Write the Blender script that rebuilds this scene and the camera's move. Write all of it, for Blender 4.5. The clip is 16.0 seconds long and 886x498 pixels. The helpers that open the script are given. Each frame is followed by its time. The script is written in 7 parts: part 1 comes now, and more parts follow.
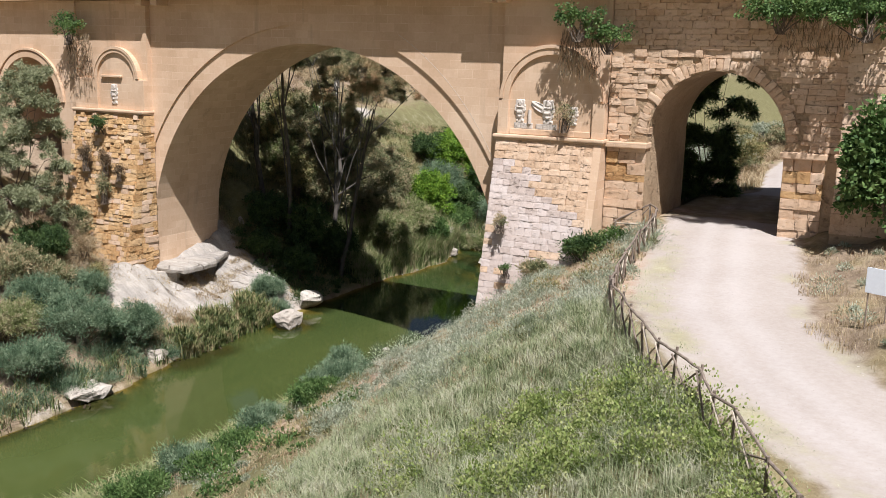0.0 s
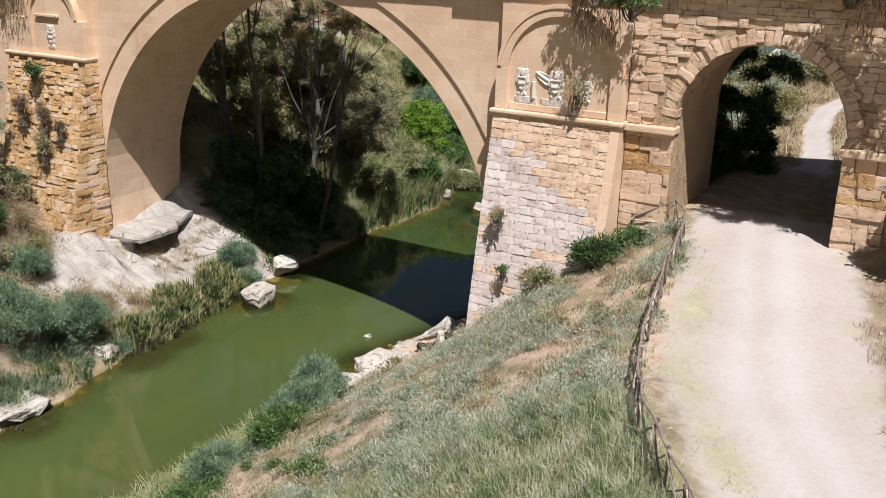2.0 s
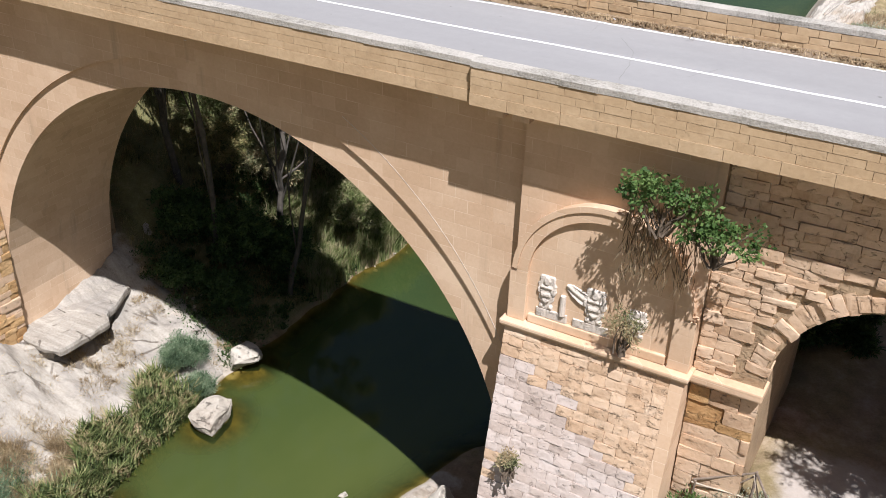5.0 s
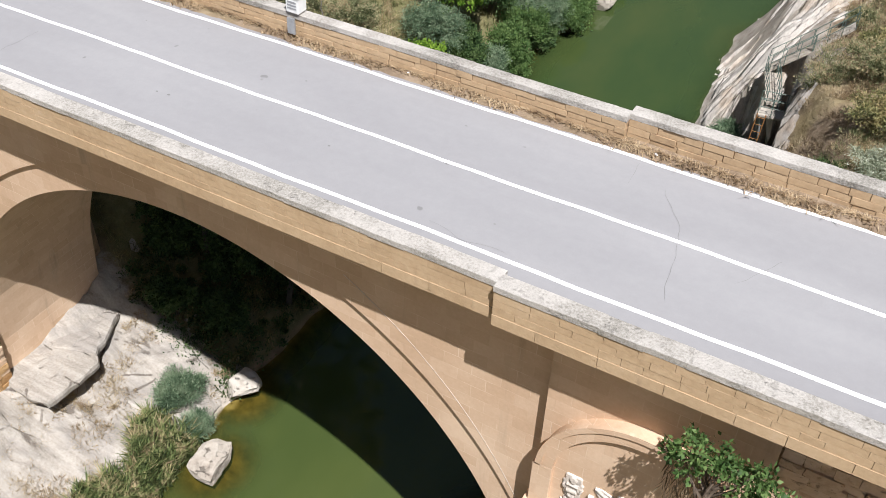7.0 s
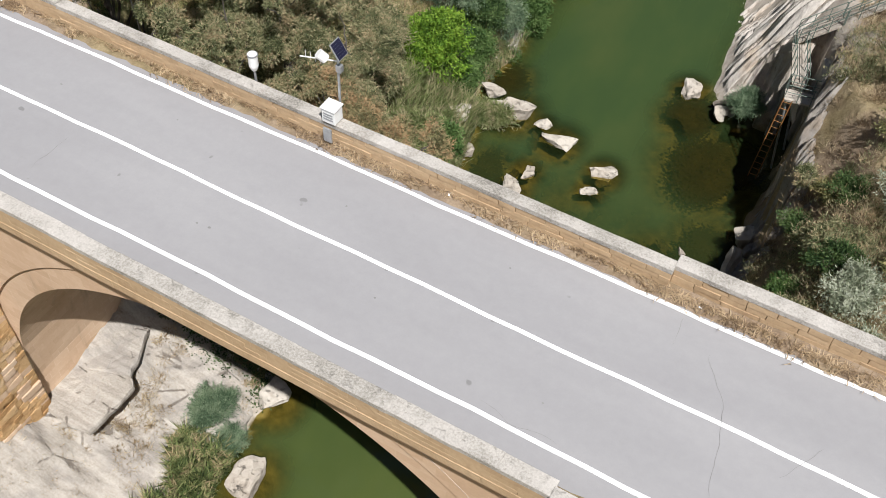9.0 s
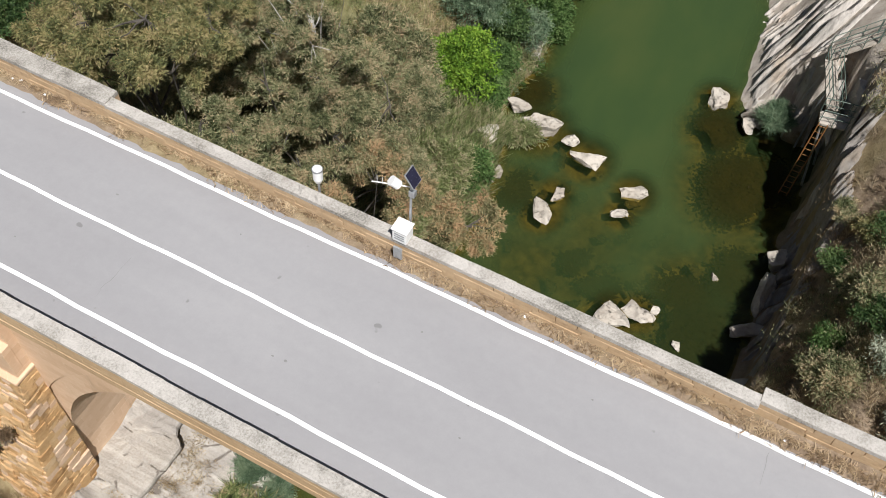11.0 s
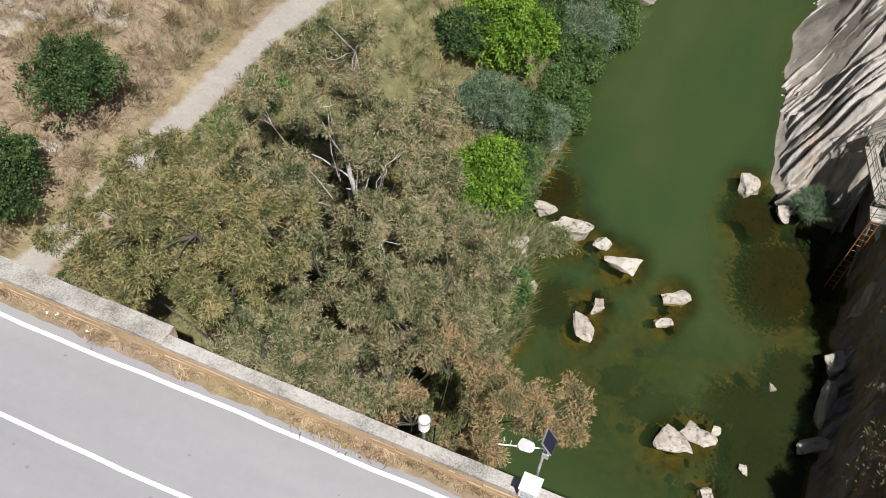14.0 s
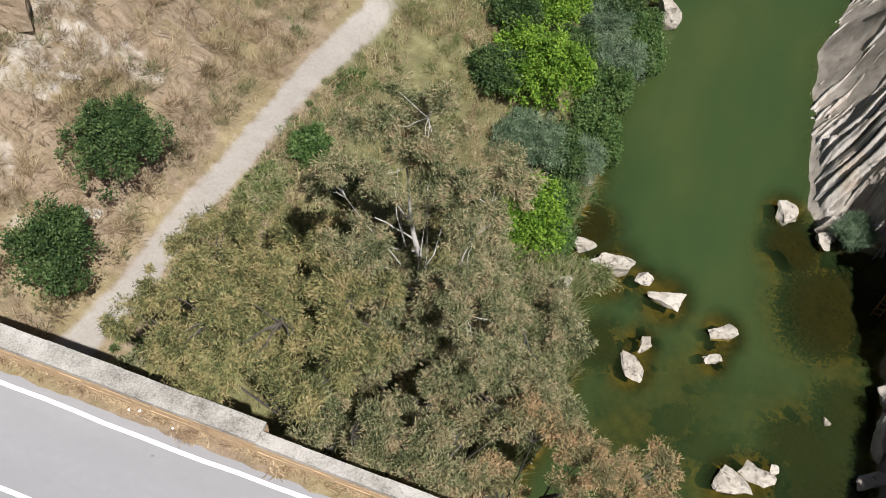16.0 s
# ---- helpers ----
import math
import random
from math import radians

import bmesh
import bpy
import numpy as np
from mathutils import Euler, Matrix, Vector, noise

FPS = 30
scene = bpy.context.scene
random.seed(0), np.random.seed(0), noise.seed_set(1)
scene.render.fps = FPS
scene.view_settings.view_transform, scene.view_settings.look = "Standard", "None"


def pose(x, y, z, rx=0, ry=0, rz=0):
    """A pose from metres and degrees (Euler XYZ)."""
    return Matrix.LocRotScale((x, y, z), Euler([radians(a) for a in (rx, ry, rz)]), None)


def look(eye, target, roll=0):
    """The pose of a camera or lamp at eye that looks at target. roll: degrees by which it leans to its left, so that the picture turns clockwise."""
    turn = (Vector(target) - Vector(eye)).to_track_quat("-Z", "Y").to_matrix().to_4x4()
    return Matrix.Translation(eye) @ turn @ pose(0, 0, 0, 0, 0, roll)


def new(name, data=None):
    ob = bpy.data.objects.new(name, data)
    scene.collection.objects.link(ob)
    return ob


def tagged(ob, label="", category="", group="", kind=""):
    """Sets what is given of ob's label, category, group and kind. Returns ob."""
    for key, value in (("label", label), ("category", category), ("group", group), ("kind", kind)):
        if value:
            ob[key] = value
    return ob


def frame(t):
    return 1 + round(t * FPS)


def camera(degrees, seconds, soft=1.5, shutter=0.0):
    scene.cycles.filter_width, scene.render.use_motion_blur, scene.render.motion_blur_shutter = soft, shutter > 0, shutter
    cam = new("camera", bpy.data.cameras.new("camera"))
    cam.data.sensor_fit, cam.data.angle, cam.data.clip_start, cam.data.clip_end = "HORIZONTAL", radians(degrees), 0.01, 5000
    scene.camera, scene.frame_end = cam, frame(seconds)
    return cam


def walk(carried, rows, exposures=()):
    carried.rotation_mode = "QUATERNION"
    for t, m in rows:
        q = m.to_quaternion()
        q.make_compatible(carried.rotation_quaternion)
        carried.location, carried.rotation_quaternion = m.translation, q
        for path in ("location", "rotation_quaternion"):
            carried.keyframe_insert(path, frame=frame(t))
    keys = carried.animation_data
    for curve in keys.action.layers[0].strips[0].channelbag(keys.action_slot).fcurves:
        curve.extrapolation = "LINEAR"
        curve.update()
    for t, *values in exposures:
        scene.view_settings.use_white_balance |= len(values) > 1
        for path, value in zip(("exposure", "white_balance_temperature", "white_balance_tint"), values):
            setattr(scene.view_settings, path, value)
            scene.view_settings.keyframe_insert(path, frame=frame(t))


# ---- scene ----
cam = camera(48.0, 16.0, soft=0.85)
METRES, EYE, TILT, LEAN, TURN = 64.0, 17.05, -12.08, -1.344, 28.71
ROWS = [
    (0.0, 0.0, 0.0, 0.0, -0.0, -0.0, 0.0),
    (0.5, 0.0028, 0.028, 0.0185, -0.08, -3.55, 0.03),
    (1.0, 0.0047, 0.0554, 0.0384, -0.08, -4.51, 0.05),
    (1.5, 0.006, 0.0834, 0.0565, -0.07, -5.35, 0.01),
    (2.0, 0.0073, 0.1129, 0.0755, -0.08, -7.22, -0.04),
    (2.5, 0.0088, 0.1453, 0.0947, -0.09, -9.01, -0.07),
    (3.0, 0.0095, 0.1803, 0.1184, -0.1, -9.49, -0.06),
    (5.5, 0.0092, 0.353, 0.2822, -0.09, -20.84, -0.29),
    (6.0, 0.0079, 0.3821, 0.3127, -0.08, -23.55, -0.27),
    (6.5, 0.0062, 0.4058, 0.3405, -0.08, -26.25, -0.33),
    (7.0, 0.0032, 0.4264, 0.369, -0.09, -28.95, -0.4),
    (7.5, -0.0002, 0.4448, 0.3958, -0.06, -31.5, -0.44),
    (8.0, -0.0047, 0.4643, 0.4288, -0.05, -34.4, -0.49),
    (8.5, -0.0103, 0.4813, 0.4569, -0.06, -36.89, -0.54),
    (11.0, -0.0576, 0.5608, 0.5436, -1.79, -43.45, -0.31),
    (11.5, -0.068, 0.5774, 0.5486, -1.76, -43.45, -0.36),
    (12.0, -0.0795, 0.5993, 0.5552, -1.75, -43.44, -0.43),
    (12.5, -0.0889, 0.6201, 0.5597, -1.76, -43.41, -0.43),
    (13.0, -0.0991, 0.6418, 0.5669, -1.79, -43.4, -0.42),
    (13.5, -0.1083, 0.6588, 0.5732, -5.58, -43.42, 0.31),
    (14.0, -0.1197, 0.6744, 0.5801, -6.85, -43.4, 0.65),
    (14.5, -0.1295, 0.6866, 0.5858, -6.78, -43.46, 0.69),
    (15.0, -0.1411, 0.6991, 0.5908, -6.71, -43.49, 0.73),
    (15.5, -0.1517, 0.7075, 0.5935, -8.37, -43.49, 1.11),
    (16.0, -0.1644, 0.7166, 0.595, -9.15, -43.41, 1.32),
]
walk(cam, [(t, pose(0, 0, EYE, TILT, LEAN, TURN) @ pose(METRES * x, METRES * y, METRES * z, 90 + pitch, roll, yaw)) for t, x, y, z, yaw, pitch, roll in ROWS],
     exposures=[(0.0, 0.5, 6330, 13), (3.0, 0.44, 6330, 13), (6.5, 0.5, 6330, 12), (8.5, 0.34, 6450, 10), (11.0, 0.26, 6500, 10), (13.0, 0.29, 6500, 10), (16.0, 0.34, 6500, 10)])

# ---- light: high summer sun from in front of the bridge and to its right, clear sky ----
SUN_TO = Vector((1.06, -1.17, 2.75)).normalized()
world = bpy.data.worlds.new("sky")
scene.world = world
world.use_nodes = True
wn = world.node_tree.nodes
sky = wn.new("ShaderNodeTexSky")
sky.sky_type = "NISHITA"
sky.sun_disc = False
sky.sun_elevation = math.asin(SUN_TO.z)
sky.sun_rotation = math.atan2(SUN_TO.x, SUN_TO.y)
sky.dust_density = 1.5
wn["Background"].inputs["Strength"].default_value = 0.032
world.node_tree.links.new(sky.outputs["Color"], wn["Background"].inputs["Color"])
sun_data = bpy.data.lights.new("sun", "SUN")
sun_data.energy = 5.2
sun_data.angle = radians(0.55)
sun_data.color = (1.0, 0.985, 0.975)
sun = new("sun", sun_data)
sun.matrix_world = look(SUN_TO * 200, (0, 0, 0))

# ---- materials ----
def mat(name, rough=0.8, spec=0.3):
    m = bpy.data.materials.new(name)
    m.use_nodes = True
    b = m.node_tree.nodes["Principled BSDF"]
    b.inputs["Roughness"].default_value = rough
    b.inputs["Specular IOR Level"].default_value = spec
    return m, m.node_tree.nodes, m.node_tree.links, b


def coords(n, l, scale=(1, 1, 1)):
    """World position, the same for pieces and sheets."""
    g = n.new("ShaderNodeNewGeometry")
    mp = n.new("ShaderNodeMapping")
    mp.inputs["Scale"].default_value = scale
    l.new(g.outputs["Position"], mp.inputs["Vector"])
    return mp.outputs["Vector"]


def noise_tex(n, l, vec, scale, detail=4, rough=0.6):
    t = n.new("ShaderNodeTexNoise")
    t.inputs["Scale"].default_value = scale
    t.inputs["Detail"].default_value = detail
    t.inputs["Roughness"].default_value = rough
    l.new(vec, t.inputs["Vector"])
    return t.outputs["Fac"]


def ramp(n, l, fac, stops):
    r = n.new("ShaderNodeValToRGB")
    e = r.color_ramp.elements
    e[0].position, e[0].color = stops[0][0], (*stops[0][1], 1)
    e[1].position, e[1].color = stops[-1][0], (*stops[-1][1], 1)
    for p, c in stops[1:-1]:
        q = e.new(p)
        q.color = (*c, 1)
    l.new(fac, r.inputs["Fac"])
    return r.outputs["Color"]


def mix(n, l, fac, a, b, mode="MIX"):
    m = n.new("ShaderNodeMix")
    m.data_type, m.blend_type = "RGBA", mode
    for sock, v in ((m.inputs[0], fac), (m.inputs[6], a), (m.inputs[7], b)):
        if isinstance(v, (int, float)):
            sock.default_value = v
        elif isinstance(v, tuple):
            sock.default_value = (*v, 1)
        else:
            l.new(v, sock)
    return m.outputs[2]


def maths(n, l, op, a, b=0.0, c=0.0, clamp=False):
    m = n.new("ShaderNodeMath")
    m.operation, m.use_clamp = op, clamp
    for sock, v in zip(m.inputs, (a, b, c)):
        if isinstance(v, (int, float)):
            sock.default_value = v
        else:
            l.new(v, sock)
    return m.outputs[0]


def smooth(n, l, v, lo, hi):
    m = n.new("ShaderNodeMapRange")
    m.interpolation_type = "SMOOTHSTEP"
    m.inputs["From Min"].default_value, m.inputs["From Max"].default_value = lo, hi
    l.new(v, m.inputs["Value"])
    return m.outputs["Result"]


def bump(n, l, b, height, strength, dist):
    k = n.new("ShaderNodeBump")
    k.inputs["Strength"].default_value, k.inputs["Distance"].default_value = strength, dist
    l.new(height, k.inputs["Height"])
    l.new(k.outputs["Normal"], b.inputs["Normal"])
    return k


def stone_mat(name, stops, piece=0.5, grain=7.0, relief=0.03, rough=0.9, stain=(0.16, 0.12, 0.085), stain_amount=0.5, island=False, pits=0.25):
    """Weathered stone: a tone of its own for each piece, mottling, grain and dark weather stains."""
    m, n, l, b = mat(name, rough, 0.2)
    v = coords(n, l)
    big = noise_tex(n, l, v, 0.55, 4, 0.6)
    fine = noise_tex(n, l, v, grain, 6, 0.7)
    if island:
        rnd = n.new("ShaderNodeNewGeometry").outputs["Random Per Island"]
    else:
        rnd = n.new("ShaderNodeObjectInfo").outputs["Random"]
    f = maths(n, l, "MULTIPLY_ADD", rnd, piece, maths(n, l, "MULTIPLY_ADD", big, 0.55, maths(n, l, "MULTIPLY", fine, 0.45)))
    f = maths(n, l, "SUBTRACT", f, piece * 0.5)
    col = ramp(n, l, f, stops)
    s = smooth(n, l, noise_tex(n, l, coords(n, l, (1.1, 1.1, 0.35)), 0.9, 6, 0.7), 0.55, 0.75)
    col = mix(n, l, maths(n, l, "MULTIPLY", s, stain_amount), col, stain)
    pit = smooth(n, l, noise_tex(n, l, coords(n, l, (1, 1, 1.7)), 3.4, 6, 0.78), 0.56, 0.68)
    col = mix(n, l, maths(n, l, "MULTIPLY", pit, pits), col, mix(n, l, 0.5, col, (0.1, 0.07, 0.04)))
    l.new(col, b.inputs["Base Color"])
    h = maths(n, l, "SUBTRACT", maths(n, l, "MULTIPLY_ADD", fine, 0.6, big), maths(n, l, "MULTIPLY", pit, 2.4 * pits))
    bump(n, l, b, h, 0.9, relief * 1.5)
    return m


OCHRE = [(0.25, (0.43, 0.275, 0.165)), (0.45, (0.585, 0.41, 0.275)), (0.62, (0.66, 0.49, 0.35)), (0.8, (0.71, 0.57, 0.44))]
PALE = [(0.25, (0.40, 0.32, 0.275)), (0.45, (0.54, 0.445, 0.39)), (0.62, (0.61, 0.52, 0.47)), (0.8, (0.67, 0.595, 0.555))]
DEEP = [(0.25, (0.36, 0.20, 0.085)), (0.45, (0.53, 0.33, 0.155)), (0.62, (0.62, 0.415, 0.22)), (0.8, (0.66, 0.49, 0.31))]
TAN = [(0.25, (0.33, 0.22, 0.13)), (0.45, (0.46, 0.325, 0.195)), (0.62, (0.53, 0.385, 0.24)), (0.8, (0.59, 0.45, 0.31))]
M_DEEP = stone_mat("eroded_orange_sandstone", DEEP, relief=0.09, piece=0.3)
M_OCHRE = stone_mat("ochre_sandstone", OCHRE, relief=0.04, piece=0.2)
M_PARAPET = stone_mat("parapet_blocks", TAN, relief=0.018, piece=0.1, stain_amount=0.4, pits=0.06)
M_PALE = stone_mat("pale_limestone", PALE, relief=0.03, piece=0.24, stain_amount=0.3)
M_CORE = stone_mat("old_mortar", [(0.25, (0.27, 0.185, 0.11)), (0.5, (0.42, 0.30, 0.19)), (0.8, (0.55, 0.42, 0.28))], relief=0.09, piece=0.0)
M_COPING = stone_mat("lichened_coping", [(0.34, (0.14, 0.127, 0.11)), (0.43, (0.31, 0.29, 0.255)), (0.52, (0.45, 0.42, 0.38)), (0.66, (0.58, 0.545, 0.50))], grain=17, piece=0.02, relief=0.035, stain_amount=0.35, pits=0.12)
M_RELIEF = stone_mat("white_carved_stone", [(0.25, (0.45, 0.38, 0.31)), (0.5, (0.6, 0.53, 0.46)), (0.8, (0.7, 0.65, 0.59))], relief=0.02, piece=0.0, stain_amount=0.2)
M_BOULDER = stone_mat("pale_river_rock", [(0.25, (0.28, 0.235, 0.19)), (0.45, (0.43, 0.38, 0.32)), (0.6, (0.52, 0.475, 0.41)), (0.8, (0.6, 0.56, 0.5))], relief=0.12, grain=4, piece=0.2, stain_amount=0.4)
M_DROWNED = stone_mat("algae_covered_rock", [(0.25, (0.03, 0.026, 0.014)), (0.5, (0.075, 0.062, 0.033)), (0.8, (0.14, 0.115, 0.065))], relief=0.08, piece=0.3)


def ashlar_mat(name, row=0.42, width=0.8, joint=0.5):
    """Smooth dressed sandstone with fine joints, running along the bridge's faces."""
    m, n, l, b = mat(name, 0.88, 0.2)
    g = n.new("ShaderNodeNewGeometry")
    sep = n.new("ShaderNodeSeparateXYZ")
    l.new(g.outputs["Position"], sep.inputs[0])
    com = n.new("ShaderNodeCombineXYZ")
    l.new(maths(n, l, "ADD", sep.outputs["X"], sep.outputs["Y"]), com.inputs["X"])
    l.new(sep.outputs["Z"], com.inputs["Y"])
    wob = n.new("ShaderNodeTexNoise")
    wob.inputs["Scale"].default_value = 0.7
    l.new(g.outputs["Position"], wob.inputs["Vector"])
    add = n.new("ShaderNodeVectorMath")
    add.operation = "MULTIPLY_ADD"
    l.new(wob.outputs["Color"], add.inputs[0])
    add.inputs[1].default_value = (0.06, 0.06, 0)
    l.new(com.outputs[0], add.inputs[2])
    br = n.new("ShaderNodeTexBrick")
    br.inputs["Scale"].default_value = 1.0
    br.inputs["Mortar Size"].default_value = 0.012
    br.inputs["Mortar Smooth"].default_value = 0.4
    br.inputs["Brick Width"].default_value, br.inputs["Row Height"].default_value = width, row
    br.inputs["Color1"].default_value, br.inputs["Color2"].default_value = (0.38, 0.38, 0.38, 1), (0.6, 0.6, 0.6, 1)
    br.inputs["Mortar"].default_value = (0.5, 0.5, 0.5, 1)
    l.new(add.outputs[0], br.inputs["Vector"])
    v = coords(n, l)
    big = noise_tex(n, l, v, 0.35, 5, 0.6)
    fine = noise_tex(n, l, v, 9, 5, 0.7)
    tone = n.new("ShaderNodeSeparateColor")
    l.new(br.outputs["Color"], tone.inputs[0])
    f = maths(n, l, "MULTIPLY_ADD", tone.outputs[0], 0.5, maths(n, l, "MULTIPLY_ADD", big, 0.5, maths(n, l, "MULTIPLY", fine, 0.2)))
    col = ramp(n, l, f, [(0.36, (0.465, 0.315, 0.195)), (0.55, (0.585, 0.408, 0.272)), (0.73, (0.69, 0.515, 0.365))])
    lines = maths(n, l, "MULTIPLY", br.outputs["Fac"], maths(n, l, "MULTIPLY", smooth(n, l, noise_tex(n, l, v, 0.8, 3), 0.42, 0.62), joint))
    col = mix(n, l, lines, col, (0.78, 0.64, 0.48))
    streak = smooth(n, l, noise_tex(n, l, coords(n, l, (1.6, 1.6, 0.12)), 0.9, 5, 0.65), 0.55, 0.8)
    col = mix(n, l, maths(n, l, "MULTIPLY", streak, 0.5), col, (0.30, 0.215, 0.145))
    l.new(col, b.inputs["Base Color"])
    h = maths(n, l, "SUBTRACT", maths(n, l, "MULTIPLY_ADD", fine, 0.25, big), maths(n, l, "MULTIPLY", br.outputs["Fac"], 0.18))
    bump(n, l, b, h, 0.5, 0.02)
    return m


M_ASHLAR = ashlar_mat("dressed_sandstone")


def asphalt_mat():
    m, n, l, b = mat("bleached_asphalt", 0.85, 0.25)
    v = coords(n, l)
    grain = noise_tex(n, l, v, 60, 3, 0.8)
    big = noise_tex(n, l, coords(n, l, (0.16, 0.6, 1)), 0.6, 5, 0.6)
    wheel = noise_tex(n, l, coords(n, l, (0.03, 0.5, 1)), 1.1, 3, 0.5)
    patch_ = noise_tex(n, l, v, 3.5, 5, 0.75)
    f = maths(n, l, "MULTIPLY_ADD", big, 0.5, maths(n, l, "MULTIPLY_ADD", wheel, 0.2, maths(n, l, "MULTIPLY_ADD", patch_, 0.22, maths(n, l, "MULTIPLY", grain, 0.16))))
    col = ramp(n, l, f, [(0.35, (0.25, 0.243, 0.248)), (0.55, (0.292, 0.286, 0.289)), (0.75, (0.34, 0.333, 0.333))])
    spots = smooth(n, l, noise_tex(n, l, v, 1.9, 2, 0.4), 0.74, 0.78)
    col = mix(n, l, maths(n, l, "MULTIPLY", spots, 0.5), col, (0.12, 0.115, 0.11))
    l.new(col, b.inputs["Base Color"])
    bump(n, l, b, grain, 0.4, 0.008)
    return m


M_ASPHALT = asphalt_mat()


def paint_mat():
    m, n, l, b = mat("worn_road_paint", 0.7, 0.3)
    v = coords(n, l)
    wear = smooth(n, l, noise_tex(n, l, v, 9, 6, 0.75), 0.6, 0.72)
    col = mix(n, l, maths(n, l, "MULTIPLY", wear, 0.55), (0.78, 0.78, 0.77), (0.34, 0.33, 0.32))
    l.new(col, b.inputs["Base Color"])
    return m


M_PAINT = paint_mat()


def flat_mat(name, col, rough=0.6, metal=0.0, var=0.15, scale=8.0):
    m, n, l, b = mat(name, rough, 0.4)
    b.inputs["Metallic"].default_value = metal
    f = noise_tex(n, l, coords(n, l), scale, 5, 0.65)
    c0 = tuple(c * (1 - var) for c in col)
    c1 = tuple(min(1, c * (1 + var)) for c in col)
    l.new(ramp(n, l, f, [(0.3, c0), (0.7, c1)]), b.inputs["Base Color"])
    bump(n, l, b, f, 0.2, 0.01)
    return m


M_STEEL = flat_mat("galvanised_steel", (0.42, 0.43, 0.44), 0.45, 0.6)
M_WHITE = flat_mat("white_enclosure", (0.78, 0.78, 0.76), 0.5, 0, 0.05)
M_PANEL = flat_mat("solar_cells", (0.012, 0.014, 0.035), 0.35, 0, 0.3)
M_GREEN_RAIL = flat_mat("green_painted_steel", (0.10, 0.14, 0.115), 0.6)
M_RUST = flat_mat("rusty_orange_ladder", (0.26, 0.115, 0.035), 0.7)
M_SIGN = flat_mat("sign_back", (0.72, 0.76, 0.8), 0.5, 0, 0.04)
M_LITTER = flat_mat("litter_plastic", (0.75, 0.77, 0.8), 0.5)
M_POLE = flat_mat("grey_weathered_pole", (0.21, 0.165, 0.13), 0.9, 0, 0.45, 6)
M_POLE_LIGHT = flat_mat("pale_peeled_pole", (0.45, 0.38, 0.30), 0.9, 0, 0.35, 6)


def leaf_mat(name, cols, glow=0.3, clump=0.58, rough=0.6):
    """Leaves: a tone for each leaf, and larger patches of tone over the crown."""
    m, n, l, b = mat(name, rough, 0.25)
    rnd = n.new("ShaderNodeNewGeometry").outputs["Random Per Island"]
    big = smooth(n, l, noise_tex(n, l, coords(n, l), 1.5, 4, 0.65), 0.33, 0.67)
    f = maths(n, l, "MULTIPLY_ADD", rnd, 1 - clump, maths(n, l, "MULTIPLY", big, clump))
    stops = [(0.15 + 0.65 * i / (len(cols) - 1), c) for i, c in enumerate(cols)]
    col = ramp(n, l, f, stops)
    l.new(col, b.inputs["Base Color"])
    tr = n.new("ShaderNodeBsdfTranslucent")
    l.new(col, tr.inputs["Color"])
    ms = n.new("ShaderNodeMixShader")
    ms.inputs[0].default_value = glow
    l.new(b.outputs[0], ms.inputs[1])
    l.new(tr.outputs[0], ms.inputs[2])
    l.new(ms.outputs[0], n["Material Output"].inputs["Surface"])
    return m


L_GUM = leaf_mat("grey_green_leaves", [(0.075, 0.092, 0.04), (0.205, 0.225, 0.108), (0.355, 0.335, 0.19), (0.49, 0.38, 0.23)], 0.32)
L_GUM_OLIVE = leaf_mat("olive_leaves", [(0.065, 0.075, 0.03), (0.16, 0.168, 0.066), (0.275, 0.25, 0.105), (0.36, 0.285, 0.14)], 0.14)
L_GUM_BROWN = leaf_mat("browning_leaves", [(0.11, 0.11, 0.05), (0.24, 0.225, 0.11), (0.37, 0.285, 0.155), (0.47, 0.30, 0.165)], 0.18)
L_BRIGHT = leaf_mat("bright_green_leaves", [(0.05, 0.11, 0.012), (0.145, 0.27, 0.028), (0.25, 0.38, 0.05)], 0.25)
L_FIG = leaf_mat("fig_leaves", [(0.04, 0.085, 0.022), (0.09, 0.16, 0.045), (0.165, 0.245, 0.08)], 0.3)
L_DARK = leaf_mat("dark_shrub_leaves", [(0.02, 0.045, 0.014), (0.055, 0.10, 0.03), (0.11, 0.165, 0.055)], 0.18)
L_TAMARISK = leaf_mat("tamarisk_leaves", [(0.055, 0.095, 0.05), (0.15, 0.225, 0.13), (0.28, 0.35, 0.22)], 0.28)
L_WORM = leaf_mat("silver_wormwood_leaves", [(0.20, 0.235, 0.15), (0.39, 0.425, 0.305), (0.58, 0.60, 0.48)], 0.38)
L_REED = leaf_mat("reed_leaves", [(0.12, 0.155, 0.055), (0.22, 0.265, 0.10), (0.33, 0.345, 0.165), (0.45, 0.39, 0.24)], 0.4)
L_CANE = leaf_mat("cane_leaves", [(0.04, 0.06, 0.02), (0.115, 0.15, 0.05), (0.23, 0.25, 0.10), (0.41, 0.33, 0.19)], 0.22)
L_GRASS = leaf_mat("green_grass_blades", [(0.17, 0.215, 0.10), (0.30, 0.345, 0.185), (0.44, 0.46, 0.285), (0.59, 0.57, 0.43)], 0.45)
L_STRAW = leaf_mat("straw_blades", [(0.24, 0.17, 0.095), (0.41, 0.315, 0.19), (0.58, 0.48, 0.32)], 0.35)
L_DEAD = leaf_mat("dead_hanging_stems", [(0.12, 0.08, 0.045), (0.2, 0.14, 0.085), (0.28, 0.22, 0.14)], 0.2)
M_BARK = flat_mat("grey_bark", (0.085, 0.074, 0.062), 0.9, 0, 0.4, 3)
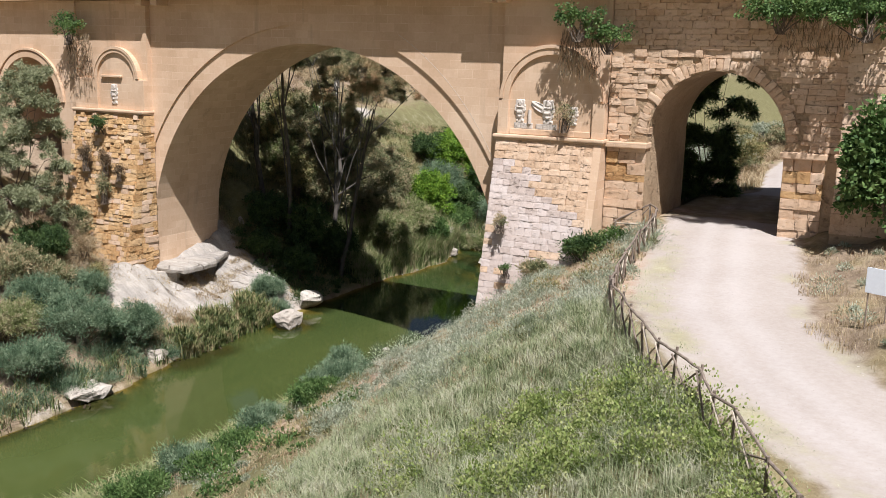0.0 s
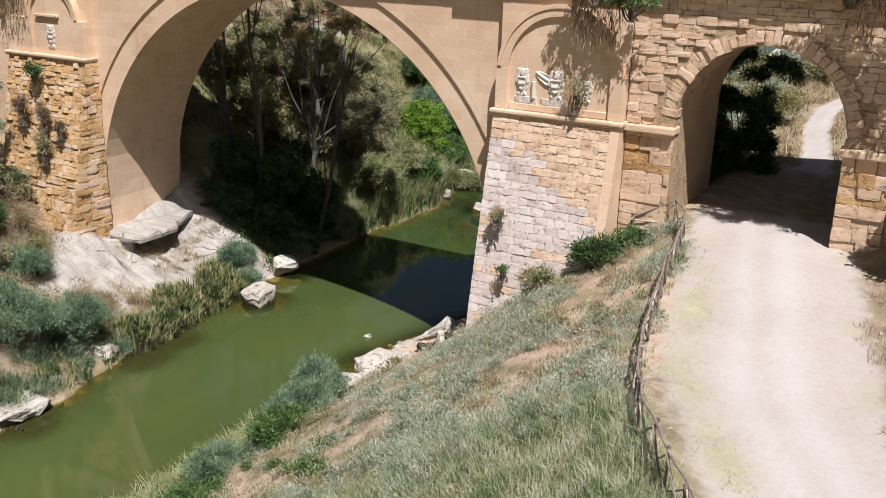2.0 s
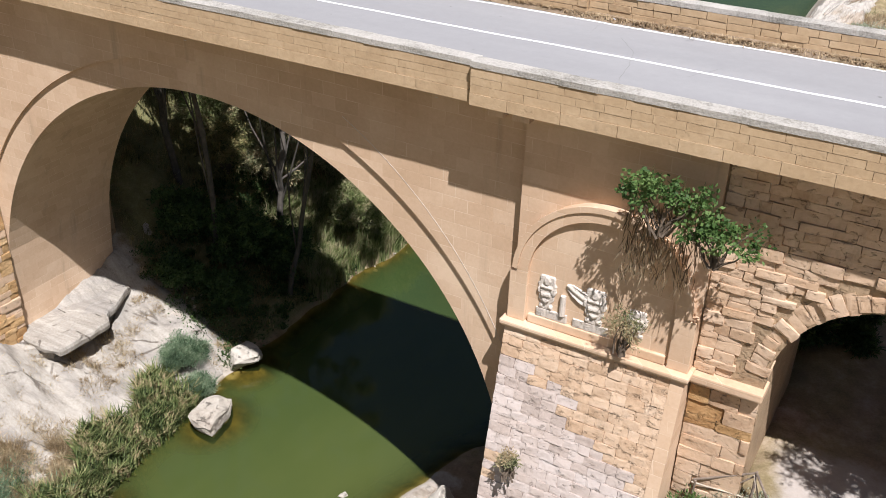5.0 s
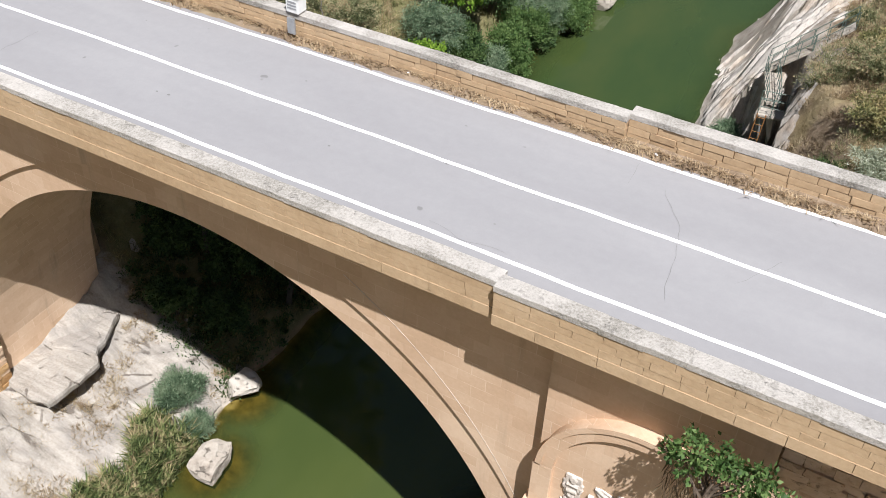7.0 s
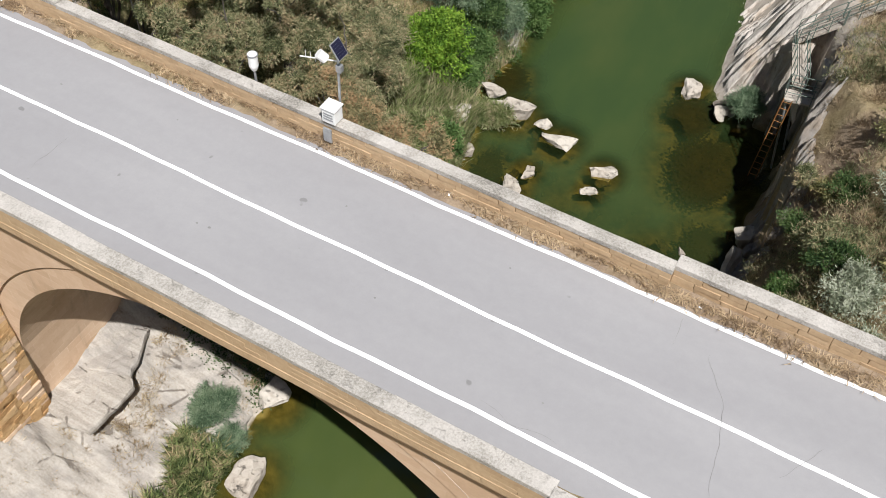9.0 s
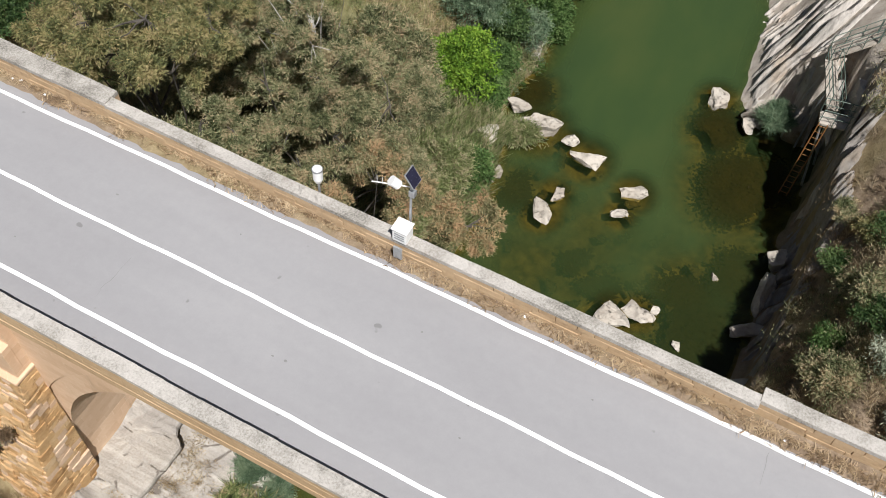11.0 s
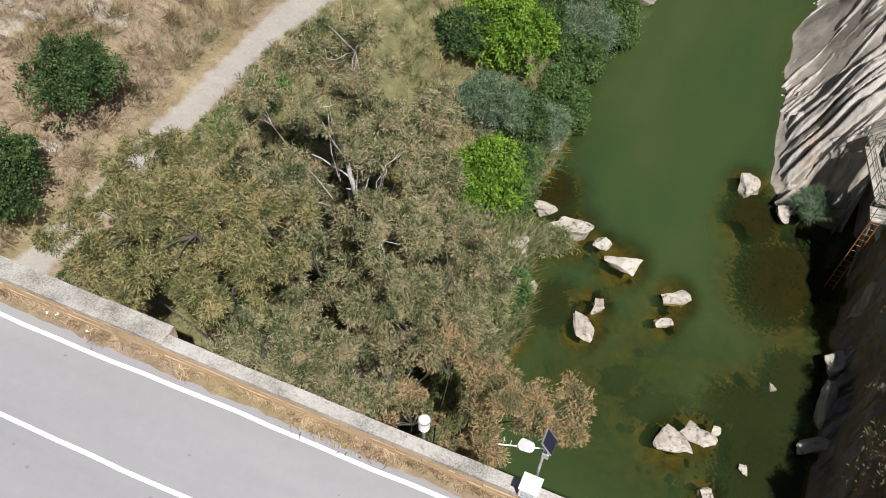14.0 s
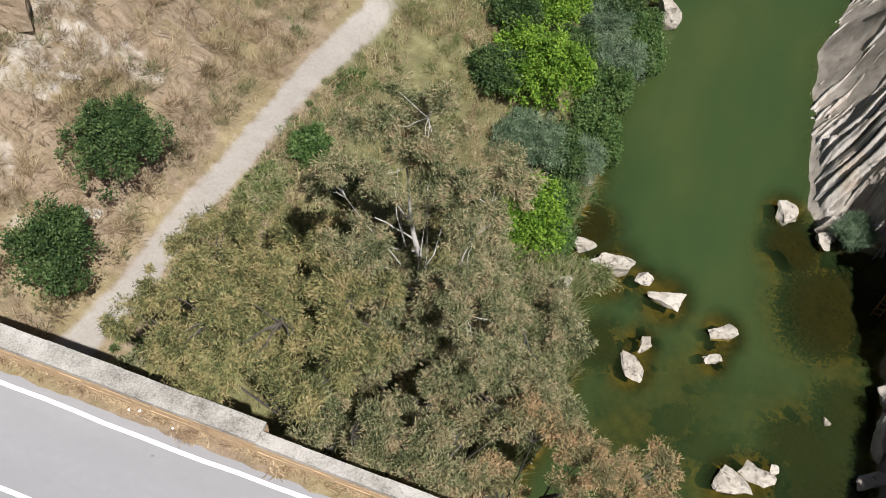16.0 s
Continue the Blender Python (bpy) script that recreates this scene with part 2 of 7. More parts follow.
M_BARK_WHITE = flat_mat("bleached_bark", (0.5, 0.475, 0.44), 0.85, 0, 0.3, 4)
M_BARK_DARK = flat_mat("dark_bark", (0.12, 0.09, 0.065), 0.9, 0, 0.4, 5)


def attr(n, name):
    a = n.new("ShaderNodeAttribute")
    a.attribute_name = name
    return a.outputs["Fac"]


def ground_mat():
    """Earth, dry turf, green turf, trodden gravel and bare rock, laid out by the plan's own masks."""
    m, n, l, b = mat("dry_valley_ground", 0.95, 0.15)
    v = coords(n, l)
    fine = noise_tex(n, l, v, 14, 6, 0.75)
    mid = noise_tex(n, l, v, 1.6, 6, 0.65)
    big = noise_tex(n, l, v, 0.28, 4, 0.6)
    mixed = maths(n, l, "MULTIPLY_ADD", mid, 0.6, maths(n, l, "MULTIPLY", fine, 0.4))
    earth = ramp(n, l, mixed, [(0.3, (0.13, 0.092, 0.062)), (0.5, (0.26, 0.195, 0.135)), (0.7, (0.39, 0.31, 0.225))])
    dry = ramp(n, l, mixed, [(0.3, (0.15, 0.115, 0.06)), (0.5, (0.27, 0.215, 0.12)), (0.7, (0.41, 0.34, 0.21))])
    green = ramp(n, l, mixed, [(0.3, (0.085, 0.08, 0.036)), (0.5, (0.165, 0.155, 0.072)), (0.7, (0.28, 0.25, 0.135))])
    rock = ramp(n, l, mixed, [(0.3, (0.24, 0.20, 0.165)), (0.5, (0.40, 0.35, 0.295)), (0.7, (0.53, 0.48, 0.415))])
    grit = noise_tex(n, l, v, 5.5, 8, 0.85)
    pale = maths(n, l, "MULTIPLY_ADD", big, 0.35, maths(n, l, "MULTIPLY", grit, 0.65))
    grav = ramp(n, l, pale, [(0.3, (0.31, 0.262, 0.225)), (0.5, (0.385, 0.335, 0.295)), (0.7, (0.45, 0.40, 0.365))])
    soil = ramp(n, l, mixed, [(0.3, (0.25, 0.165, 0.11)), (0.5, (0.42, 0.305, 0.22)), (0.7, (0.56, 0.445, 0.35))])
    worn = ramp(n, l, pale, [(0.3, (0.42, 0.375, 0.345)), (0.7, (0.51, 0.47, 0.445))])
    strip = ramp(n, l, mixed, [(0.3, (0.20, 0.185, 0.10)), (0.5, (0.33, 0.30, 0.19)), (0.7, (0.44, 0.395, 0.29))])
    dust = ramp(n, l, pale, [(0.3, (0.27, 0.24, 0.205)), (0.5, (0.36, 0.325, 0.285)), (0.7, (0.44, 0.405, 0.365))])
    col = mix(n, l, smooth(n, l, big, 0.4, 0.62), earth, dry)

    def mask(name, soft=0.35):
        w = maths(n, l, "ADD", attr(n, name), maths(n, l, "MULTIPLY", maths(n, l, "SUBTRACT", mid, 0.5), 1.1))
        return smooth(n, l, w, 0.5 - soft, 0.5 + soft)
    col = mix(n, l, mask("green"), col, green)
    col = mix(n, l, mask("rock", 0.2), col, rock)
    col = mix(n, l, mask("soil"), col, soil)
    col = mix(n, l, mask("path"), col, grav)
    col = mix(n, l, maths(n, l, "MULTIPLY", attr(n, "worn"), 0.75), col, worn)
    peb = smooth(n, l, noise_tex(n, l, v, 17, 3, 0.6), 0.66, 0.72)
    col = mix(n, l, maths(n, l, "MULTIPLY", peb, maths(n, l, "MULTIPLY", attr(n, "path"), 0.45)), col, (0.2, 0.16, 0.13))
    col = mix(n, l, mask("strip", 0.4), col, strip)
    col = mix(n, l, mask("trail"), col, dust)
    bed = ramp(n, l, mid, [(0.35, (0.06, 0.052, 0.022)), (0.5, (0.12, 0.10, 0.043)), (0.65, (0.185, 0.155, 0.07))])
    col = mix(n, l, attr(n, "bed"), col, bed)
    l.new(col, b.inputs["Base Color"])
    smoothed = maths(n, l, "SUBTRACT", 1.0, maths(n, l, "MULTIPLY", attr(n, "path"), 0.8))
    bump(n, l, b, maths(n, l, "MULTIPLY", maths(n, l, "MULTIPLY_ADD", fine, 0.4, mid), smoothed), 0.8, 0.12)
    return m


M_GROUND = ground_mat()


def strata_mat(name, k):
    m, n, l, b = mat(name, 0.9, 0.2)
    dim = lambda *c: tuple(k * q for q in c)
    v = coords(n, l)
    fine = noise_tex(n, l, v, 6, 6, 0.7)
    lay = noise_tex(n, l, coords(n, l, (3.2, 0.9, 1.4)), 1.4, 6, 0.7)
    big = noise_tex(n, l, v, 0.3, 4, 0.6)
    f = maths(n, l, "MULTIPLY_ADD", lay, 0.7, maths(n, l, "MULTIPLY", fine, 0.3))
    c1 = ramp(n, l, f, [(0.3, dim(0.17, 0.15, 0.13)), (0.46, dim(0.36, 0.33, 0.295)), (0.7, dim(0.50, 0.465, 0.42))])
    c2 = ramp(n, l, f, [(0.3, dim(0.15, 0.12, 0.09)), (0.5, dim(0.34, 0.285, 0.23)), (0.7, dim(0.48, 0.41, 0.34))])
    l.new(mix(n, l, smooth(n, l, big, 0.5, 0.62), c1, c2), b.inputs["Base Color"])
    bump(n, l, b, f, 0.9, 0.12)
    return m


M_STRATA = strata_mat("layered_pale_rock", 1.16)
# the same rock dimmed: partly browner stone, partly the chasm's shade in the colour
M_STRATA_SHADED = strata_mat("shaded_brown_layered_rock", 0.72)


def bedrock_mat(name, low, mid_, high, grey):
    """Bare bedrock washed smooth: streaks running down to the water, grey weathered patches, fissures."""
    m, n, l, b = mat(name, 0.92, 0.2)
    v = coords(n, l)
    fine = noise_tex(n, l, v, 11, 6, 0.7)
    streak = noise_tex(n, l, coords(n, l, (0.35, 2.2, 0.5)), 1.3, 5, 0.65)
    big = noise_tex(n, l, v, 0.5, 4, 0.6)
    f = maths(n, l, "MULTIPLY_ADD", streak, 0.6, maths(n, l, "MULTIPLY", fine, 0.4))
    col = ramp(n, l, f, [(0.32, low), (0.5, mid_), (0.66, high)])
    col = mix(n, l, maths(n, l, "MULTIPLY", smooth(n, l, big, 0.48, 0.62), 0.75), col, mix(n, l, 0.5, grey, col))
    wv = n.new("ShaderNodeTexVoronoi")
    wv.feature = "DISTANCE_TO_EDGE"
    wv.inputs["Scale"].default_value = 0.55
    l.new(coords(n, l, (0.6, 1.2, 1.0)), wv.inputs["Vector"])
    fis = maths(n, l, "SUBTRACT", 1.0, smooth(n, l, maths(n, l, "ADD", wv.outputs["Distance"], maths(n, l, "MULTIPLY", fine, 0.05)), 0.03, 0.055))
    fis = maths(n, l, "MULTIPLY", fis, smooth(n, l, noise_tex(n, l, v, 0.8, 3), 0.5, 0.6))
    col = mix(n, l, maths(n, l, "MULTIPLY", fis, 0.7), col, (0.09, 0.07, 0.055))
    l.new(col, b.inputs["Base Color"])
    bump(n, l, b, maths(n, l, "SUBTRACT", f, maths(n, l, "MULTIPLY", fis, 0.4)), 0.8, 0.1)
    return m


M_BEDROCK = bedrock_mat("pale_pink_bedrock", (0.23, 0.20, 0.165), (0.375, 0.34, 0.295), (0.49, 0.45, 0.395), (0.21, 0.195, 0.185))
M_HILLROCK = bedrock_mat("ochre_hillside_rock", (0.15, 0.11, 0.072), (0.27, 0.205, 0.14), (0.39, 0.31, 0.225), (0.19, 0.145, 0.10))


def water_mat():
    """Turbid green water: mostly scattering silt, partly clear, with a sharp surface reflection."""
    m, n, l, b = mat("turbid_green_water", 0.05, 0.9)
    v = coords(n, l)
    big = noise_tex(n, l, coords(n, l, (0.16, 0.07, 1)), 1.0, 4, 0.55)
    col = ramp(n, l, big, [(0.3, (0.028, 0.050, 0.017)), (0.5, (0.036, 0.059, 0.018)), (0.7, (0.049, 0.067, 0.02))])
    sep = n.new("ShaderNodeSeparateXYZ")
    l.new(v, sep.inputs[0])
    col = mix(n, l, smooth(n, l, sep.outputs["Y"], 62, 42), col, ramp(n, l, big, [(0.3, (0.050, 0.070, 0.020)), (0.7, (0.072, 0.090, 0.026))]))
    l.new(col, b.inputs["Base Color"])
    b.inputs["IOR"].default_value = 1.33
    rip = noise_tex(n, l, coords(n, l, (1.0, 0.5, 1)), 3.5, 3, 0.5)
    bump(n, l, b, rip, 0.06, 0.03)
    tr = n.new("ShaderNodeBsdfTransparent")
    tr.inputs["Color"].default_value = (0.78, 0.70, 0.38, 1)
    clear = maths(n, l, "MULTIPLY", attr(n, "clear"), 0.93, clamp=True)
    ms = n.new("ShaderNodeMixShader")
    l.new(clear, ms.inputs[0])
    l.new(b.outputs[0], ms.inputs[1])
    l.new(tr.outputs[0], ms.inputs[2])
    l.new(ms.outputs[0], n["Material Output"].inputs["Surface"])
    return m


M_WATER = water_mat()

# ---- building helpers ----
def mesh_of(name, verts, faces, material, smooth_faces=False):
    me = bpy.data.meshes.new(name)
    me.from_pydata([tuple(v) for v in verts], [], faces)
    me.materials.append(material)
    if smooth_faces:
        me.polygons.foreach_set("use_smooth", [True] * len(me.polygons))
    me.update()
    return me


def raw_mesh(name, verts, faces, material, smooth_faces=False):
    """Large meshes of equal faces, from arrays."""
    verts, faces = np.asarray(verts, np.float32), np.asarray(faces, np.int32)
    k = faces.shape[1]
    me = bpy.data.meshes.new(name)
    me.vertices.add(len(verts))
    me.vertices.foreach_set("co", verts.ravel())
    me.loops.add(faces.size)
    me.loops.foreach_set("vertex_index", faces.ravel())
    me.polygons.add(len(faces))
    me.polygons.foreach_set("loop_start", np.arange(0, faces.size, k, dtype=np.int32))
    me.polygons.foreach_set("loop_total", np.full(len(faces), k, np.int32))
    if smooth_faces:
        me.polygons.foreach_set("use_smooth", np.ones(len(faces), bool))
    me.materials.append(material)
    me.update(calc_edges=True)
    return me


def under(name, me, parent=None, m=None, label="", kind=""):
    """One mesh object, as a part of its parent if one is given."""
    ob = new(name, me)
    ob.parent = parent
    if m is not None:
        ob.matrix_basis = m
    return tagged(ob, label, "", "", kind)


def part(name, bm, material, parent, label=""):
    me = bpy.data.meshes.new(name)
    bm.to_mesh(me)
    bm.free()
    me.materials.append(material)
    return under(name, me, parent, None, label)


def thing(name, label, category, group="", kind="", m=None):
    ob = new(name)
    if m is not None:
        ob.matrix_basis = m
    return tagged(ob, label, category, group, kind)


def box(bm, x0, x1, y0, y1, z0, z1, bevel=0.0):
    made = bmesh.ops.create_cube(bm, size=1)["verts"]
    for v in made:
        v.co = Vector((x0 if v.co.x < 0 else x1, y0 if v.co.y < 0 else y1, z0 if v.co.z < 0 else z1))
    if bevel:
        edges = list({e for v in made for e in v.link_edges})
        bmesh.ops.bevel(bm, geom=edges, offset=bevel, segments=2, affect="EDGES", profile=0.6)


def rod(bm, a, b, r0, r1=None, sides=8, bend=0.0, seed=0):
    """A round bar from a to b, tapered and slightly crooked."""
    a, b = Vector(a), Vector(b)
    r1 = r0 if r1 is None else r1
    d = (b - a).normalized()
    u = d.orthogonal().normalized()
    w = d.cross(u)
    rg = random.Random(seed)
    steps = 4 if bend else 1
    rings = []
    for i in range(steps + 1):
        s = i / steps
        c = a.lerp(b, s)
        if bend and 0 < i < steps:
            c += u * rg.uniform(-bend, bend) + w * rg.uniform(-bend, bend)
        r = r0 + (r1 - r0) * s
        rings.append([bm.verts.new(c + r * (u * math.cos(6.2832 * k / sides) + w * math.sin(6.2832 * k / sides))) for k in range(sides)])
    for p, q in zip(rings, rings[1:]):
        for k in range(sides):
            bm.faces.new((p[k], p[(k + 1) % sides], q[(k + 1) % sides], q[k]))
    bm.faces.new(rings[0][::-1])
    bm.faces.new(rings[-1])


# lattice noise for the plan, the same at every build
_LAT = np.random.default_rng(7).random((256, 256))


def lattice(x, y):
    xi, yi = np.floor(x).astype(int), np.floor(y).astype(int)
    fx, fy = x - xi, y - yi
    fx, fy = fx * fx * (3 - 2 * fx), fy * fy * (3 - 2 * fy)
    g = lambda i, j: _LAT[i % 256, j % 256]
    return (g(xi, yi) * (1 - fx) + g(xi + 1, yi) * fx) * (1 - fy) + (g(xi, yi + 1) * (1 - fx) + g(xi + 1, yi + 1) * fx) * fy - 0.5


def fbm(x, y, scale, octaves=4):
    s, a = 0.0, 1.0
    for k in range(octaves):
        s = s + a * lattice(x / scale + 17 * k, y / scale + 31 * k)
        a, scale = a * 0.5, scale * 0.5
    return s


def step(v, lo, hi):
    t = np.clip((np.asarray(v, float) - lo) / (hi - lo), 0, 1)
    return t * t * (3 - 2 * t)


# ---- the valley: banks, path and river bed as one sheet ----
LEFT_Y = [-200, 20, 26, 32, 38, 43, 50, 59, 62, 65, 68, 70, 72, 74.5, 77.2, 80.5, 88, 95, 110, 400]
LEFT_X = [-36.5, -36, -35, -35, -36, -36.2, -36.6, -36.3, -35.7, -35.5, -36.0, -36.4, -37.3, -38, -37.3, -37.8, -38.3, -38, -37, -36]
RIGHT_Y = [-200, 20, 28, 37, 45, 50, 55, 60, 65, 68.6, 71.8, 73.6, 76.4, 78.6, 78.9, 80.8, 85.6, 88.3, 93, 100, 400]
RIGHT_X = [-28.5, -28, -27, -26.4, -26, -24.8, -21.5, -20.4, -20.2, -20.3, -20.6, -20.3, -20.2, -20.2, -24.6, -25.8, -26.2, -26.3, -26.8, -25.4, -25]
FENCE_Y = [-200, 5, 12, 18, 19.4, 21.2, 22.8, 24.5, 26.3, 27.8, 33, 40.4, 43, 60, 400]
FENCE_X = [40, 14, 5, -2.6, -3.8, -5.0, -6.4, -7.6, -8.7, -9.3, -10.6, -11.8, -12.8, -13, -13]
PATH_Y = [-200, 0, 10, 17, 22, 26, 31, 38, 47, 53, 61, 68, 76, 400]
PATH_X = [120, 22, 10, 3, -1.8, -4.4, -6.8, -8.3, -10, -9.3, -10.6, -11.0, -9.4, -6]
TRAIL_Y = [-200, 40, 50, 54, 57, 61, 65, 70, 74, 76, 90, 110, 400]
TRAIL_X = [-64, -57, -54.2, -53.3, -52.7, -52.4, -51.7, -51.1, -50.5, -50.1, -48.5, -49, -55]


def xl(y):
    return np.interp(y, LEFT_Y, LEFT_X) + 0.5 * fbm(np.asarray(y, float), 3.3, 2.2, 3)


def xr(y):
    return np.interp(y, RIGHT_Y, RIGHT_X) + 0.5 * fbm(np.asarray(y, float), 9.7, 2.2, 3)


def height(x, y):
    x, y = np.asarray(x, float), np.asarray(y, float)
    dl, dr = xl(y) - x, x - xr(y)
    far = step(y, 46, 54)
    near_l = np.interp(dl, [0, 0.3, 1.5, 3.5, 5.2, 6.2, 8, 13, 18, 26, 60, 300], [-0.2, 0.25, 0.7, 1.3, 1.9, 2.55, 3.0, 5.8, 9.0, 12, 20, 40])
    far_l = np.interp(dl, [0, 0.4, 2, 4, 8, 12.5, 14.5, 17.2, 19.5, 24, 34, 60, 300], [-0.2, 0.4, 1.3, 3.0, 6.8, 10.2, 10.9, 11.1, 12.4, 15.5, 22, 34, 60])
    left = near_l * (1 - far) + far_l * far
    span = np.maximum(np.interp(y, FENCE_Y, FENCE_X) - xr(y), 3)
    top = 8.75 + 0.45 * step(y, 30, 43)
    u = dr / span
    near_r = top * np.interp(u, [0, 0.04, 0.12, 0.35, 0.7, 0.92, 1.0], [-0.02, 0.03, 0.1, 0.34, 0.74, 0.95, 1.0])
    near_r = np.maximum(near_r - 1.7 * step(y, 40.5, 43.5) * (1 - step(x, -21.6, -19.6)), np.minimum(near_r, 0.25))
    px = np.interp(y, PATH_Y, PATH_X)
    beyond = np.maximum(x - px - 3.2, 0)
    near_r = near_r + np.interp(beyond, [0, 1.5, 4, 10, 40, 300], [0, 0.35, 0.9, 2.2, 6, 30])
    slab = step(y, 78.7, 79.0)
    inset = np.interp(y, [50, 57, 60, 65, 68.6, 71.8, 73.6], [0, 0, 0.3, 0.5, 0.9, 0.1, 0])
    steep = np.interp(x - inset, [-20.5, -20.1, -19.85, -19.5, -18.5, -17, -10, 300], [0.25, 0.7, 7.6, 8.3, 8.9, 9.2, 9.6, 40])
    steep = np.minimum(steep, np.interp(y, [62, 68, 74, 76], [4.2, 4.4, 7.0, 9]) + 1.5 * np.maximum(x - inset + 19.85, 0))
    steep = np.minimum(steep, 0.05 + 0.5 * np.maximum(dr, 0) + 12 * step(x - inset, -20.4, -20.0))
    gentle = np.interp(dr, [0, 0.5, 2, 3.7, 6, 9, 20, 300], [-0.2, 0.3, 2.1, 5.0, 7.4, 8.9, 9.6, 40])
    far_r = steep * (1 - slab) + gentle * slab
    pit = np.minimum(((x + 23.2) / 0.75) ** 2 + ((y - 79.6) / 1.5) ** 2, ((x + 20.8) / 0.5) ** 2 + ((y - 79.8) / 2.0) ** 2)
    far_r = far_r * step(pit, 0.75, 1.05) - 0.5 * (1 - step(pit, 0.75, 1.05)) * far
    right = near_r * (1 - far) + far_r * far
    mid = -np.minimum(np.minimum(-dl, -dr), 3.0) * 0.42 - 0.1
    right = right + 24 * step(y, 80, 150) * step(x, -16, -6)
    z = np.where(dl > 0, left, np.where(dr > 0, right, mid))
    rough = np.clip(np.maximum(dl, dr) / 3, 0, 1)
    flat = 1 - 0.93 * (1 - step(np.abs(x - px), 2.6, 4.0)) * (dr > 6)
    flat = flat * (1 - 0.85 * (1 - step(np.abs(x - np.interp(y, TRAIL_Y, TRAIL_X)), 0.9, 2.0)) * (y > 50))
    z = z + rough * flat * (0.9 * fbm(x, y, 5.5, 3) + 0.28 * fbm(x, y, 0.9, 3))
    return z


def ground_z(x, y):
    return float(height(np.array([x]), np.array([y]))[0])


def spread(lo, hi, stepsize, reach):
    mid = np.arange(lo, hi + 1e-6, stepsize)
    out = np.cumsum(stepsize * 1.32 ** np.arange(1, 26))
    out = out[out < reach]
    return np.r_[(lo - out)[::-1], mid, hi + out]


gx, gy = spread(-68, 8, 0.3, 1500), spread(12, 108, 0.32, 1500)
X, Y = np.meshgrid(gx, gy)
Z = height(X, Y)
nx, ny = len(gx), len(gy)
idx = np.arange(nx * ny).reshape(ny, nx)
quads = np.stack([idx[:-1, :-1], idx[:-1, 1:], idx[1:, 1:], idx[1:, :-1]], -1).reshape(-1, 4)
ground_me = raw_mesh("ground", np.stack([X, Y, Z], -1).reshape(-1, 3), quads, M_GROUND, True)
DL, DR = xl(Y) - X, X - xr(Y)
PX = np.interp(Y, PATH_Y, PATH_X)
TX = np.interp(Y, TRAIL_Y, TRAIL_X)
half = np.interp(Y, [49, 52.5], [1.0, 0.22])
# under the path arch gravel gives way to darker earth, painting in the shade
on_path = (1 - step(np.abs(X - PX), 2.1 * half, 3.7 * half)) * (DR > 5) * (1 - 0.8 * step(Y, 44.6, 46) * (1 - step(Y, 51, 52.5)))
wander = 0.35 * fbm(X, Y, 3.0, 3)
worn = on_path * np.maximum(np.exp(-((X - PX - 0.55 + wander) / 0.5) ** 2), 0.9 * np.exp(-((X - PX + 0.75 + wander) / 0.45) ** 2)) * 0.75
strip = np.exp(-((X - PX + 2.2 + wander) / 0.75) ** 2) * (0.5 + 0.8 * fbm(X, Y, 1.6, 3)) * (Y < 42) * (DR > 5)
strip = np.maximum(strip, 0.55 * np.exp(-((X - PX - 2.6 + wander) / 0.5) ** 2) * (Y < 42) * (DR > 5) * step(fbm(X, Y, 2, 2), -0.1, 0.2))
soil = (DR > 1.0) * (X < np.interp(Y, FENCE_Y, FENCE_X) + 0.8) * (Y < 47) * (0.35 + 0.9 * step(fbm(X, Y, 3.2, 3), -0.2, 0.25)) * step(Y, 23, 29)
on_trail = 0.9 * (1 - step(np.abs(X - TX), 0.4, 0.95)) * (Y > 49) * (DL > 5) * (1 - 0.8 * step(Y, 76, 79))
on_rock = (DL > 0) * (1 - step(DL, 7.5, 9.5)) * step(Y, 35, 40) * (1 - step(Y, 49, 51)) * 0.9
on_rock = np.maximum(on_rock, (DL > -0.2) * (1 - step(DL, 0.8, 1.8)) * 0.5 * step(fbm(X, Y, 5, 2), 0.12, 0.35) * (Y < 44))
on_rock = np.maximum(on_rock, (DR > -0.2) * (1 - step(DR, 1.0, 2.2)) * (0.12 + 0.6 * step(Y, 36, 39)) * (Y < 48))
on_rock = np.maximum(on_rock, (DR > -0.2) * (1 - step(DR, 5, 8)) * step(Y, 74, 79) * 0.8)
on_rock = np.maximum(on_rock, (DL > 17) * (1 - step(DL, 24, 34)) * step(Y, 52, 60) * (0.05 + 0.45 * step(fbm(X, Y, 6, 3), 0.05, 0.3)))
on_green = (DL > 0.3) * (1 - step(DL, 11, 16)) * step(Y, 49, 51) * 0.8
on_green = np.maximum(on_green, (DR > 3) * (1 - step(X - np.interp(Y, FENCE_Y, FENCE_X), -1, 0.3)) * (Y < 34) * 0.75)
on_green = np.maximum(on_green, (DR > 0.5) * (Y < 44) * (X < PX - 2) * 0.38)
for key, val in (("soil", soil), ("worn", worn), ("strip", strip), ("trail", on_trail), ("path", on_path), ("rock", on_rock), ("green", on_green), ("bed", ((DL < 0) & (DR < 0)) * 1.0)):
    a = ground_me.attributes.new(key, "FLOAT", "POINT")
    a.data.foreach_set("value", np.asarray(val, np.float32).ravel())
ground = tagged(new("ground", ground_me), "dry Mediterranean river valley with pale gravel path and rocky banks", "ground", "", "structure")

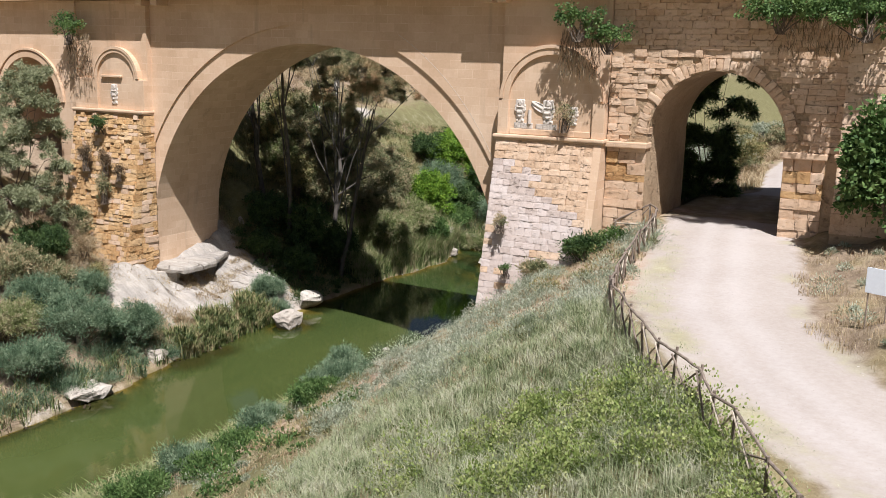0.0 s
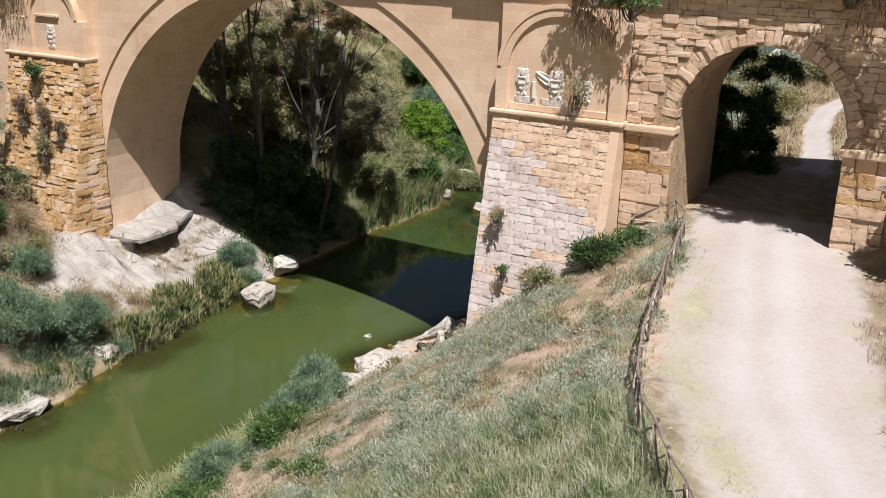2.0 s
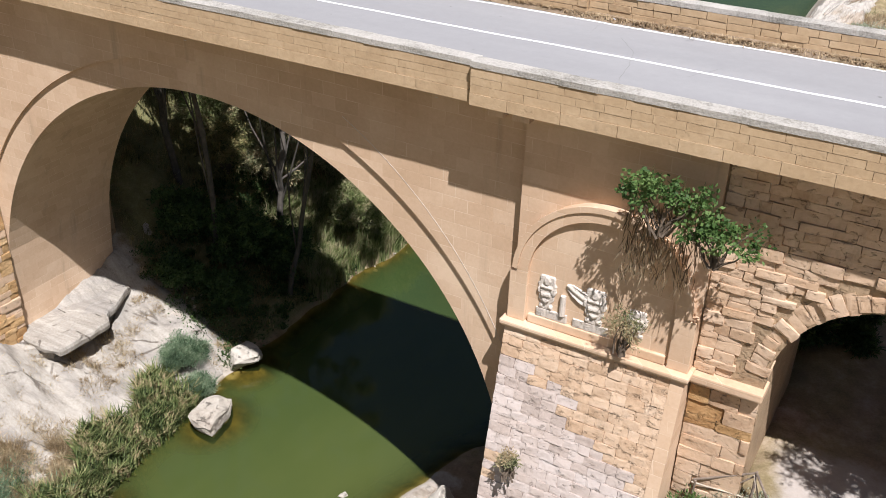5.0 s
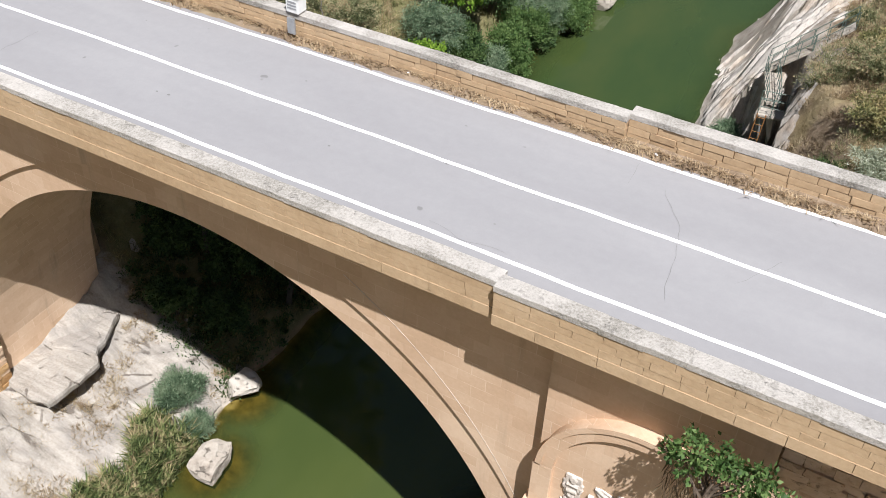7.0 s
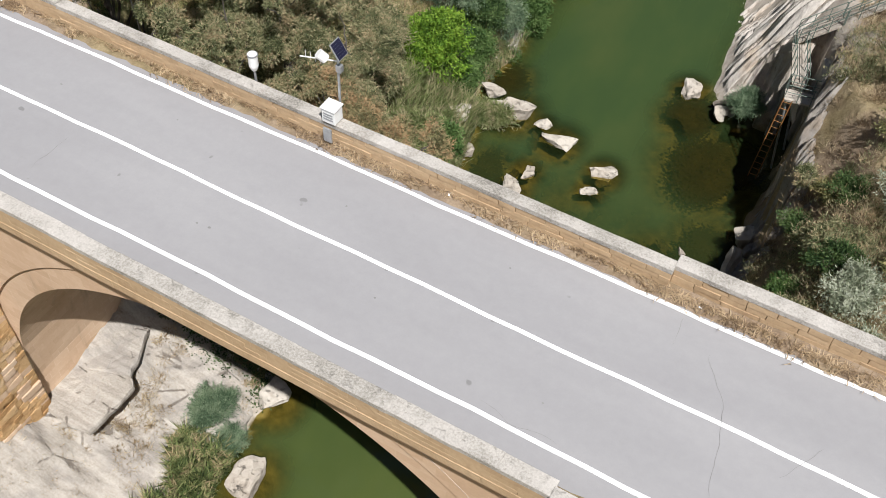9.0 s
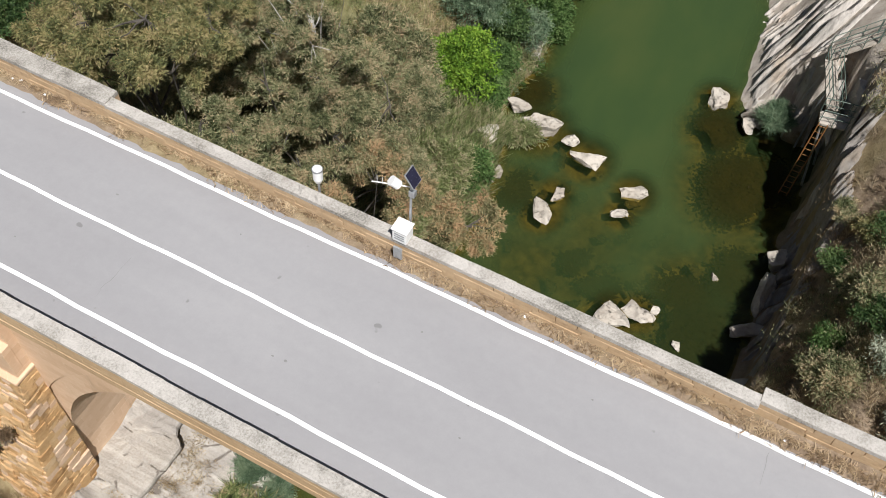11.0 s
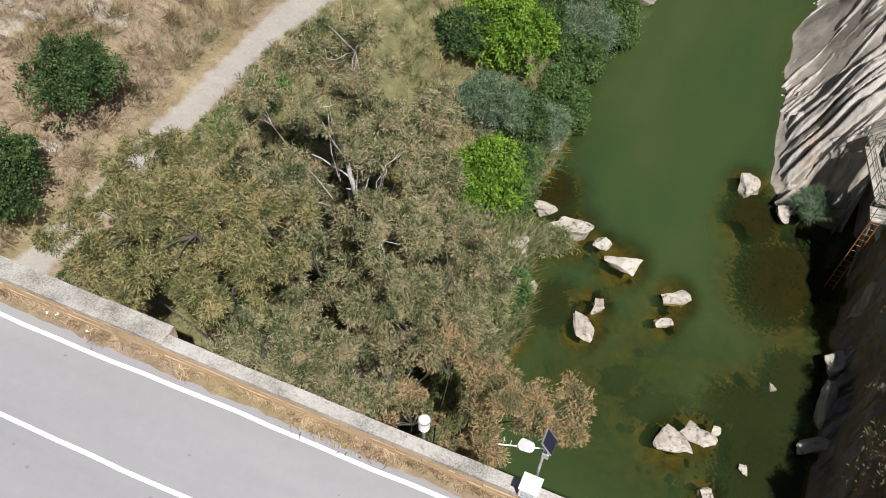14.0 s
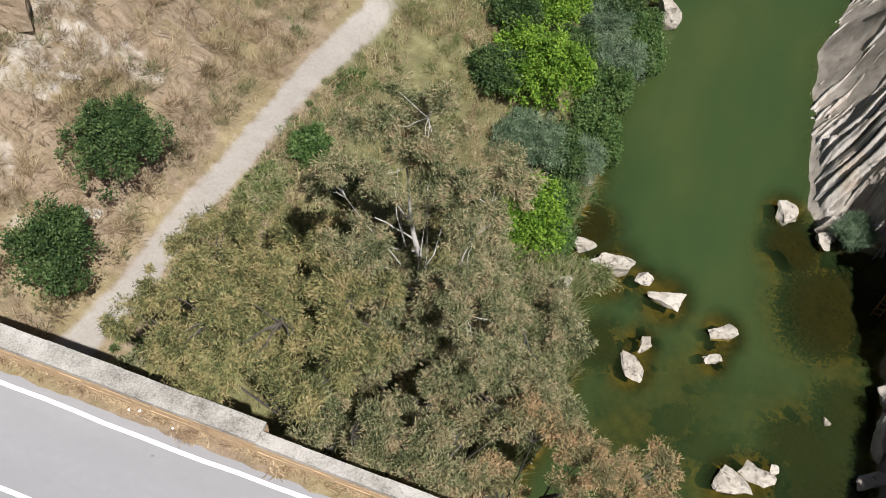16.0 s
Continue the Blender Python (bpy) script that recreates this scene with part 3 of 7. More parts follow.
# the river
RIVER_ROCKS = tuple((x, y, r) for x, y, r in ((-32.7, 67.1, 1.2), (-32.6, 68.6, 1.0), (-31.9, 71.7, 1.3), (-33.3, 72.6, 0.8), (-35.3, 72.6, 1.6), (-28.7, 70.7, 1.1), (-28.9, 69.1, 0.9), (-26.7, 79.8, 1.2), (-26.9, 62.8, 1.4), (-25.7, 63.6, 1.1), (-24.6, 60.6, 1.0), (-35.1, 45.8, 1.3), (-36.2, 49.6, 1.2), (-25.8, 42.5, 1.5), (-26.2, 39.6, 1.4)))
WEEDS = ((-37.0, 75.0, 1.6), (-23.4, 74.2, 3.0), (-22.3, 63.6, 3.0), (-21.6, 68.4, 2.4), (-25.9, 77.6, 1.8), (-34.6, 68.0, 1.4), (-24.0, 66.0, 2.0), (-35.6, 37.6, 1.4), (-35.3, 39.8, 1.0), (-34.7, 30.6, 1.1), (-26.1, 33.8, 0.9))
wx, wy = np.linspace(-42, -15, 91), np.r_[np.linspace(-300, 10, 20), np.linspace(12, 110, 250), np.linspace(115, 400, 20)]
WX, WY = np.meshgrid(wx, wy)
widx = np.arange(WX.size).reshape(WX.shape)
wq = np.stack([widx[:-1, :-1], widx[:-1, 1:], widx[1:, 1:], widx[1:, :-1]], -1).reshape(-1, 4)
water_me = raw_mesh("water", np.stack([WX, WY, 0 * WX], -1).reshape(-1, 3), wq, M_WATER, True)
edge = np.minimum(WX - xl(WY), xr(WY) - WX)
clear = np.exp(-np.maximum(edge, 0) / 0.7) * 0.85 * (1 - 0.75 * step(WY, 70, 79) * (WX > -30))
shoal = np.exp(-(((WX + 28) / 7.5) ** 2 + ((WY - 64.5) / 5.5) ** 2) ** 1.5)
shoal = np.maximum(shoal, np.exp(-(((WX + 21.5) / 2.6) ** 2 + ((WY - 72) / 6) ** 2)))
clear = np.maximum(clear, shoal * (0.55 + 0.4 * fbm(WX, WY, 3, 3)))
for cx, cy, r in WEEDS + RIVER_ROCKS:
    clear = np.maximum(clear, (0.72 if (cx, cy, r) in WEEDS and cy < 70 else 0.92) * np.exp(-(((WX - cx) / (1.25 * r)) ** 2 + ((WY - cy) / (1.45 * r)) ** 2) ** 2))
a = water_me.attributes.new("clear", "FLOAT", "POINT")
a.data.foreach_set("value", np.clip(clear, 0, 1).astype(np.float32).ravel())
tagged(new("water", water_me), "still turbid green river water with clearer shallows", "water", "", "structure")

# ---- the bridge ----
YF, YB = 43.42, 48.9            # faces of the main arch
PIER_Y, TYMP, SHAFT_Y = 42.62, 42.75, 42.98                 # front of the piers: lower block, blind arch, upper shaft
DECK = 19.32
AX, AZ, AR = -31.85, 4.8, 11.7  # main arch
PX0, PZ0, PR0 = -10.05, 12.7, 2.92   # arch over the path
LX0, LZ0, LR0 = -53.5, 12.75, 2.7    # small arch on the far bank
bridge = thing("bridge", "old ochre sandstone arch bridge with battered piers over a green river", "bridge")


def arched_wall(name, x0, x1, low, top, y0, y1, material, parent, n=60, label=""):
    """A wall from x0 to x1 whose underside follows low(x)."""
    vs, fs = [], []
    for i in range(n + 1):
        x = x0 + (x1 - x0) * i / n
        zb = low(x)
        vs += [(x, y0, zb), (x, y0, top), (x, y1, top), (x, y1, zb)]
    for i in range(n):
        a, b = 4 * i, 4 * i + 4
        fs += [(a, b, b + 1, a + 1), (a + 1, b + 1, b + 2, a + 2), (a + 2, b + 2, b + 3, a + 3), (a + 3, b + 3, b, a)]
    fs += [(0, 1, 2, 3), (4 * n + 3, 4 * n + 2, 4 * n + 1, 4 * n)]
    return under(name, mesh_of(name, vs, fs, material), parent, None, label)


def circle_low(cx, cz, r, floor):
    def low(x):
        d = r * r - (x - cx) ** 2
        return max(cz + math.sqrt(d), floor) if d > 0 else cz
    return low


def ring(name, cx, cz, r0, r1, y0, y1, a0, a1, material, parent, n=48, label=""):
    """A curved band of the angles a0 to a1 (degrees, from the right)."""
    vs, fs = [], []
    for i in range(n + 1):
        a = radians(a0 + (a1 - a0) * i / n)
        c, s = math.cos(a), math.sin(a)
        vs += [(cx + r0 * c, y0, cz + r0 * s), (cx + r1 * c, y0, cz + r1 * s), (cx + r1 * c, y1, cz + r1 * s), (cx + r0 * c, y1, cz + r0 * s)]
    for i in range(n):
        a, b = 4 * i, 4 * i + 4
        fs += [(a, a + 1, b + 1, b), (a + 1, a + 2, b + 2, b + 1), (a + 2, a + 3, b + 3, b + 2), (a + 3, a, b, b + 3)]
    fs += [(3, 2, 1, 0), (4 * n, 4 * n + 1, 4 * n + 2, 4 * n + 3)]
    return under(name, mesh_of(name, vs, fs, material), parent, None, label)


# main arch: spandrels and barrel in one body, legs down to the rock
arched_wall("main_span", AX - AR, AX + AR, circle_low(AX, AZ, AR, -1), 18.84, YF, YB, M_ASHLAR, bridge, 96)
# the spandrels stand proud of the arch band and overhang it with a fine shadow line
arched_wall("spandrel_face", AX - AR, AX + AR, circle_low(AX, AZ, AR + 1.02, -1), 18.835, YF - 0.11, YF + 0.02, M_ASHLAR, bridge, 96, "smooth sandstone spandrel proud of the arch band")
arched_wall("spandrel_face", AX - AR, AX + AR, circle_low(AX, AZ, AR + 1.02, -1), 18.835, YB - 0.02, YB + 0.1, M_ASHLAR, bridge, 64)
ring("spandrel_seam", AX - 1.3, AZ + 0.1, AR + 2.3, AR + 2.315, YF - 0.118, YF - 0.1, 22, 60, M_RELIEF, bridge, 40, "pale raised mortar seam")


def block(name, pts_bottom, pts_top, material, parent, label=""):
    n = len(pts_bottom)
    vs = list(pts_bottom) + list(pts_top)
    fs = [tuple(range(n))[::-1], tuple(range(n, 2 * n))]
    fs += [(i, (i + 1) % n, n + (i + 1) % n, n + i) for i in range(n)]
    return under(name, mesh_of(name, vs, fs, material), parent, None, label)


def rect(x0, x1, y0, y1, z):
    return [(x0, y0, z), (x1, y0, z), (x1, y1, z), (x0, y1, z)]


def pier(x0, x1, foot, core=(0.02, -0.02), shaft=SHAFT_Y, back_in=0.05):
    """Battered base, string course, and a shaft above, on both sides of the deck."""
    batter = 0.2 * (12.27 - foot)
    base = block("pier_base", rect(x0 + 0.05, x1 - 0.05, PIER_Y - 0.04 - batter, YF - 0.01, foot),
                 rect(x0 + 0.05, x1 - 0.05, PIER_Y - 0.04, YF - 0.01, 12.27), M_CORE, bridge, "battered pier base of weathered stone courses")
    block("pier_core", rect(x0 + core[0], x1 + core[1], YF, YB, foot - 1), rect(x0 + core[0], x1 + core[1], YF, YB, 12.27), M_ASHLAR, bridge)
    block("pier_back", rect(x0 + 0.05, x1 - back_in, YB + 0.01, YB + 0.9, foot), rect(x0 + 0.05, x1 - back_in, YB + 0.01, YB + 0.6, 12.27), M_CORE, bridge)
    bm = bmesh.new()
    box(bm, x0 - 0.1, x1 + 0.08, PIER_Y - 0.16, YF - 0.02, 12.28, 12.36, 0.02)
    box(bm, x0 - 0.14, x1 + 0.12, PIER_Y - 0.24, YF - 0.02, 12.362, 12.52, 0.05)
    part("string_course", bm, M_ASHLAR, bridge, "projecting pale string course")
    bm = bmesh.new()
    box(bm, x0, x1, shaft, YF - 0.005, 12.53, 18.83)
    part("pier_shaft", bm, M_ASHLAR, bridge)
    bm = bmesh.new()
    box(bm, x0, x1, YB + 0.005, YB + 0.6, 12.53, 18.83)
    part("pier_shaft", bm, M_ASHLAR, bridge)
    bm = bmesh.new()
    box(bm, x0 + core[0], x1 + core[1], YF, YB, 12.27, 18.83)
    part("pier_core", bm, M_ASHLAR, bridge)
    return base


def niche(x0, x1, cx, cz, r, wide):
    """A round-headed projecting frame on the shaft, open over a shallow blind arch."""
    ring("niche_arch", cx, cz, r, r + wide, PIER_Y, SHAFT_Y + 0.01, 0, 180, M_ASHLAR, bridge, 40, "round-headed stone frame of the blind arch")
    ring("niche_moulding", cx, cz, r + wide - 0.1, r + wide + 0.06, PIER_Y - 0.05, PIER_Y + 0.05, 2, 178, M_ASHLAR, bridge, 40)
    for xa, xb in ((x0 - 0.012, cx - r), (cx + r, x1 + 0.012)):
        bm = bmesh.new()
        box(bm, xa, xb, PIER_Y, SHAFT_Y + 0.01, 12.525, cz, 0.02)
        part("niche_jamb", bm, M_ASHLAR, bridge)
    n = 32
    rim_ = [(cx - r - 0.05, 12.525), (cx + r + 0.05, 12.525)] + [(cx + (r + 0.05) * math.cos(math.pi * i / n), cz + (r + 0.05) * math.sin(math.pi * i / n)) for i in range(n + 1)]
    k = len(rim_)
    vs = [(x, TYMP, z) for x, z in rim_] + [(x, SHAFT_Y + 0.01, z) for x, z in rim_]
    fs = [tuple(range(k)), tuple(range(2 * k - 1, k - 1, -1))] + [(k + i, k + (i + 1) % k, (i + 1) % k, i) for i in range(k)]
    under("tympanum", mesh_of("tympanum", vs, fs, M_ASHLAR), bridge)


base_right = pier(-20.1, -14.85, 0.6, (-0.08, 0.0))
base_left = pier(-49.0, -43.2, 1.2, (0.0, -0.35), back_in=0.9)
base_end = pier(-4.95, 1.2, 8.2, shaft=PIER_Y + 0.1)
niche(-20.1, -14.85, -17.5, 14.1, 2.08, 0.4)
niche(-49.0, -43.2, -45.5, 14.3, 1.55, 0.3)

# bays with the small arches
bay_path = arched_wall("path_bay", -14.86, -4.96, circle_low(PX0, PZ0, PR0, 5), 18.835, 43.1, YB, M_CORE, bridge, 90, "rubble stone bay over the path arch")
for xa, xb in ((-14.86, PX0 - PR0), (PX0 + PR0, -4.96)):
    bm = bmesh.new()
    box(bm, xa, xb, 43.1, YB, 6.5, PZ0 + 0.03)
    part("path_arch_jamb", bm, M_CORE, bridge)
arched_wall("far_bank_bay", -58.6, -48.99, circle_low(LX0, LZ0, LR0, 5), 18.835, 42.85, YB, M_ASHLAR, bridge, 80)
for xa, xb in ((-58.6, LX0 - LR0), (LX0 + LR0, -48.99)):
    bm = bmesh.new()
    box(bm, xa, xb, 42.85, YB, 4.5, LZ0 + 0.03)
    part("far_arch_jamb", bm, M_ASHLAR, bridge)
ring("far_arch_band", LX0, LZ0, LR0, LR0 + 0.35, 42.75, 42.95, 0, 180, M_ASHLAR, bridge, 28)
ring("far_arch_band", LX0, LZ0, LR0 + 0.45, LR0 + 0.57, 42.69, 42.95, 0, 180, M_ASHLAR, bridge, 28)
bm = bmesh.new()
box(bm, -90, -58.59, 42.55, YB, 2, 18.83)
part("abutment_wall", bm, M_ASHLAR, bridge)
bm = bmesh.new()
box(bm, 1.19, 60, 42.55, YB, 2, 18.83)
part("abutment_wall", bm, M_ASHLAR, bridge)
for xa, xb in ((-15.0, -12.9), (-7.25, -5.4)):
    bm = bmesh.new()
    box(bm, xa, xb, 42.78, 43.55, 12.2, 12.46, 0.05)
    part("impost", bm, M_ASHLAR, bridge, "projecting impost stone")

# deck: slab overhanging on both sides, wider over the piers
STEPS = [(-90.0, -42.7, 42.04, 50.08), (-42.7, -21.3, 42.22, 49.82), (-21.3, 60.0, 42.04, 50.06)]
for xa, xb, ya, yb in STEPS:
    bm = bmesh.new()
    box(bm, xa, xb, ya + 0.04, yb - 0.04, 18.845, 19.25)
    part("deck_slab", bm, M_CORE, bridge)
# little brackets beside the pier corners, under the overhang
for bx in (-20.28, -21.0, -42.2, -43.4):
    bm = bmesh.new()
    box(bm, bx, bx + 0.5, 42.4, 43.4, 18.5, 18.844, 0.04)
    part("bracket", bm, M_ASHLAR, bridge)
# drain spouts
for hx in (-40.85, -32.05, -23.0, -49.5):
    bm = bmesh.new()
    rod(bm, (hx, YF + 0.1, 18.18), (hx, YF - 0.1, 18.16), 0.13, 0.13, 12)
    part("drain_spout", bm, M_RELIEF, bridge, "pale ceramic drain mouth")
for hx in (-13.8, -8.8):
    bm = bmesh.new()
    rod(bm, (hx, 43.25, 18.1), (hx, 43.05, 18.08), 0.15, 0.15, 12)
    part("drain_spout", bm, M_RELIEF, bridge, "pale ceramic drain mouth")

# carved panels above the string course
def relief(name, x0, x1, z0, z1, kind, label, seed=1):
    """Low carving on the wall: depth by its place on the panel, nothing where there is no stone."""
    rg = np.random.default_rng(seed)
    n, k = 30, 40
    u, v = np.meshgrid(np.linspace(-1, 1, n + 1), np.linspace(0, 1, k + 1))
    if kind == "arms":
        side = np.interp(v, [0, 0.12, 0.16, 0.4, 0.72, 0.8, 0.93, 1], [0.62, 0.6, 0.5, 0.8, 0.98, 0.72, 0.85, 0.6]) + 0.06 * np.sin(26 * v)
        d = 0.05 * (np.abs(u) < side)
        half = np.interp(v, [0.2, 0.3, 0.45, 0.72], [0.0, 0.35, 0.52, 0.55])
        d = d + 0.045 * (np.abs(u) < half) * (v > 0.2) * (v < 0.72) * (1 + 0.35 * np.sign(np.sin(30 * v)))
        d = d + 0.04 * (np.hypot(u * 0.9, (v - 0.85) * 2.6) < 0.3) + 0.03 * (np.hypot(np.abs(u) - 0.72, (v - 0.55) * 2.4) < 0.2) + 0.03 * (np.hypot(np.abs(u) - 0.5, (v - 0.12) * 3) < 0.18)
    elif kind == "wing":
        low = np.interp(u, [-1, -0.4, 0.3, 1], [0.72, 0.38, 0.12, 0.0])
        high = np.interp(u, [-1, -0.5, 1], [0.95, 1.0, 0.72])
        d = 0.055 * (v > low) * (v < high) * (1 + 0.35 * np.sin(16 * (v - 0.5 * low) + 2 * u))
    else:
        d = 0.06 * (np.abs(u) < 0.96) * (v > 0.03) * (v < 0.97) * (1 - 0.3 * (np.abs((u * 1.5) % 1 - 0.5) < 0.04))
    d = d * (1 + 0.05 * rg.normal(size=d.shape))
    d[0], d[-1], d[:, 0], d[:, -1] = 0, 0, 0, 0
    vs = np.stack([x0 + (x1 - x0) * (u + 1) / 2, TYMP + 0.004 - d, z0 + (z1 - z0) * v], -1).reshape(-1, 3)
    a = np.arange(vs.shape[0]).reshape(k + 1, n + 1)
    fs = np.stack([a[:-1, :-1], a[:-1, 1:], a[1:, 1:], a[1:, :-1]], -1).reshape(-1, 4)
    fs = fs[d.ravel()[fs].max(1) > 0.004]
    return under(name, raw_mesh(name, vs, fs, M_RELIEF), bridge, None, label)


relief("carved_shield", -19.3, -18.72, 13.06, 14.15, "arms", "weathered white carved coat of arms", 1)
relief("carved_shield", -17.95, -17.25, 13.03, 14.15, "arms", "weathered white carved coat of arms", 2)
relief("carved_wing", -18.45, -17.8, 13.52, 14.08, "wing", "weathered white carved wing", 4)
relief("marble_block", -19.3, -18.35, 12.8, 13.08, "slab", "row of worn white marble blocks", 6)
relief("inscribed_slab", -18.2, -17.15, 12.8, 13.06, "slab", "worn white slab", 7)
relief("carved_shield", -16.7, -16.1, 13.05, 13.9, "arms", "weathered white carved coat of arms", 9)
bm = bmesh.new()
rod(bm, (-18.5, TYMP - 0.05, 13.05), (-18.5, TYMP - 0.05, 13.68), 0.09, 0.08, 10)
part("carved_column", bm, M_RELIEF, bridge)
bm = bmesh.new()
box(bm, -19.5, -15.5, TYMP - 0.1, TYMP + 0.02, 12.53, 12.8, 0.03)
part("niche_sill", bm, M_ASHLAR, bridge)
relief("carved_panel", -46.05, -45.4, 12.8, 14.0, "arms", "worn pale carved panel", 11)
bm = bmesh.new()
box(bm, -46.7, -45.0, TYMP - 0.16, TYMP + 0.02, 14.4, 14.53, 0.03)
part("niche_ledge", bm, M_ASHLAR, bridge)

# road surface
bm = bmesh.new()
box(bm, -90, 60, 42.5, 49.6, 19.255, DECK)
road = tagged(part("road", bm, M_ASPHALT, None), "sun-bleached grey asphalt road with worn white lines", "road", "", "structure")
for y, skew in ((43.55, -0.003), (46.2, -0.0035), (48.86, -0.008)):
    bm = bmesh.new()
    for i in range(150):
        xa = -90 + i
        wob = lambda k: -skew * (max(-46, min(k, -14)) + 31) + 0.02 * math.sin(k * 0.7 + y) + 0.012 * math.sin(k * 2.3)
        v = [bm.verts.new((xa, y - 0.065 + wob(xa), DECK + 0.004)), bm.verts.new((xa + 1, y - 0.065 + wob(xa + 1), DECK + 0.004)),
             bm.verts.new((xa + 1, y + 0.065 + wob(xa + 1), DECK + 0.004)), bm.verts.new((xa, y + 0.065 + wob(xa), DECK + 0.004))]
        bm.faces.new(v)
    part("road_line", bm, M_PAINT, road, "worn white painted line")
# earth verge gathered along the far parapet, and a thin one on the near side
def verge(y0, y1, seed):
    vs, fs, n = [], [], 300
    rg = np.random.default_rng(seed)
    for i in range(n + 1):
        x = -70 + 100 * i / n
        w = 0.03 * rg.standard_normal()
        inner, outer = (y0 + w, y1) if y0 < y1 else (y0 - w, y1)
        h = 0.05 + 0.05 * rg.random()
        vs += [(x, inner, DECK + 0.002), (x, inner * 0.5 + outer * 0.5, DECK + h * 0.7), (x, outer, DECK + h)]
    for i in range(n):
        a = 3 * i
        for k in (0, 1):
            q = (a + k, a + 3 + k, a + 4 + k, a + 1 + k)
            fs.append(q if y0 < y1 else q[::-1])
    return mesh_of("verge", vs, fs, M_GROUND, True)


tagged(new("verge", verge(49.05, 49.6, 5)), "strip of dry earth along the parapet", "verge", "", "structure")
tagged(new("verge", verge(42.82, 42.5, 6)), "strip of dry earth along the parapet", "verge", "", "structure")
# plain dressed quoin down the pier's landward corner
bt = 0.2 * (12.27 - 1.0)
block("pier_quoin", [(-15.21, PIER_Y - 0.12 - bt, 1.0), (-14.84, PIER_Y - 0.12 - bt, 1.0), (-14.84, 43.15, 1.0), (-15.21, 43.15, 1.0)],
      [(-15.21, PIER_Y - 0.12, 12.27), (-14.84, PIER_Y - 0.12, 12.27), (-14.84, 43.15, 12.27), (-15.21, 43.15, 12.27)], M_ASHLAR, bridge, "dressed stone quoin")


def crack(x, y, length, turn, width, seed):
    rg = random.Random(seed)
    bm = bmesh.new()
    pts, a = [], radians(turn)
    for i in range(int(length / 0.16)):
        pts.append((x, y))
        a += rg.uniform(-0.35, 0.35)
        a = radians(turn) + (a - radians(turn)) * 0.8
        x, y = x + 0.16 * math.cos(a), y + 0.16 * math.sin(a)
    prev = None
    for i, (px_, py_) in enumerate(pts):
        w = width * rg.uniform(0.5, 1.2) * min(1, 0.3 + i * 0.2, 0.3 + (len(pts) - i) * 0.2)
        pair = (bm.verts.new((px_ - w * math.sin(a), py_ + w * math.cos(a), DECK + 0.005)), bm.verts.new((px_ + w * math.sin(a), py_ - w * math.cos(a), DECK + 0.005)))
        if prev:
            bm.faces.new((prev[0], prev[1], pair[1], pair[0]))
        prev = pair
    part("crack", bm, M_CRACK, road, "fine dark crack in the asphalt")


M_CRACK = flat_mat("crack_filler", (0.21, 0.205, 0.2), 0.9)
for k, c in enumerate(((-18.2, 44.2, 4.4, 96, 0.006), (-17.0, 45.6, 1.6, 60, 0.006), (-38.8, 44.0, 1.8, 80, 0.006), (-20.5, 47.8, 1.2, 100, 0.006), (-24.0, 43.9, 2.4, 10, 0.005))):
    crack(*c, k)
for k, (x, y, r) in enumerate(((-33.0, 44.9, 0.05), (-33.4, 44.86, 0.035), (-40.6, 47.2, 0.04), (-27.8, 45.2, 0.035), (-36.5, 47.8, 0.03), (-30.2, 47.5, 0.04), (-22.6, 44.6, 0.035), (-45.0, 45.6, 0.04), (-42.2, 44.5, 0.03), (-25.2, 47.9, 0.03))):
    bm = bmesh.new()
    bmesh.ops.create_circle(bm, cap_ends=True, segments=9, radius=r)
    for v in bm.verts:
        v.co = Vector((x + v.co.x * (1 + 0.3 * math.sin(7 * v.co.x / r + k)), y + v.co.y * 0.8, DECK + 0.006))
    part("tar_spot", bm, M_CRACK, road, "small dark spot on the asphalt")

# ---- rocks ----
def rock_mesh(name, sx, sy, sz, material, seed, points=15):
    """A broken block of bedded rock: angular outline, stepped and chipped faces."""
    rg = np.random.default_rng(seed)
    p = rg.normal(size=(points, 3))
    p /= np.linalg.norm(p, axis=1)[:, None]
    p = np.sign(p) * np.abs(p) ** 0.7 * rg.uniform(0.75, 1.05, (points, 1))
    p[:, 2] = np.clip(p[:, 2], -0.8, 0.62)
    bm = bmesh.new()
    for q in p:
        bm.verts.new((q[0] * sx / 2, q[1] * sy / 2, q[2] * sz / 2))
    bmesh.ops.convex_hull(bm, input=bm.verts[:])
    for v in [v for v in bm.verts if not v.link_faces]:
        bm.verts.remove(v)
    bmesh.ops.triangulate(bm, faces=bm.faces[:])
    for k in range(2):
        bmesh.ops.subdivide_edges(bm, edges=[e for e in bm.edges if e.calc_length() > 0.14 * max(sx, sy)], cuts=1 + (k == 0), use_grid_fill=True)
    small = min(sx, sy, sz)
    off = Vector((seed * 1.7 % 50, seed * 0.9 % 50, 0))
    for v in bm.verts:
        c = v.co + off
        d = noise.noise_vector(c * (1.1 / small)) * 0.17 * small + noise.noise_vector(c * (3.3 / small)) * 0.07 * small
        bed = math.floor(v.co.z / (0.16 * sz) + 0.6 * noise.noise(c * 1.5)) % 2
        out = Vector((v.co.x, v.co.y, 0)) * (0.045 * bed)
        v.co += Vector(d) + out
    me = bpy.data.meshes.new(name)
    bm.to_mesh(me)
    bm.free()
    me.materials.append(material)
    return me


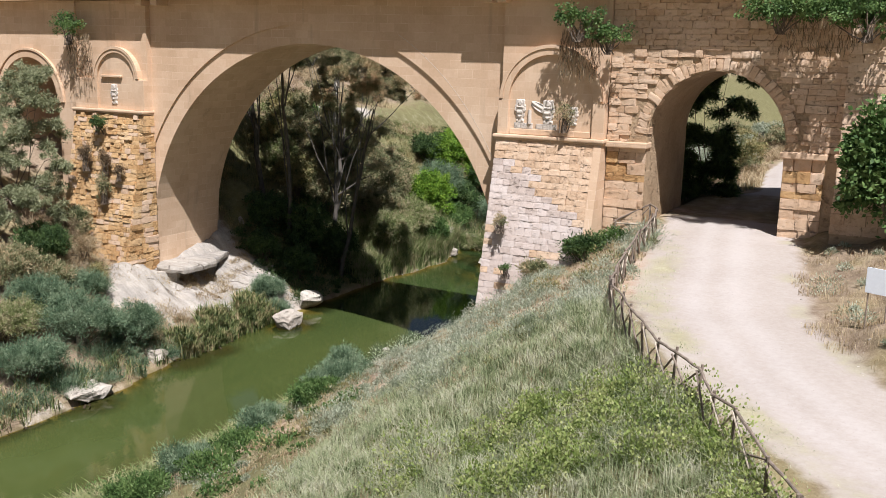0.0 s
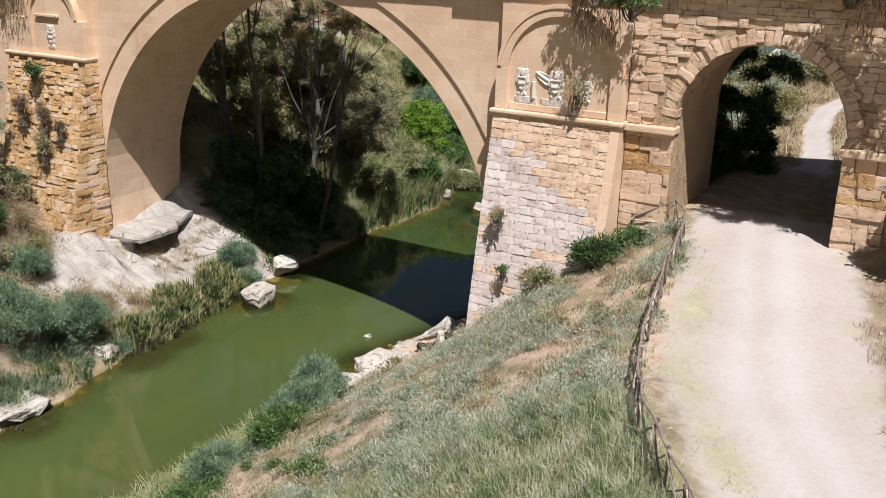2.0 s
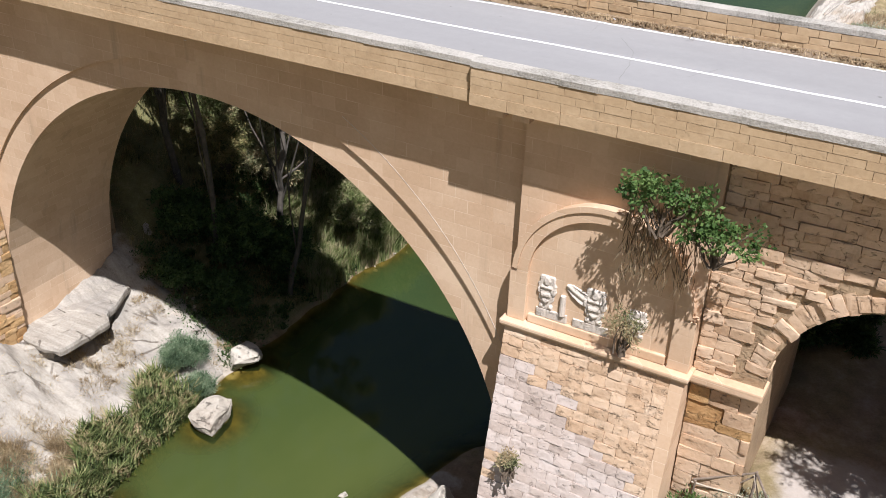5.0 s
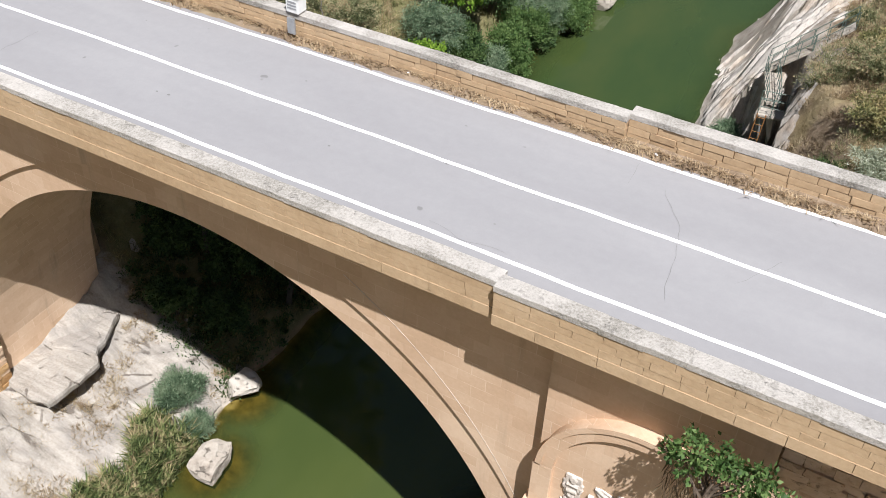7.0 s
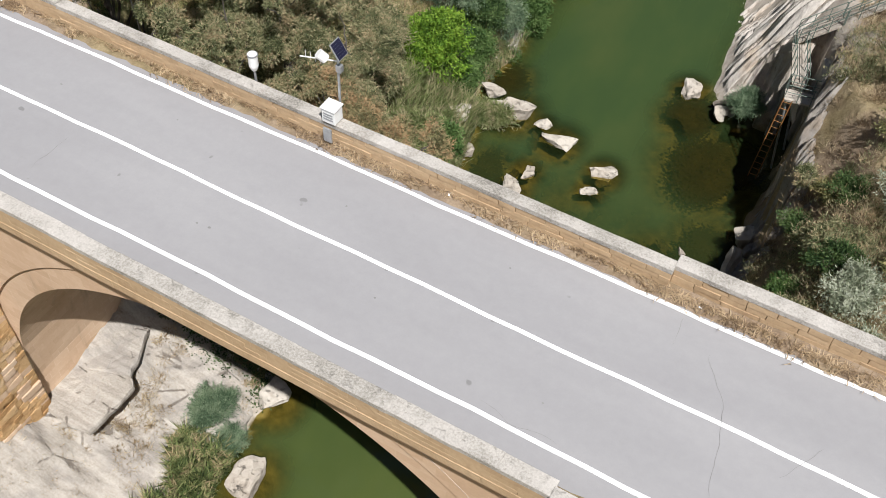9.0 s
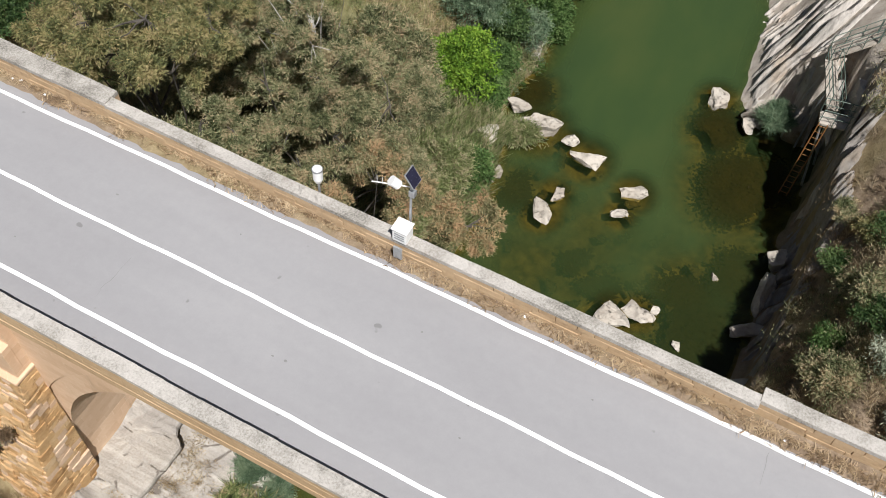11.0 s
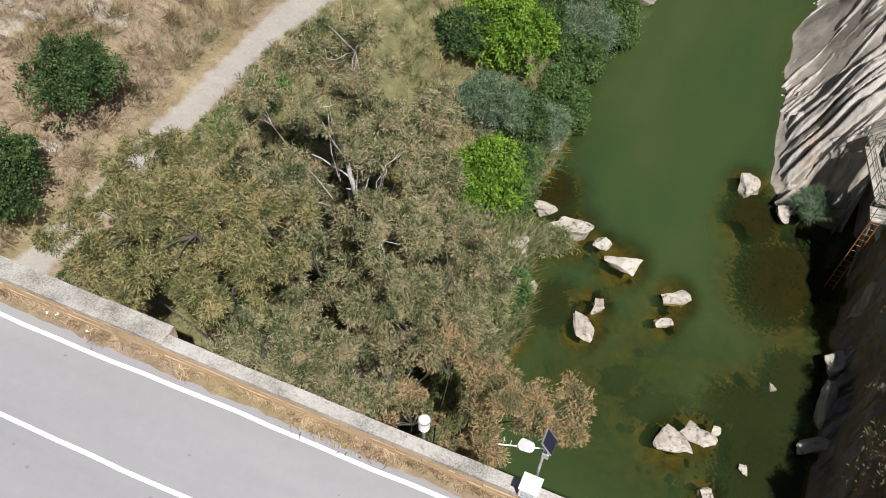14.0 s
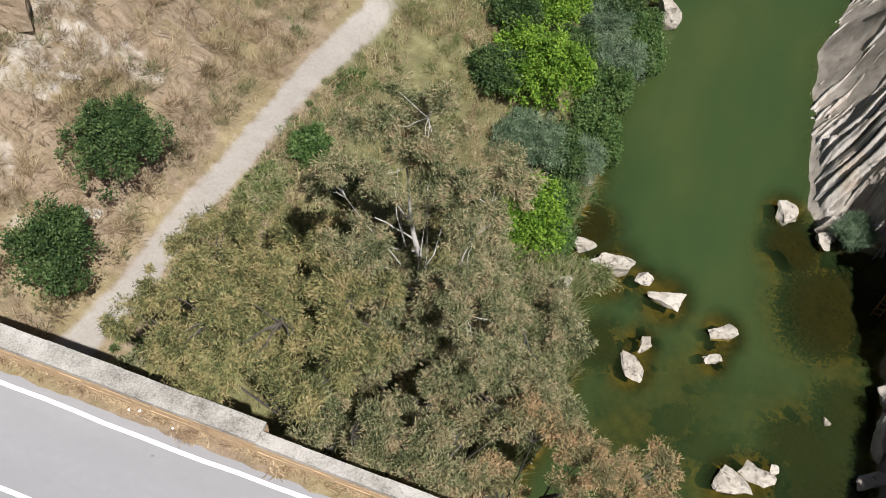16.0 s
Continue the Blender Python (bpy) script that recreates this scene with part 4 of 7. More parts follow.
def rock(x, y, z, sx, sy, sz, turn=0, tilt=0, label="pale angular boulder lying in the shallow river", seed=None, material=None, group="river boulders"):
    me = rock_mesh("boulder", sx, sy, sz, material or M_BOULDER, seed or int(abs(x * 37 + y * 11)))
    return tagged(under("boulder", me, None, pose(x, y, z, tilt, tilt * 0.6, turn)), label, "boulder", group)


for r in ((-32.7, 67.1, 0.1, 2.0, 1.0, 0.7, -62), (-32.6, 68.6, 0.1, 1.7, 0.8, 0.6, 40), (-31.9, 71.7, 0.15, 2.3, 1.25, 0.8, 10), (-33.3, 72.6, 0.1, 1.0, 0.9, 0.6, 0),
          (-35.3, 72.6, 0.3, 3.0, 1.6, 1.4, -8), (-37.0, 73.5, 0.4, 1.5, 1.2, 1.2, 30), (-36.5, 72.3, 0.2, 1.8, 1.2, 0.9, 60), (-28.7, 70.7, 0.12, 1.7, 0.9, 0.8, 30)) + (
          (-28.9, 69.1, 0.05, 1.3, 0.6, 0.5, 25), (-26.7, 79.8, 0.2, 1.3, 1.6, 1.1, 0), (-26.9, 62.8, 0.1, 2.3, 1.7, 0.7, 10), (-25.7, 63.6, 0.1, 1.8, 1.1, 0.7, -20),
          (-24.6, 60.6, 0.1, 0.8, 1.6, 0.7, 35), (-20.6, 65.2, 0.2, 1.9, 1.0, 0.9, 40), (-25.0, 64.2, 0.05, 0.5, 0.6, 0.4, 0), (-23.0, 67.6, 0.05, 0.6, 0.5, 0.4, 20), (-23.4, 62.6, 0.05, 0.6, 0.7, 0.4, 20)):
    rock(*r)
rock(-37.6, 69.4, 1.2, 2.0, 1.9, 2.4, 20, label="large pale rock among the bank's bushes")
rock(-36.2, 68.3, 0.3, 1.2, 1.0, 0.9, 20, label="pale rock at the water's edge")
rock(-35.15, 45.8, 0.25, 1.5, 2.3, 1.3, 12, 4, "pale flat-topped boulder standing in the water by the reeds")
rock(-36.4, 49.6, 0.5, 1.6, 1.5, 1.5, 25, -12, "pale fissured boulder at the edge of the bridge's shade")
rock(-36.9, 44.2, 0.3, 0.9, 0.8, 0.6, 0, 0, "small pale rock at the reed bed's foot")
rock(-25.5, 42.4, 0.2, 2.0, 3.6, 0.9, -20, 6, "flat pale rock shelf sloping into the water")
rock(-25.7, 39.6, 0.16, 1.5, 3.0, 0.9, -12, 5, "flat pale rock shelf sloping into the water")
rock(-25.6, 44.4, 0.1, 0.9, 0.6, 0.5, 30, 0, "small pale rock at the water's edge")
rock(-27.8, 44.9, 0.05, 0.5, 0.4, 0.4, 0, 0, "small pale rock standing in the water")
rock(-24.3, 45.0, 1.15, 3.2, 1.7, 1.2, 38, -8, "large pale overhanging rock at the pier's foot")
rock(-22.0, 42.1, 1.5, 1.0, 1.5, 3.2, 25, 12, "upright pale slab leaning at the pier's foot")
rock(-35.6, 30.9, 0.35, 1.7, 3.0, 1.2, -6, 4, "long pale rock ledge on the river bank")
rock(-36.5, 36.2, 0.5, 1.2, 1.5, 1.2, 20, 0, "pale rock between reeds and tamarisks")
rock(-38.1, 78.6, 0.5, 1.0, 3.2, 1.6, 8, 0, "pale rock ledge on the wooded bank")
rock(-36.6, 93.5, 1.0, 2.0, 3.6, 2.8, 8, 0, "pale rock ledge on the wooded bank")
rock(-24.2, 79.3, 0.8, 1.6, 2.2, 2.2, -25, 10, "pale split block at the cliff's foot")
rock(-24.5, 78.4, 0.3, 1.0, 1.2, 1.3, 15, 8, "pale split block at the cliff's foot")
rock(-20.75, 77.4, 4.6, 0.6, 4.8, 2.0, 4, 0, "narrow upright rock rib beside the steel stairs", None, M_STRATA)
rock(-19.75, 73.0, 2.2, 0.9, 2.0, 5.4, -8, 4, "pale upright rock spur in the cliff's shade", None, M_STRATA)
rock(-19.9, 77.8, 5.0, 0.9, 2.8, 4.6, 10, 4, "pale rounded buttress at the cliff's lip", None, M_STRATA)
rock(-20.4, 69.9, 0.4, 1.2, 2.4, 1.5, -20, -8, "pale split block at the cliff's foot")
rock(-19.6, 61.2, 0.6, 2.6, 2.2, 2.4, 10, 10, "brown block at the cliff's foot")
rock(-20.2, 67.4, 0.5, 1.4, 2.8, 1.6, 10, 14, "pale split block at the cliff's foot")
rock(-61.6, 64.6, 17.4, 4.2, 3.4, 3.6, 30, 6, "ochre rock outcrop on the hillside", None, M_HILLROCK)
rock(-58.7, 63.6, 14.6, 1.6, 1.3, 1.4, 10, 6, "pale loose block below the hillside outcrop")
rock(-55.4, 58.9, 12.4, 1.3, 1.0, 0.8, 20, 6, "pale loose block on the dry hillside")

# bare bedrock: the washed rock below the arch's foot, and the eroded hillside above the trail
def bedrock(name, x0, x1, y0, y1, cover, lift, relief, material, label, cell=0.12, turn=0.0):
    bx, by = np.meshgrid(np.arange(x0, x1, cell), np.arange(y0, y1, cell))
    m = np.clip(cover(bx, by) + 0.55 * fbm(bx, by, 1.6, 4), 0, 1)
    lay_ = (by * math.cos(turn) + bx * math.sin(turn) + 1.6 * fbm(bx * 0.5, by, 2.6, 3)) * 0.8
    saw_ = lay_ - np.floor(lay_)
    bz = height(bx, by) - 0.12 + step(m, 0.1, 0.55) * (lift(bx, by) + relief * (0.3 * saw_ ** 3 * step(fbm(bx + 9, by, 2.0, 2), -0.05, 0.2) + 0.8 * fbm(bx, by, 1.9, 5)))
    bid = np.arange(bx.size).reshape(bx.shape)
    bq = np.stack([bid[:-1, :-1], bid[:-1, 1:], bid[1:, 1:], bid[1:, :-1]], -1).reshape(-1, 4)
    bq = bq[m.ravel()[bq].max(1) > 0.06]
    return tagged(new(name, raw_mesh(name, np.stack([bx, by, bz], -1).reshape(-1, 3), bq, material)), label, "bedrock", "", "structure")


bedrock("bedrock", -47.5, -35.6, 34.5, 51.5, lambda x, y: 1.15 * np.exp(-((x + 40.2) / 3.9) ** 4 - ((y - 44.6) / 5.4) ** 4) + 0.75 * np.exp(-((x + 43.6) / 2.2) ** 2 - ((y - 39.0) / 2.6) ** 2),
        lambda x, y: 0.2 + 0.95 * np.exp(-((x + 42.6) / 2.0) ** 2 - ((y - 40.8) / 1.7) ** 2) + 0.35 * np.exp(-((x + 38.4) / 1.2) ** 2 - ((y - 48.4) / 1.6) ** 2) + 0.3 * np.exp(-((x + 44) / 1.2) ** 2 - ((y - 46) / 3) ** 2), 0.42, M_BEDROCK, "pale pinkish washed bedrock below the arch's foot")
bedrock("bedrock", -64, -53.6, 57, 84, lambda x, y: 1.0 * np.exp(-((x + 57.2) / 2.4) ** 4 - ((y - 69.5) / 5.0) ** 4) + 0.6 * np.exp(-((x + 57.6) / 2.0) ** 2 - ((y - 60.8) / 1.6) ** 2),
        lambda x, y: 0.15 + 0 * x, 0.55, M_HILLROCK, "eroded ochre rock bank above the trail", 0.15, 0.9)

# the great flat slab before the arch's foot: two thin broken beds, the upper one overhanging
def bed_plate(bm, pts_, z0, z1, seed):
    rg = random.Random(seed)
    rim_ = []
    for (xa, ya), (xb, yb) in zip(pts_, pts_[1:] + pts_[:1]):
        k = max(1, int(math.hypot(xb - xa, yb - ya) / 0.35))
        rim_ += [(xa + (xb - xa) * i / k + rg.uniform(-0.07, 0.07), ya + (yb - ya) * i / k + rg.uniform(-0.07, 0.07)) for i in range(k)]
    cx0, cy0 = sum(q[0] for q in rim_) / len(rim_), sum(q[1] for q in rim_) / len(rim_)
    rings_ = []
    for s_, z in ((0.9, z0 + 0.08), (0.985, z0), (1.0, z0 * 0.45 + z1 * 0.55), (0.975, z1 - 0.03), (0.9, z1 + 0.015), (0.6, z1 + 0.02), (0.3, z1 + 0.03)):
        rings_.append([bm.verts.new((cx0 + (x - cx0) * s_ + rg.uniform(-0.02, 0.02), cy0 + (y - cy0) * s_ + rg.uniform(-0.02, 0.02), z + 0.05 * (x - cx0) * s_ + rg.uniform(-0.025, 0.025))) for x, y in rim_])
    n_ = len(rim_)
    for ra, rb in zip(rings_, rings_[1:]):
        for i in range(n_):
            bm.faces.new((ra[i], ra[(i + 1) % n_], rb[(i + 1) % n_], rb[i]))
    bm.faces.new(rings_[-1])
    bm.faces.new(rings_[0][::-1])


bm = bmesh.new()
bed_plate(bm, [(-44.4, 44.0), (-43.3, 43.35), (-42.2, 43.2), (-40.9, 43.25), (-40.75, 44.5), (-40.65, 45.9), (-41.2, 46.35), (-41.55, 47.4), (-42.1, 48.6), (-43.6, 48.5), (-44.4, 47.2)], 2.75, 3.12, 3)
bed_plate(bm, [(-44.5, 43.9), (-42.6, 42.9), (-41.9, 43.6), (-42.2, 45.4), (-42.4, 48.0), (-44.4, 48.8)], 1.9, 2.75, 4)
tagged(part("rock_slab", bm, M_BEDROCK, None), "great pale flat rock slab overhanging below the arch", "rock slab")

# drowned stones and weed on the shoal
rgs = np.random.default_rng(12)
for k in range(75):
    x, y = rgs.uniform(-34, -21.5), rgs.uniform(59.5, 72)
    if x > -26 and y > 68:
        continue
    s = rgs.uniform(0.3, 1.1)
    rock(x, y, -0.22 - 0.1 * s, s, s * rgs.uniform(0.5, 1), 0.4, rgs.uniform(0, 180), 0, "algae-covered stone just under the water", 300 + k, M_DROWNED, "drowned stones")


def weed(x, y, rx, ry, seed, label="dark mat of waterweed just under the surface", z=-0.16, material=None):
    """A drift of weed fronds, thinning out towards its edge."""
    rg = np.random.default_rng(seed)
    n = int((3000 if y > 70 else 1500) * rx * ry) + 300
    a, r = rg.uniform(0, 6.2832, n), np.minimum(np.abs(rg.normal(size=n)) ** 0.7 * 0.55, 1.25)
    r = r * (1 + 0.25 * np.sin(2 * a + seed) + 0.2 * np.sin(3 * a + 2 * seed))
    pos = np.stack([x + rx * r * np.cos(a), y + ry * r * np.sin(a), z + rg.uniform(-0.12, 0.02, n)], -1)
    way = np.stack([rg.normal(size=n), rg.normal(size=n), 0.08 * rg.normal(size=n)], -1)
    way /= np.linalg.norm(way, axis=1)[:, None]
    side = np.stack([-way[:, 1], way[:, 0], 0 * a], -1)
    ln, wd = rg.uniform(0.1, 0.34, (n, 1)), rg.uniform(0.03, 0.11, (n, 1))
    v = np.stack([pos, pos + way * ln * 0.5 + side * wd, pos + way * ln, pos + way * ln * 0.5 - side * wd], 1).reshape(-1, 3)
    tagged(under("waterweed", raw_mesh("waterweed", v, np.arange(4 * n).reshape(n, 4), material or M_WEED)), label, "waterweed", "weed mats", "stuff")


M_DRIFT = stone_mat("brown_debris", [(0.3, (0.025, 0.018, 0.01)), (0.55, (0.06, 0.043, 0.026)), (0.8, (0.14, 0.105, 0.065))], grain=14, piece=0.0, stain_amount=0.0)
M_WEED = stone_mat("dark_waterweed", [(0.3, (0.012, 0.010, 0.005)), (0.55, (0.03, 0.024, 0.011)), (0.8, (0.07, 0.055, 0.025))], grain=9, piece=0.0, stain_amount=0.0)
for w in ((-37.0, 75.0, 1.4, 1.9), (-23.3, 74.6, 2.3, 2.6), (-22.3, 63.6, 2.6, 2.6), (-21.6, 68.4, 1.6, 2.2), (-25.9, 78.2, 1.2, 1.8), (-34.6, 68.0, 1.0, 1.3), (-24.0, 66.0, 1.8, 1.3), (-29.9, 65.2, 0.7, 0.8), (-28.0, 64.3, 1.2, 0.7)):
    weed(*w, int(abs(w[0] * 7 + w[1])))
for w in ((-35.6, 37.6, 1.3, 1.7), (-35.3, 39.8, 0.8, 1.6), (-34.7, 30.6, 0.9, 1.7), (-34.5, 34.9, 0.3, 0.4), (-26.1, 33.8, 0.7, 1.4), (-35.2, 27.0, 0.6, 1.6)):
    weed(*w, int(abs(w[0] * 5 + w[1])), "brown drift of weed and debris along the bank", -0.05, M_DRIFT)

# layered rock cliffs of the right bank beyond the bridge: steps running along the stream
cx_, cy_ = np.arange(-28.6, -13, 0.07), np.arange(54, 112, 0.1)
CX, CY = np.meshgrid(cx_, cy_)
fault = np.round(2.0 * fbm(CX * 0.5, CY, 6.0, 2))
lay = (CX - 0.72 * CY + 1.3 * fbm(CX, CY * 0.5, 4.0, 3) + 0.3 * fault) * 1.0
which, across = np.floor(lay), lay - np.floor(lay)
fine_lay = lay * 3.1 + 0.5 * fbm(CX + 9, CY * 0.4, 2.0, 2)
fine_across = fine_lay - np.floor(fine_lay)
tall = np.sin(which * 12.9898) * 0.5 + 0.25 * np.sin(np.floor(fine_lay) * 7.77)
CDR = CX - xr(CY) - 1.2 * tall * step(CY, 79, 80)
open_ = step(fbm(CX + 31, CY, 2.2, 3), -0.35, 0.0)
gap = (1 - step(np.minimum(across, 1 - across), 0.05, 0.16)) * open_ + 0.22 * (1 - step(np.minimum(fine_across, 1 - fine_across), 0.06, 0.2)) * (1 - open_)
rise = 0.55 + 0.75 * tall - 0.55 * across - 2.4 * gap + 0.55 * fbm(CX, CY, 2.6, 5)
rise = rise * (1 - 0.85 * (1 - step(CY, 78.6, 79.2)) * (1 - step(CX, -20.4, -19.9)))
edge_x = np.interp(CY, [54, 60, 65, 68.6, 72, 77.5, 79.5, 84, 92, 112], [-19.3, -19.3, -19.2, -18.9, -19.5, -19.6, -18.9, -18.4, -17.6, -17])
strip = step(CDR, -0.6, 0.3) * (1 - step(CX + 0.9 * fbm(CX, CY, 2, 3), edge_x, edge_x + 0.9))
CZ = height(CX, CY) - 0.15 + strip * rise - (1 - strip) * 0.9
cid = np.arange(CX.size).reshape(CX.shape)
cq = np.stack([cid[:-1, :-1], cid[:-1, 1:], cid[1:, 1:], cid[1:, :-1]], -1).reshape(-1, 4)
cq = cq[strip.ravel()[cq].max(1) > 0.02]
cverts = np.stack([CX, CY, CZ], -1).reshape(-1, 3)
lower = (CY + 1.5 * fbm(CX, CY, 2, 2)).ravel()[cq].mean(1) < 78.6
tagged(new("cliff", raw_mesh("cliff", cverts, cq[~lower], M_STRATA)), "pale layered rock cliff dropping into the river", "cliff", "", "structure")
# lower wall takes the dimmed copy, so its colour carries some shade
tagged(new("cliff", raw_mesh("cliff", cverts, cq[lower], M_STRATA_SHADED)), "brown broken rock wall beside the river, shade in its colour", "cliff", "", "structure")

# loose stones on the rocky foot below the arch, and along the water
rgs = np.random.default_rng(77)
LOOSE = [rock_mesh("stone", 1.0, 0.75, 0.55, M_BOULDER, 900 + k, 13) for k in range(6)]
spots = [(rgs.uniform(-42.5, -36.8), rgs.uniform(41, 51)) for k in range(70)] + [(xr(np.array([y]))[0] + rgs.uniform(-0.2, 1.4), y) for y in rgs.uniform(36, 47, 30)] + [(xl(np.array([y]))[0] - rgs.uniform(-0.2, 0.8), y) for y in rgs.uniform(57, 90, 40)] + [(path_at + rgs.uniform(2.4, 3.6) * rgs.choice([-1, 1]), y) for y in rgs.uniform(22, 42, 40) for path_at in [float(np.interp(y, PATH_Y, PATH_X))]]
for k, (x, y) in enumerate(spots):
    s_ = rgs.uniform(0.12, 0.4) if k < 140 else rgs.uniform(0.06, 0.16)
    ob = under("loose_stone", LOOSE[k % 6], None, pose(x, y, ground_z(x, y) + 0.05 * s_, 0, 0, rgs.uniform(0, 360)) @ Matrix.Scale(s_, 4))
    tagged(ob, "small pale loose stone on dry ground", "stone", "loose stones")

# ---- plants ----
def leaf_quads(pos, along, length, width, rg, curl=0.25):
    """Leaves as folded lozenges: pos is the stalk, along the way each leaf points."""
    n = len(pos)
    along = along / np.maximum(np.linalg.norm(along, axis=1), 1e-6)[:, None]
    side = np.cross(along, rg.normal(size=(n, 3)))
    side /= np.maximum(np.linalg.norm(side, axis=1), 1e-6)[:, None]
    up = np.cross(side, along)
    ln = (length * rg.uniform(0.6, 1.25, n))[:, None]
    wd = (width * rg.uniform(0.7, 1.2, n))[:, None]
    a = pos
    b = pos + along * ln * 0.45 + side * wd * 0.5 + up * ln * curl * 0.2
    c = pos + along * ln - up * ln * curl * 0.3
    d = pos + along * ln * 0.45 - side * wd * 0.5 + up * ln * curl * 0.2
    v = np.stack([a, b, c, d], 1).reshape(-1, 3)
    return v, np.arange(4 * n).reshape(n, 4)


def crown_cloud(lobes, clumps, per, clump_r, rg, hollow=0.55, droop=0.0, squash=0.8, split=0):
    """Leaf stalks and ways: clumps set unevenly over rounded lobes (x, y, z, rx, ry, rz)."""
    lobes = np.array(lobes, float)
    if split:
        sub = []
        for lb in lobes:
            for k in range(split):
                e = rg.normal(size=3)
                e[2] = abs(e[2]) - 0.2
                e /= np.linalg.norm(e)
                sub.append([*(lb[:3] + e * lb[3:] * rg.uniform(0.62, 1.08)), *(lb[3:] * rg.uniform(0.24, 0.44))])
        lobes = np.array(sub)
    w = lobes[:, 3] * lobes[:, 4] + lobes[:, 4] * lobes[:, 5]
    pick = rg.choice(len(lobes), clumps, p=w / w.sum())
    d = rg.normal(size=(clumps, 3))
    d[:, 2] = np.where(d[:, 2] < -0.4, -d[:, 2] * 0.7, d[:, 2])
    d /= np.linalg.norm(d, axis=1)[:, None]
    r = rg.uniform(hollow, 1.08, clumps)[:, None]
    c = lobes[pick, :3] + d * r * lobes[pick, 3:6]
    cr = clump_r * rg.uniform(0.5, 1.5, clumps)
    q = rg.normal(size=(clumps, per, 3))
    q /= np.maximum(np.linalg.norm(q, axis=2), 1e-6)[..., None]
    q *= rg.random((clumps, per, 1)) ** 0.55
    pos = c[:, None] + q * cr[:, None, None] * np.array([1, 1, squash])
    way = 0.6 * q + 0.5 * d[:, None] + 0.7 * rg.normal(size=q.shape) + np.array([0, 0, -droop])
    return pos.reshape(-1, 3), way.reshape(-1, 3), c


def limbs(bm, foot, tips, r, rg, fork=0.55):
    """A trunk with limbs that leave it at different heights towards the given tips."""
    foot = Vector(foot)
    top = Vector(np.mean(tips, axis=0)) - Vector((0, 0, 1.6))
    mid = foot.lerp(top, fork) + Vector((rg.normal() * 0.25, rg.normal() * 0.25, 0))
    rod(bm, foot - Vector((0, 0, 0.3)), mid, r * 0.8, r * 0.55, 9, r * 0.5, int(rg.integers(1e6)))
    rod(bm, mid, top, r * 0.7, r * 0.25, 8, r * 0.7, int(rg.integers(1e6)))
    for t in tips:
        s = rg.uniform(0.45, 0.95)
        a = foot.lerp(mid, s) if rg.random() < 0.4 else mid.lerp(top, s * 0.8)
        rod(bm, a, Vector(t), r * 0.26, r * 0.06, 6, 0.14, int(rg.integers(1e6)))


def tree(name, foot, lobes, leaf, bark, clumps, per, size, seed, label, category="tree", group="", r=0.2, clump_r=0.3, droop=0.3, twigs=60, squash=0.8):
    rg = np.random.default_rng(seed)
    fx, fy = foot
    fz = ground_z(fx, fy)
    t = thing(name, label, category, group, "", Matrix.Translation((fx, fy, fz)))
    off = np.array([fx, fy, fz])
    pos, way, cl = crown_cloud(lobes, clumps, per, clump_r, rg, 0.6, droop, squash=squash, split=6)
    v, f = leaf_quads(pos - off, way, size[0], size[1], rg)
    under("crown", raw_mesh("crown", v, f, leaf), t)
    bm = bmesh.new()
    tips = [np.array(lb[:3]) - off + np.array([0, 0, 0.2 * lb[5]]) for lb in lobes]
    limbs(bm, (0, 0, 0), tips, r, rg)
    for k in rg.choice(len(cl), min(twigs, len(cl)), replace=False):
        p = cl[k] - off
        near = min(tips, key=lambda q: np.linalg.norm(q - p))
        rod(bm, Vector(near), Vector(p), r * 0.14, r * 0.03, 4, 0.08, int(k))
    part("trunk", bm, bark, t)
    return t


def shrub(x, y, rx, ry, h, leaf, clumps, per, size, seed, label, category="shrub", group="", clump_r=0.3, z=None, droop=0.1, bark=None, squash=0.8):
    rg = np.random.default_rng(seed)
    z = ground_z(x, y) if z is None else z
    lobes = [(x, y, z + h * 0.45, rx * 0.85, ry * 0.85, h * 0.5)]
    for k in range(5):
        a = rg.uniform(0, 6.28)
        lobes.append((x + rx * 0.55 * math.cos(a), y + ry * 0.55 * math.sin(a), z + h * rg.uniform(0.3, 0.65), rx * rg.uniform(0.35, 0.55), ry * rg.uniform(0.35, 0.55), h * rg.uniform(0.25, 0.38)))
    t = thing(category.replace(" ", "_"), label, category, group, "", Matrix.Translation((x, y, z)))
    off = np.array([x, y, z])
    pos, way, cl = crown_cloud(lobes, clumps, per, clump_r, rg, 0.35, droop, squash)
    keep = pos[:, 2] > z - 0.1
    v, f = leaf_quads((pos - off)[keep], way[keep], size[0], size[1], rg)
    under("foliage", raw_mesh("foliage", v, f, leaf), t)
    bm = bmesh.new()
    for k in rg.choice(len(cl), min(14, len(cl)), replace=False):
        rod(bm, (rg.normal() * 0.1, rg.normal() * 0.1, -0.15), Vector(cl[k] - off), 0.035, 0.01, 5, 0.06, int(k))
    part("woody_base", bm, bark or M_BARK_DARK, t)
    return t


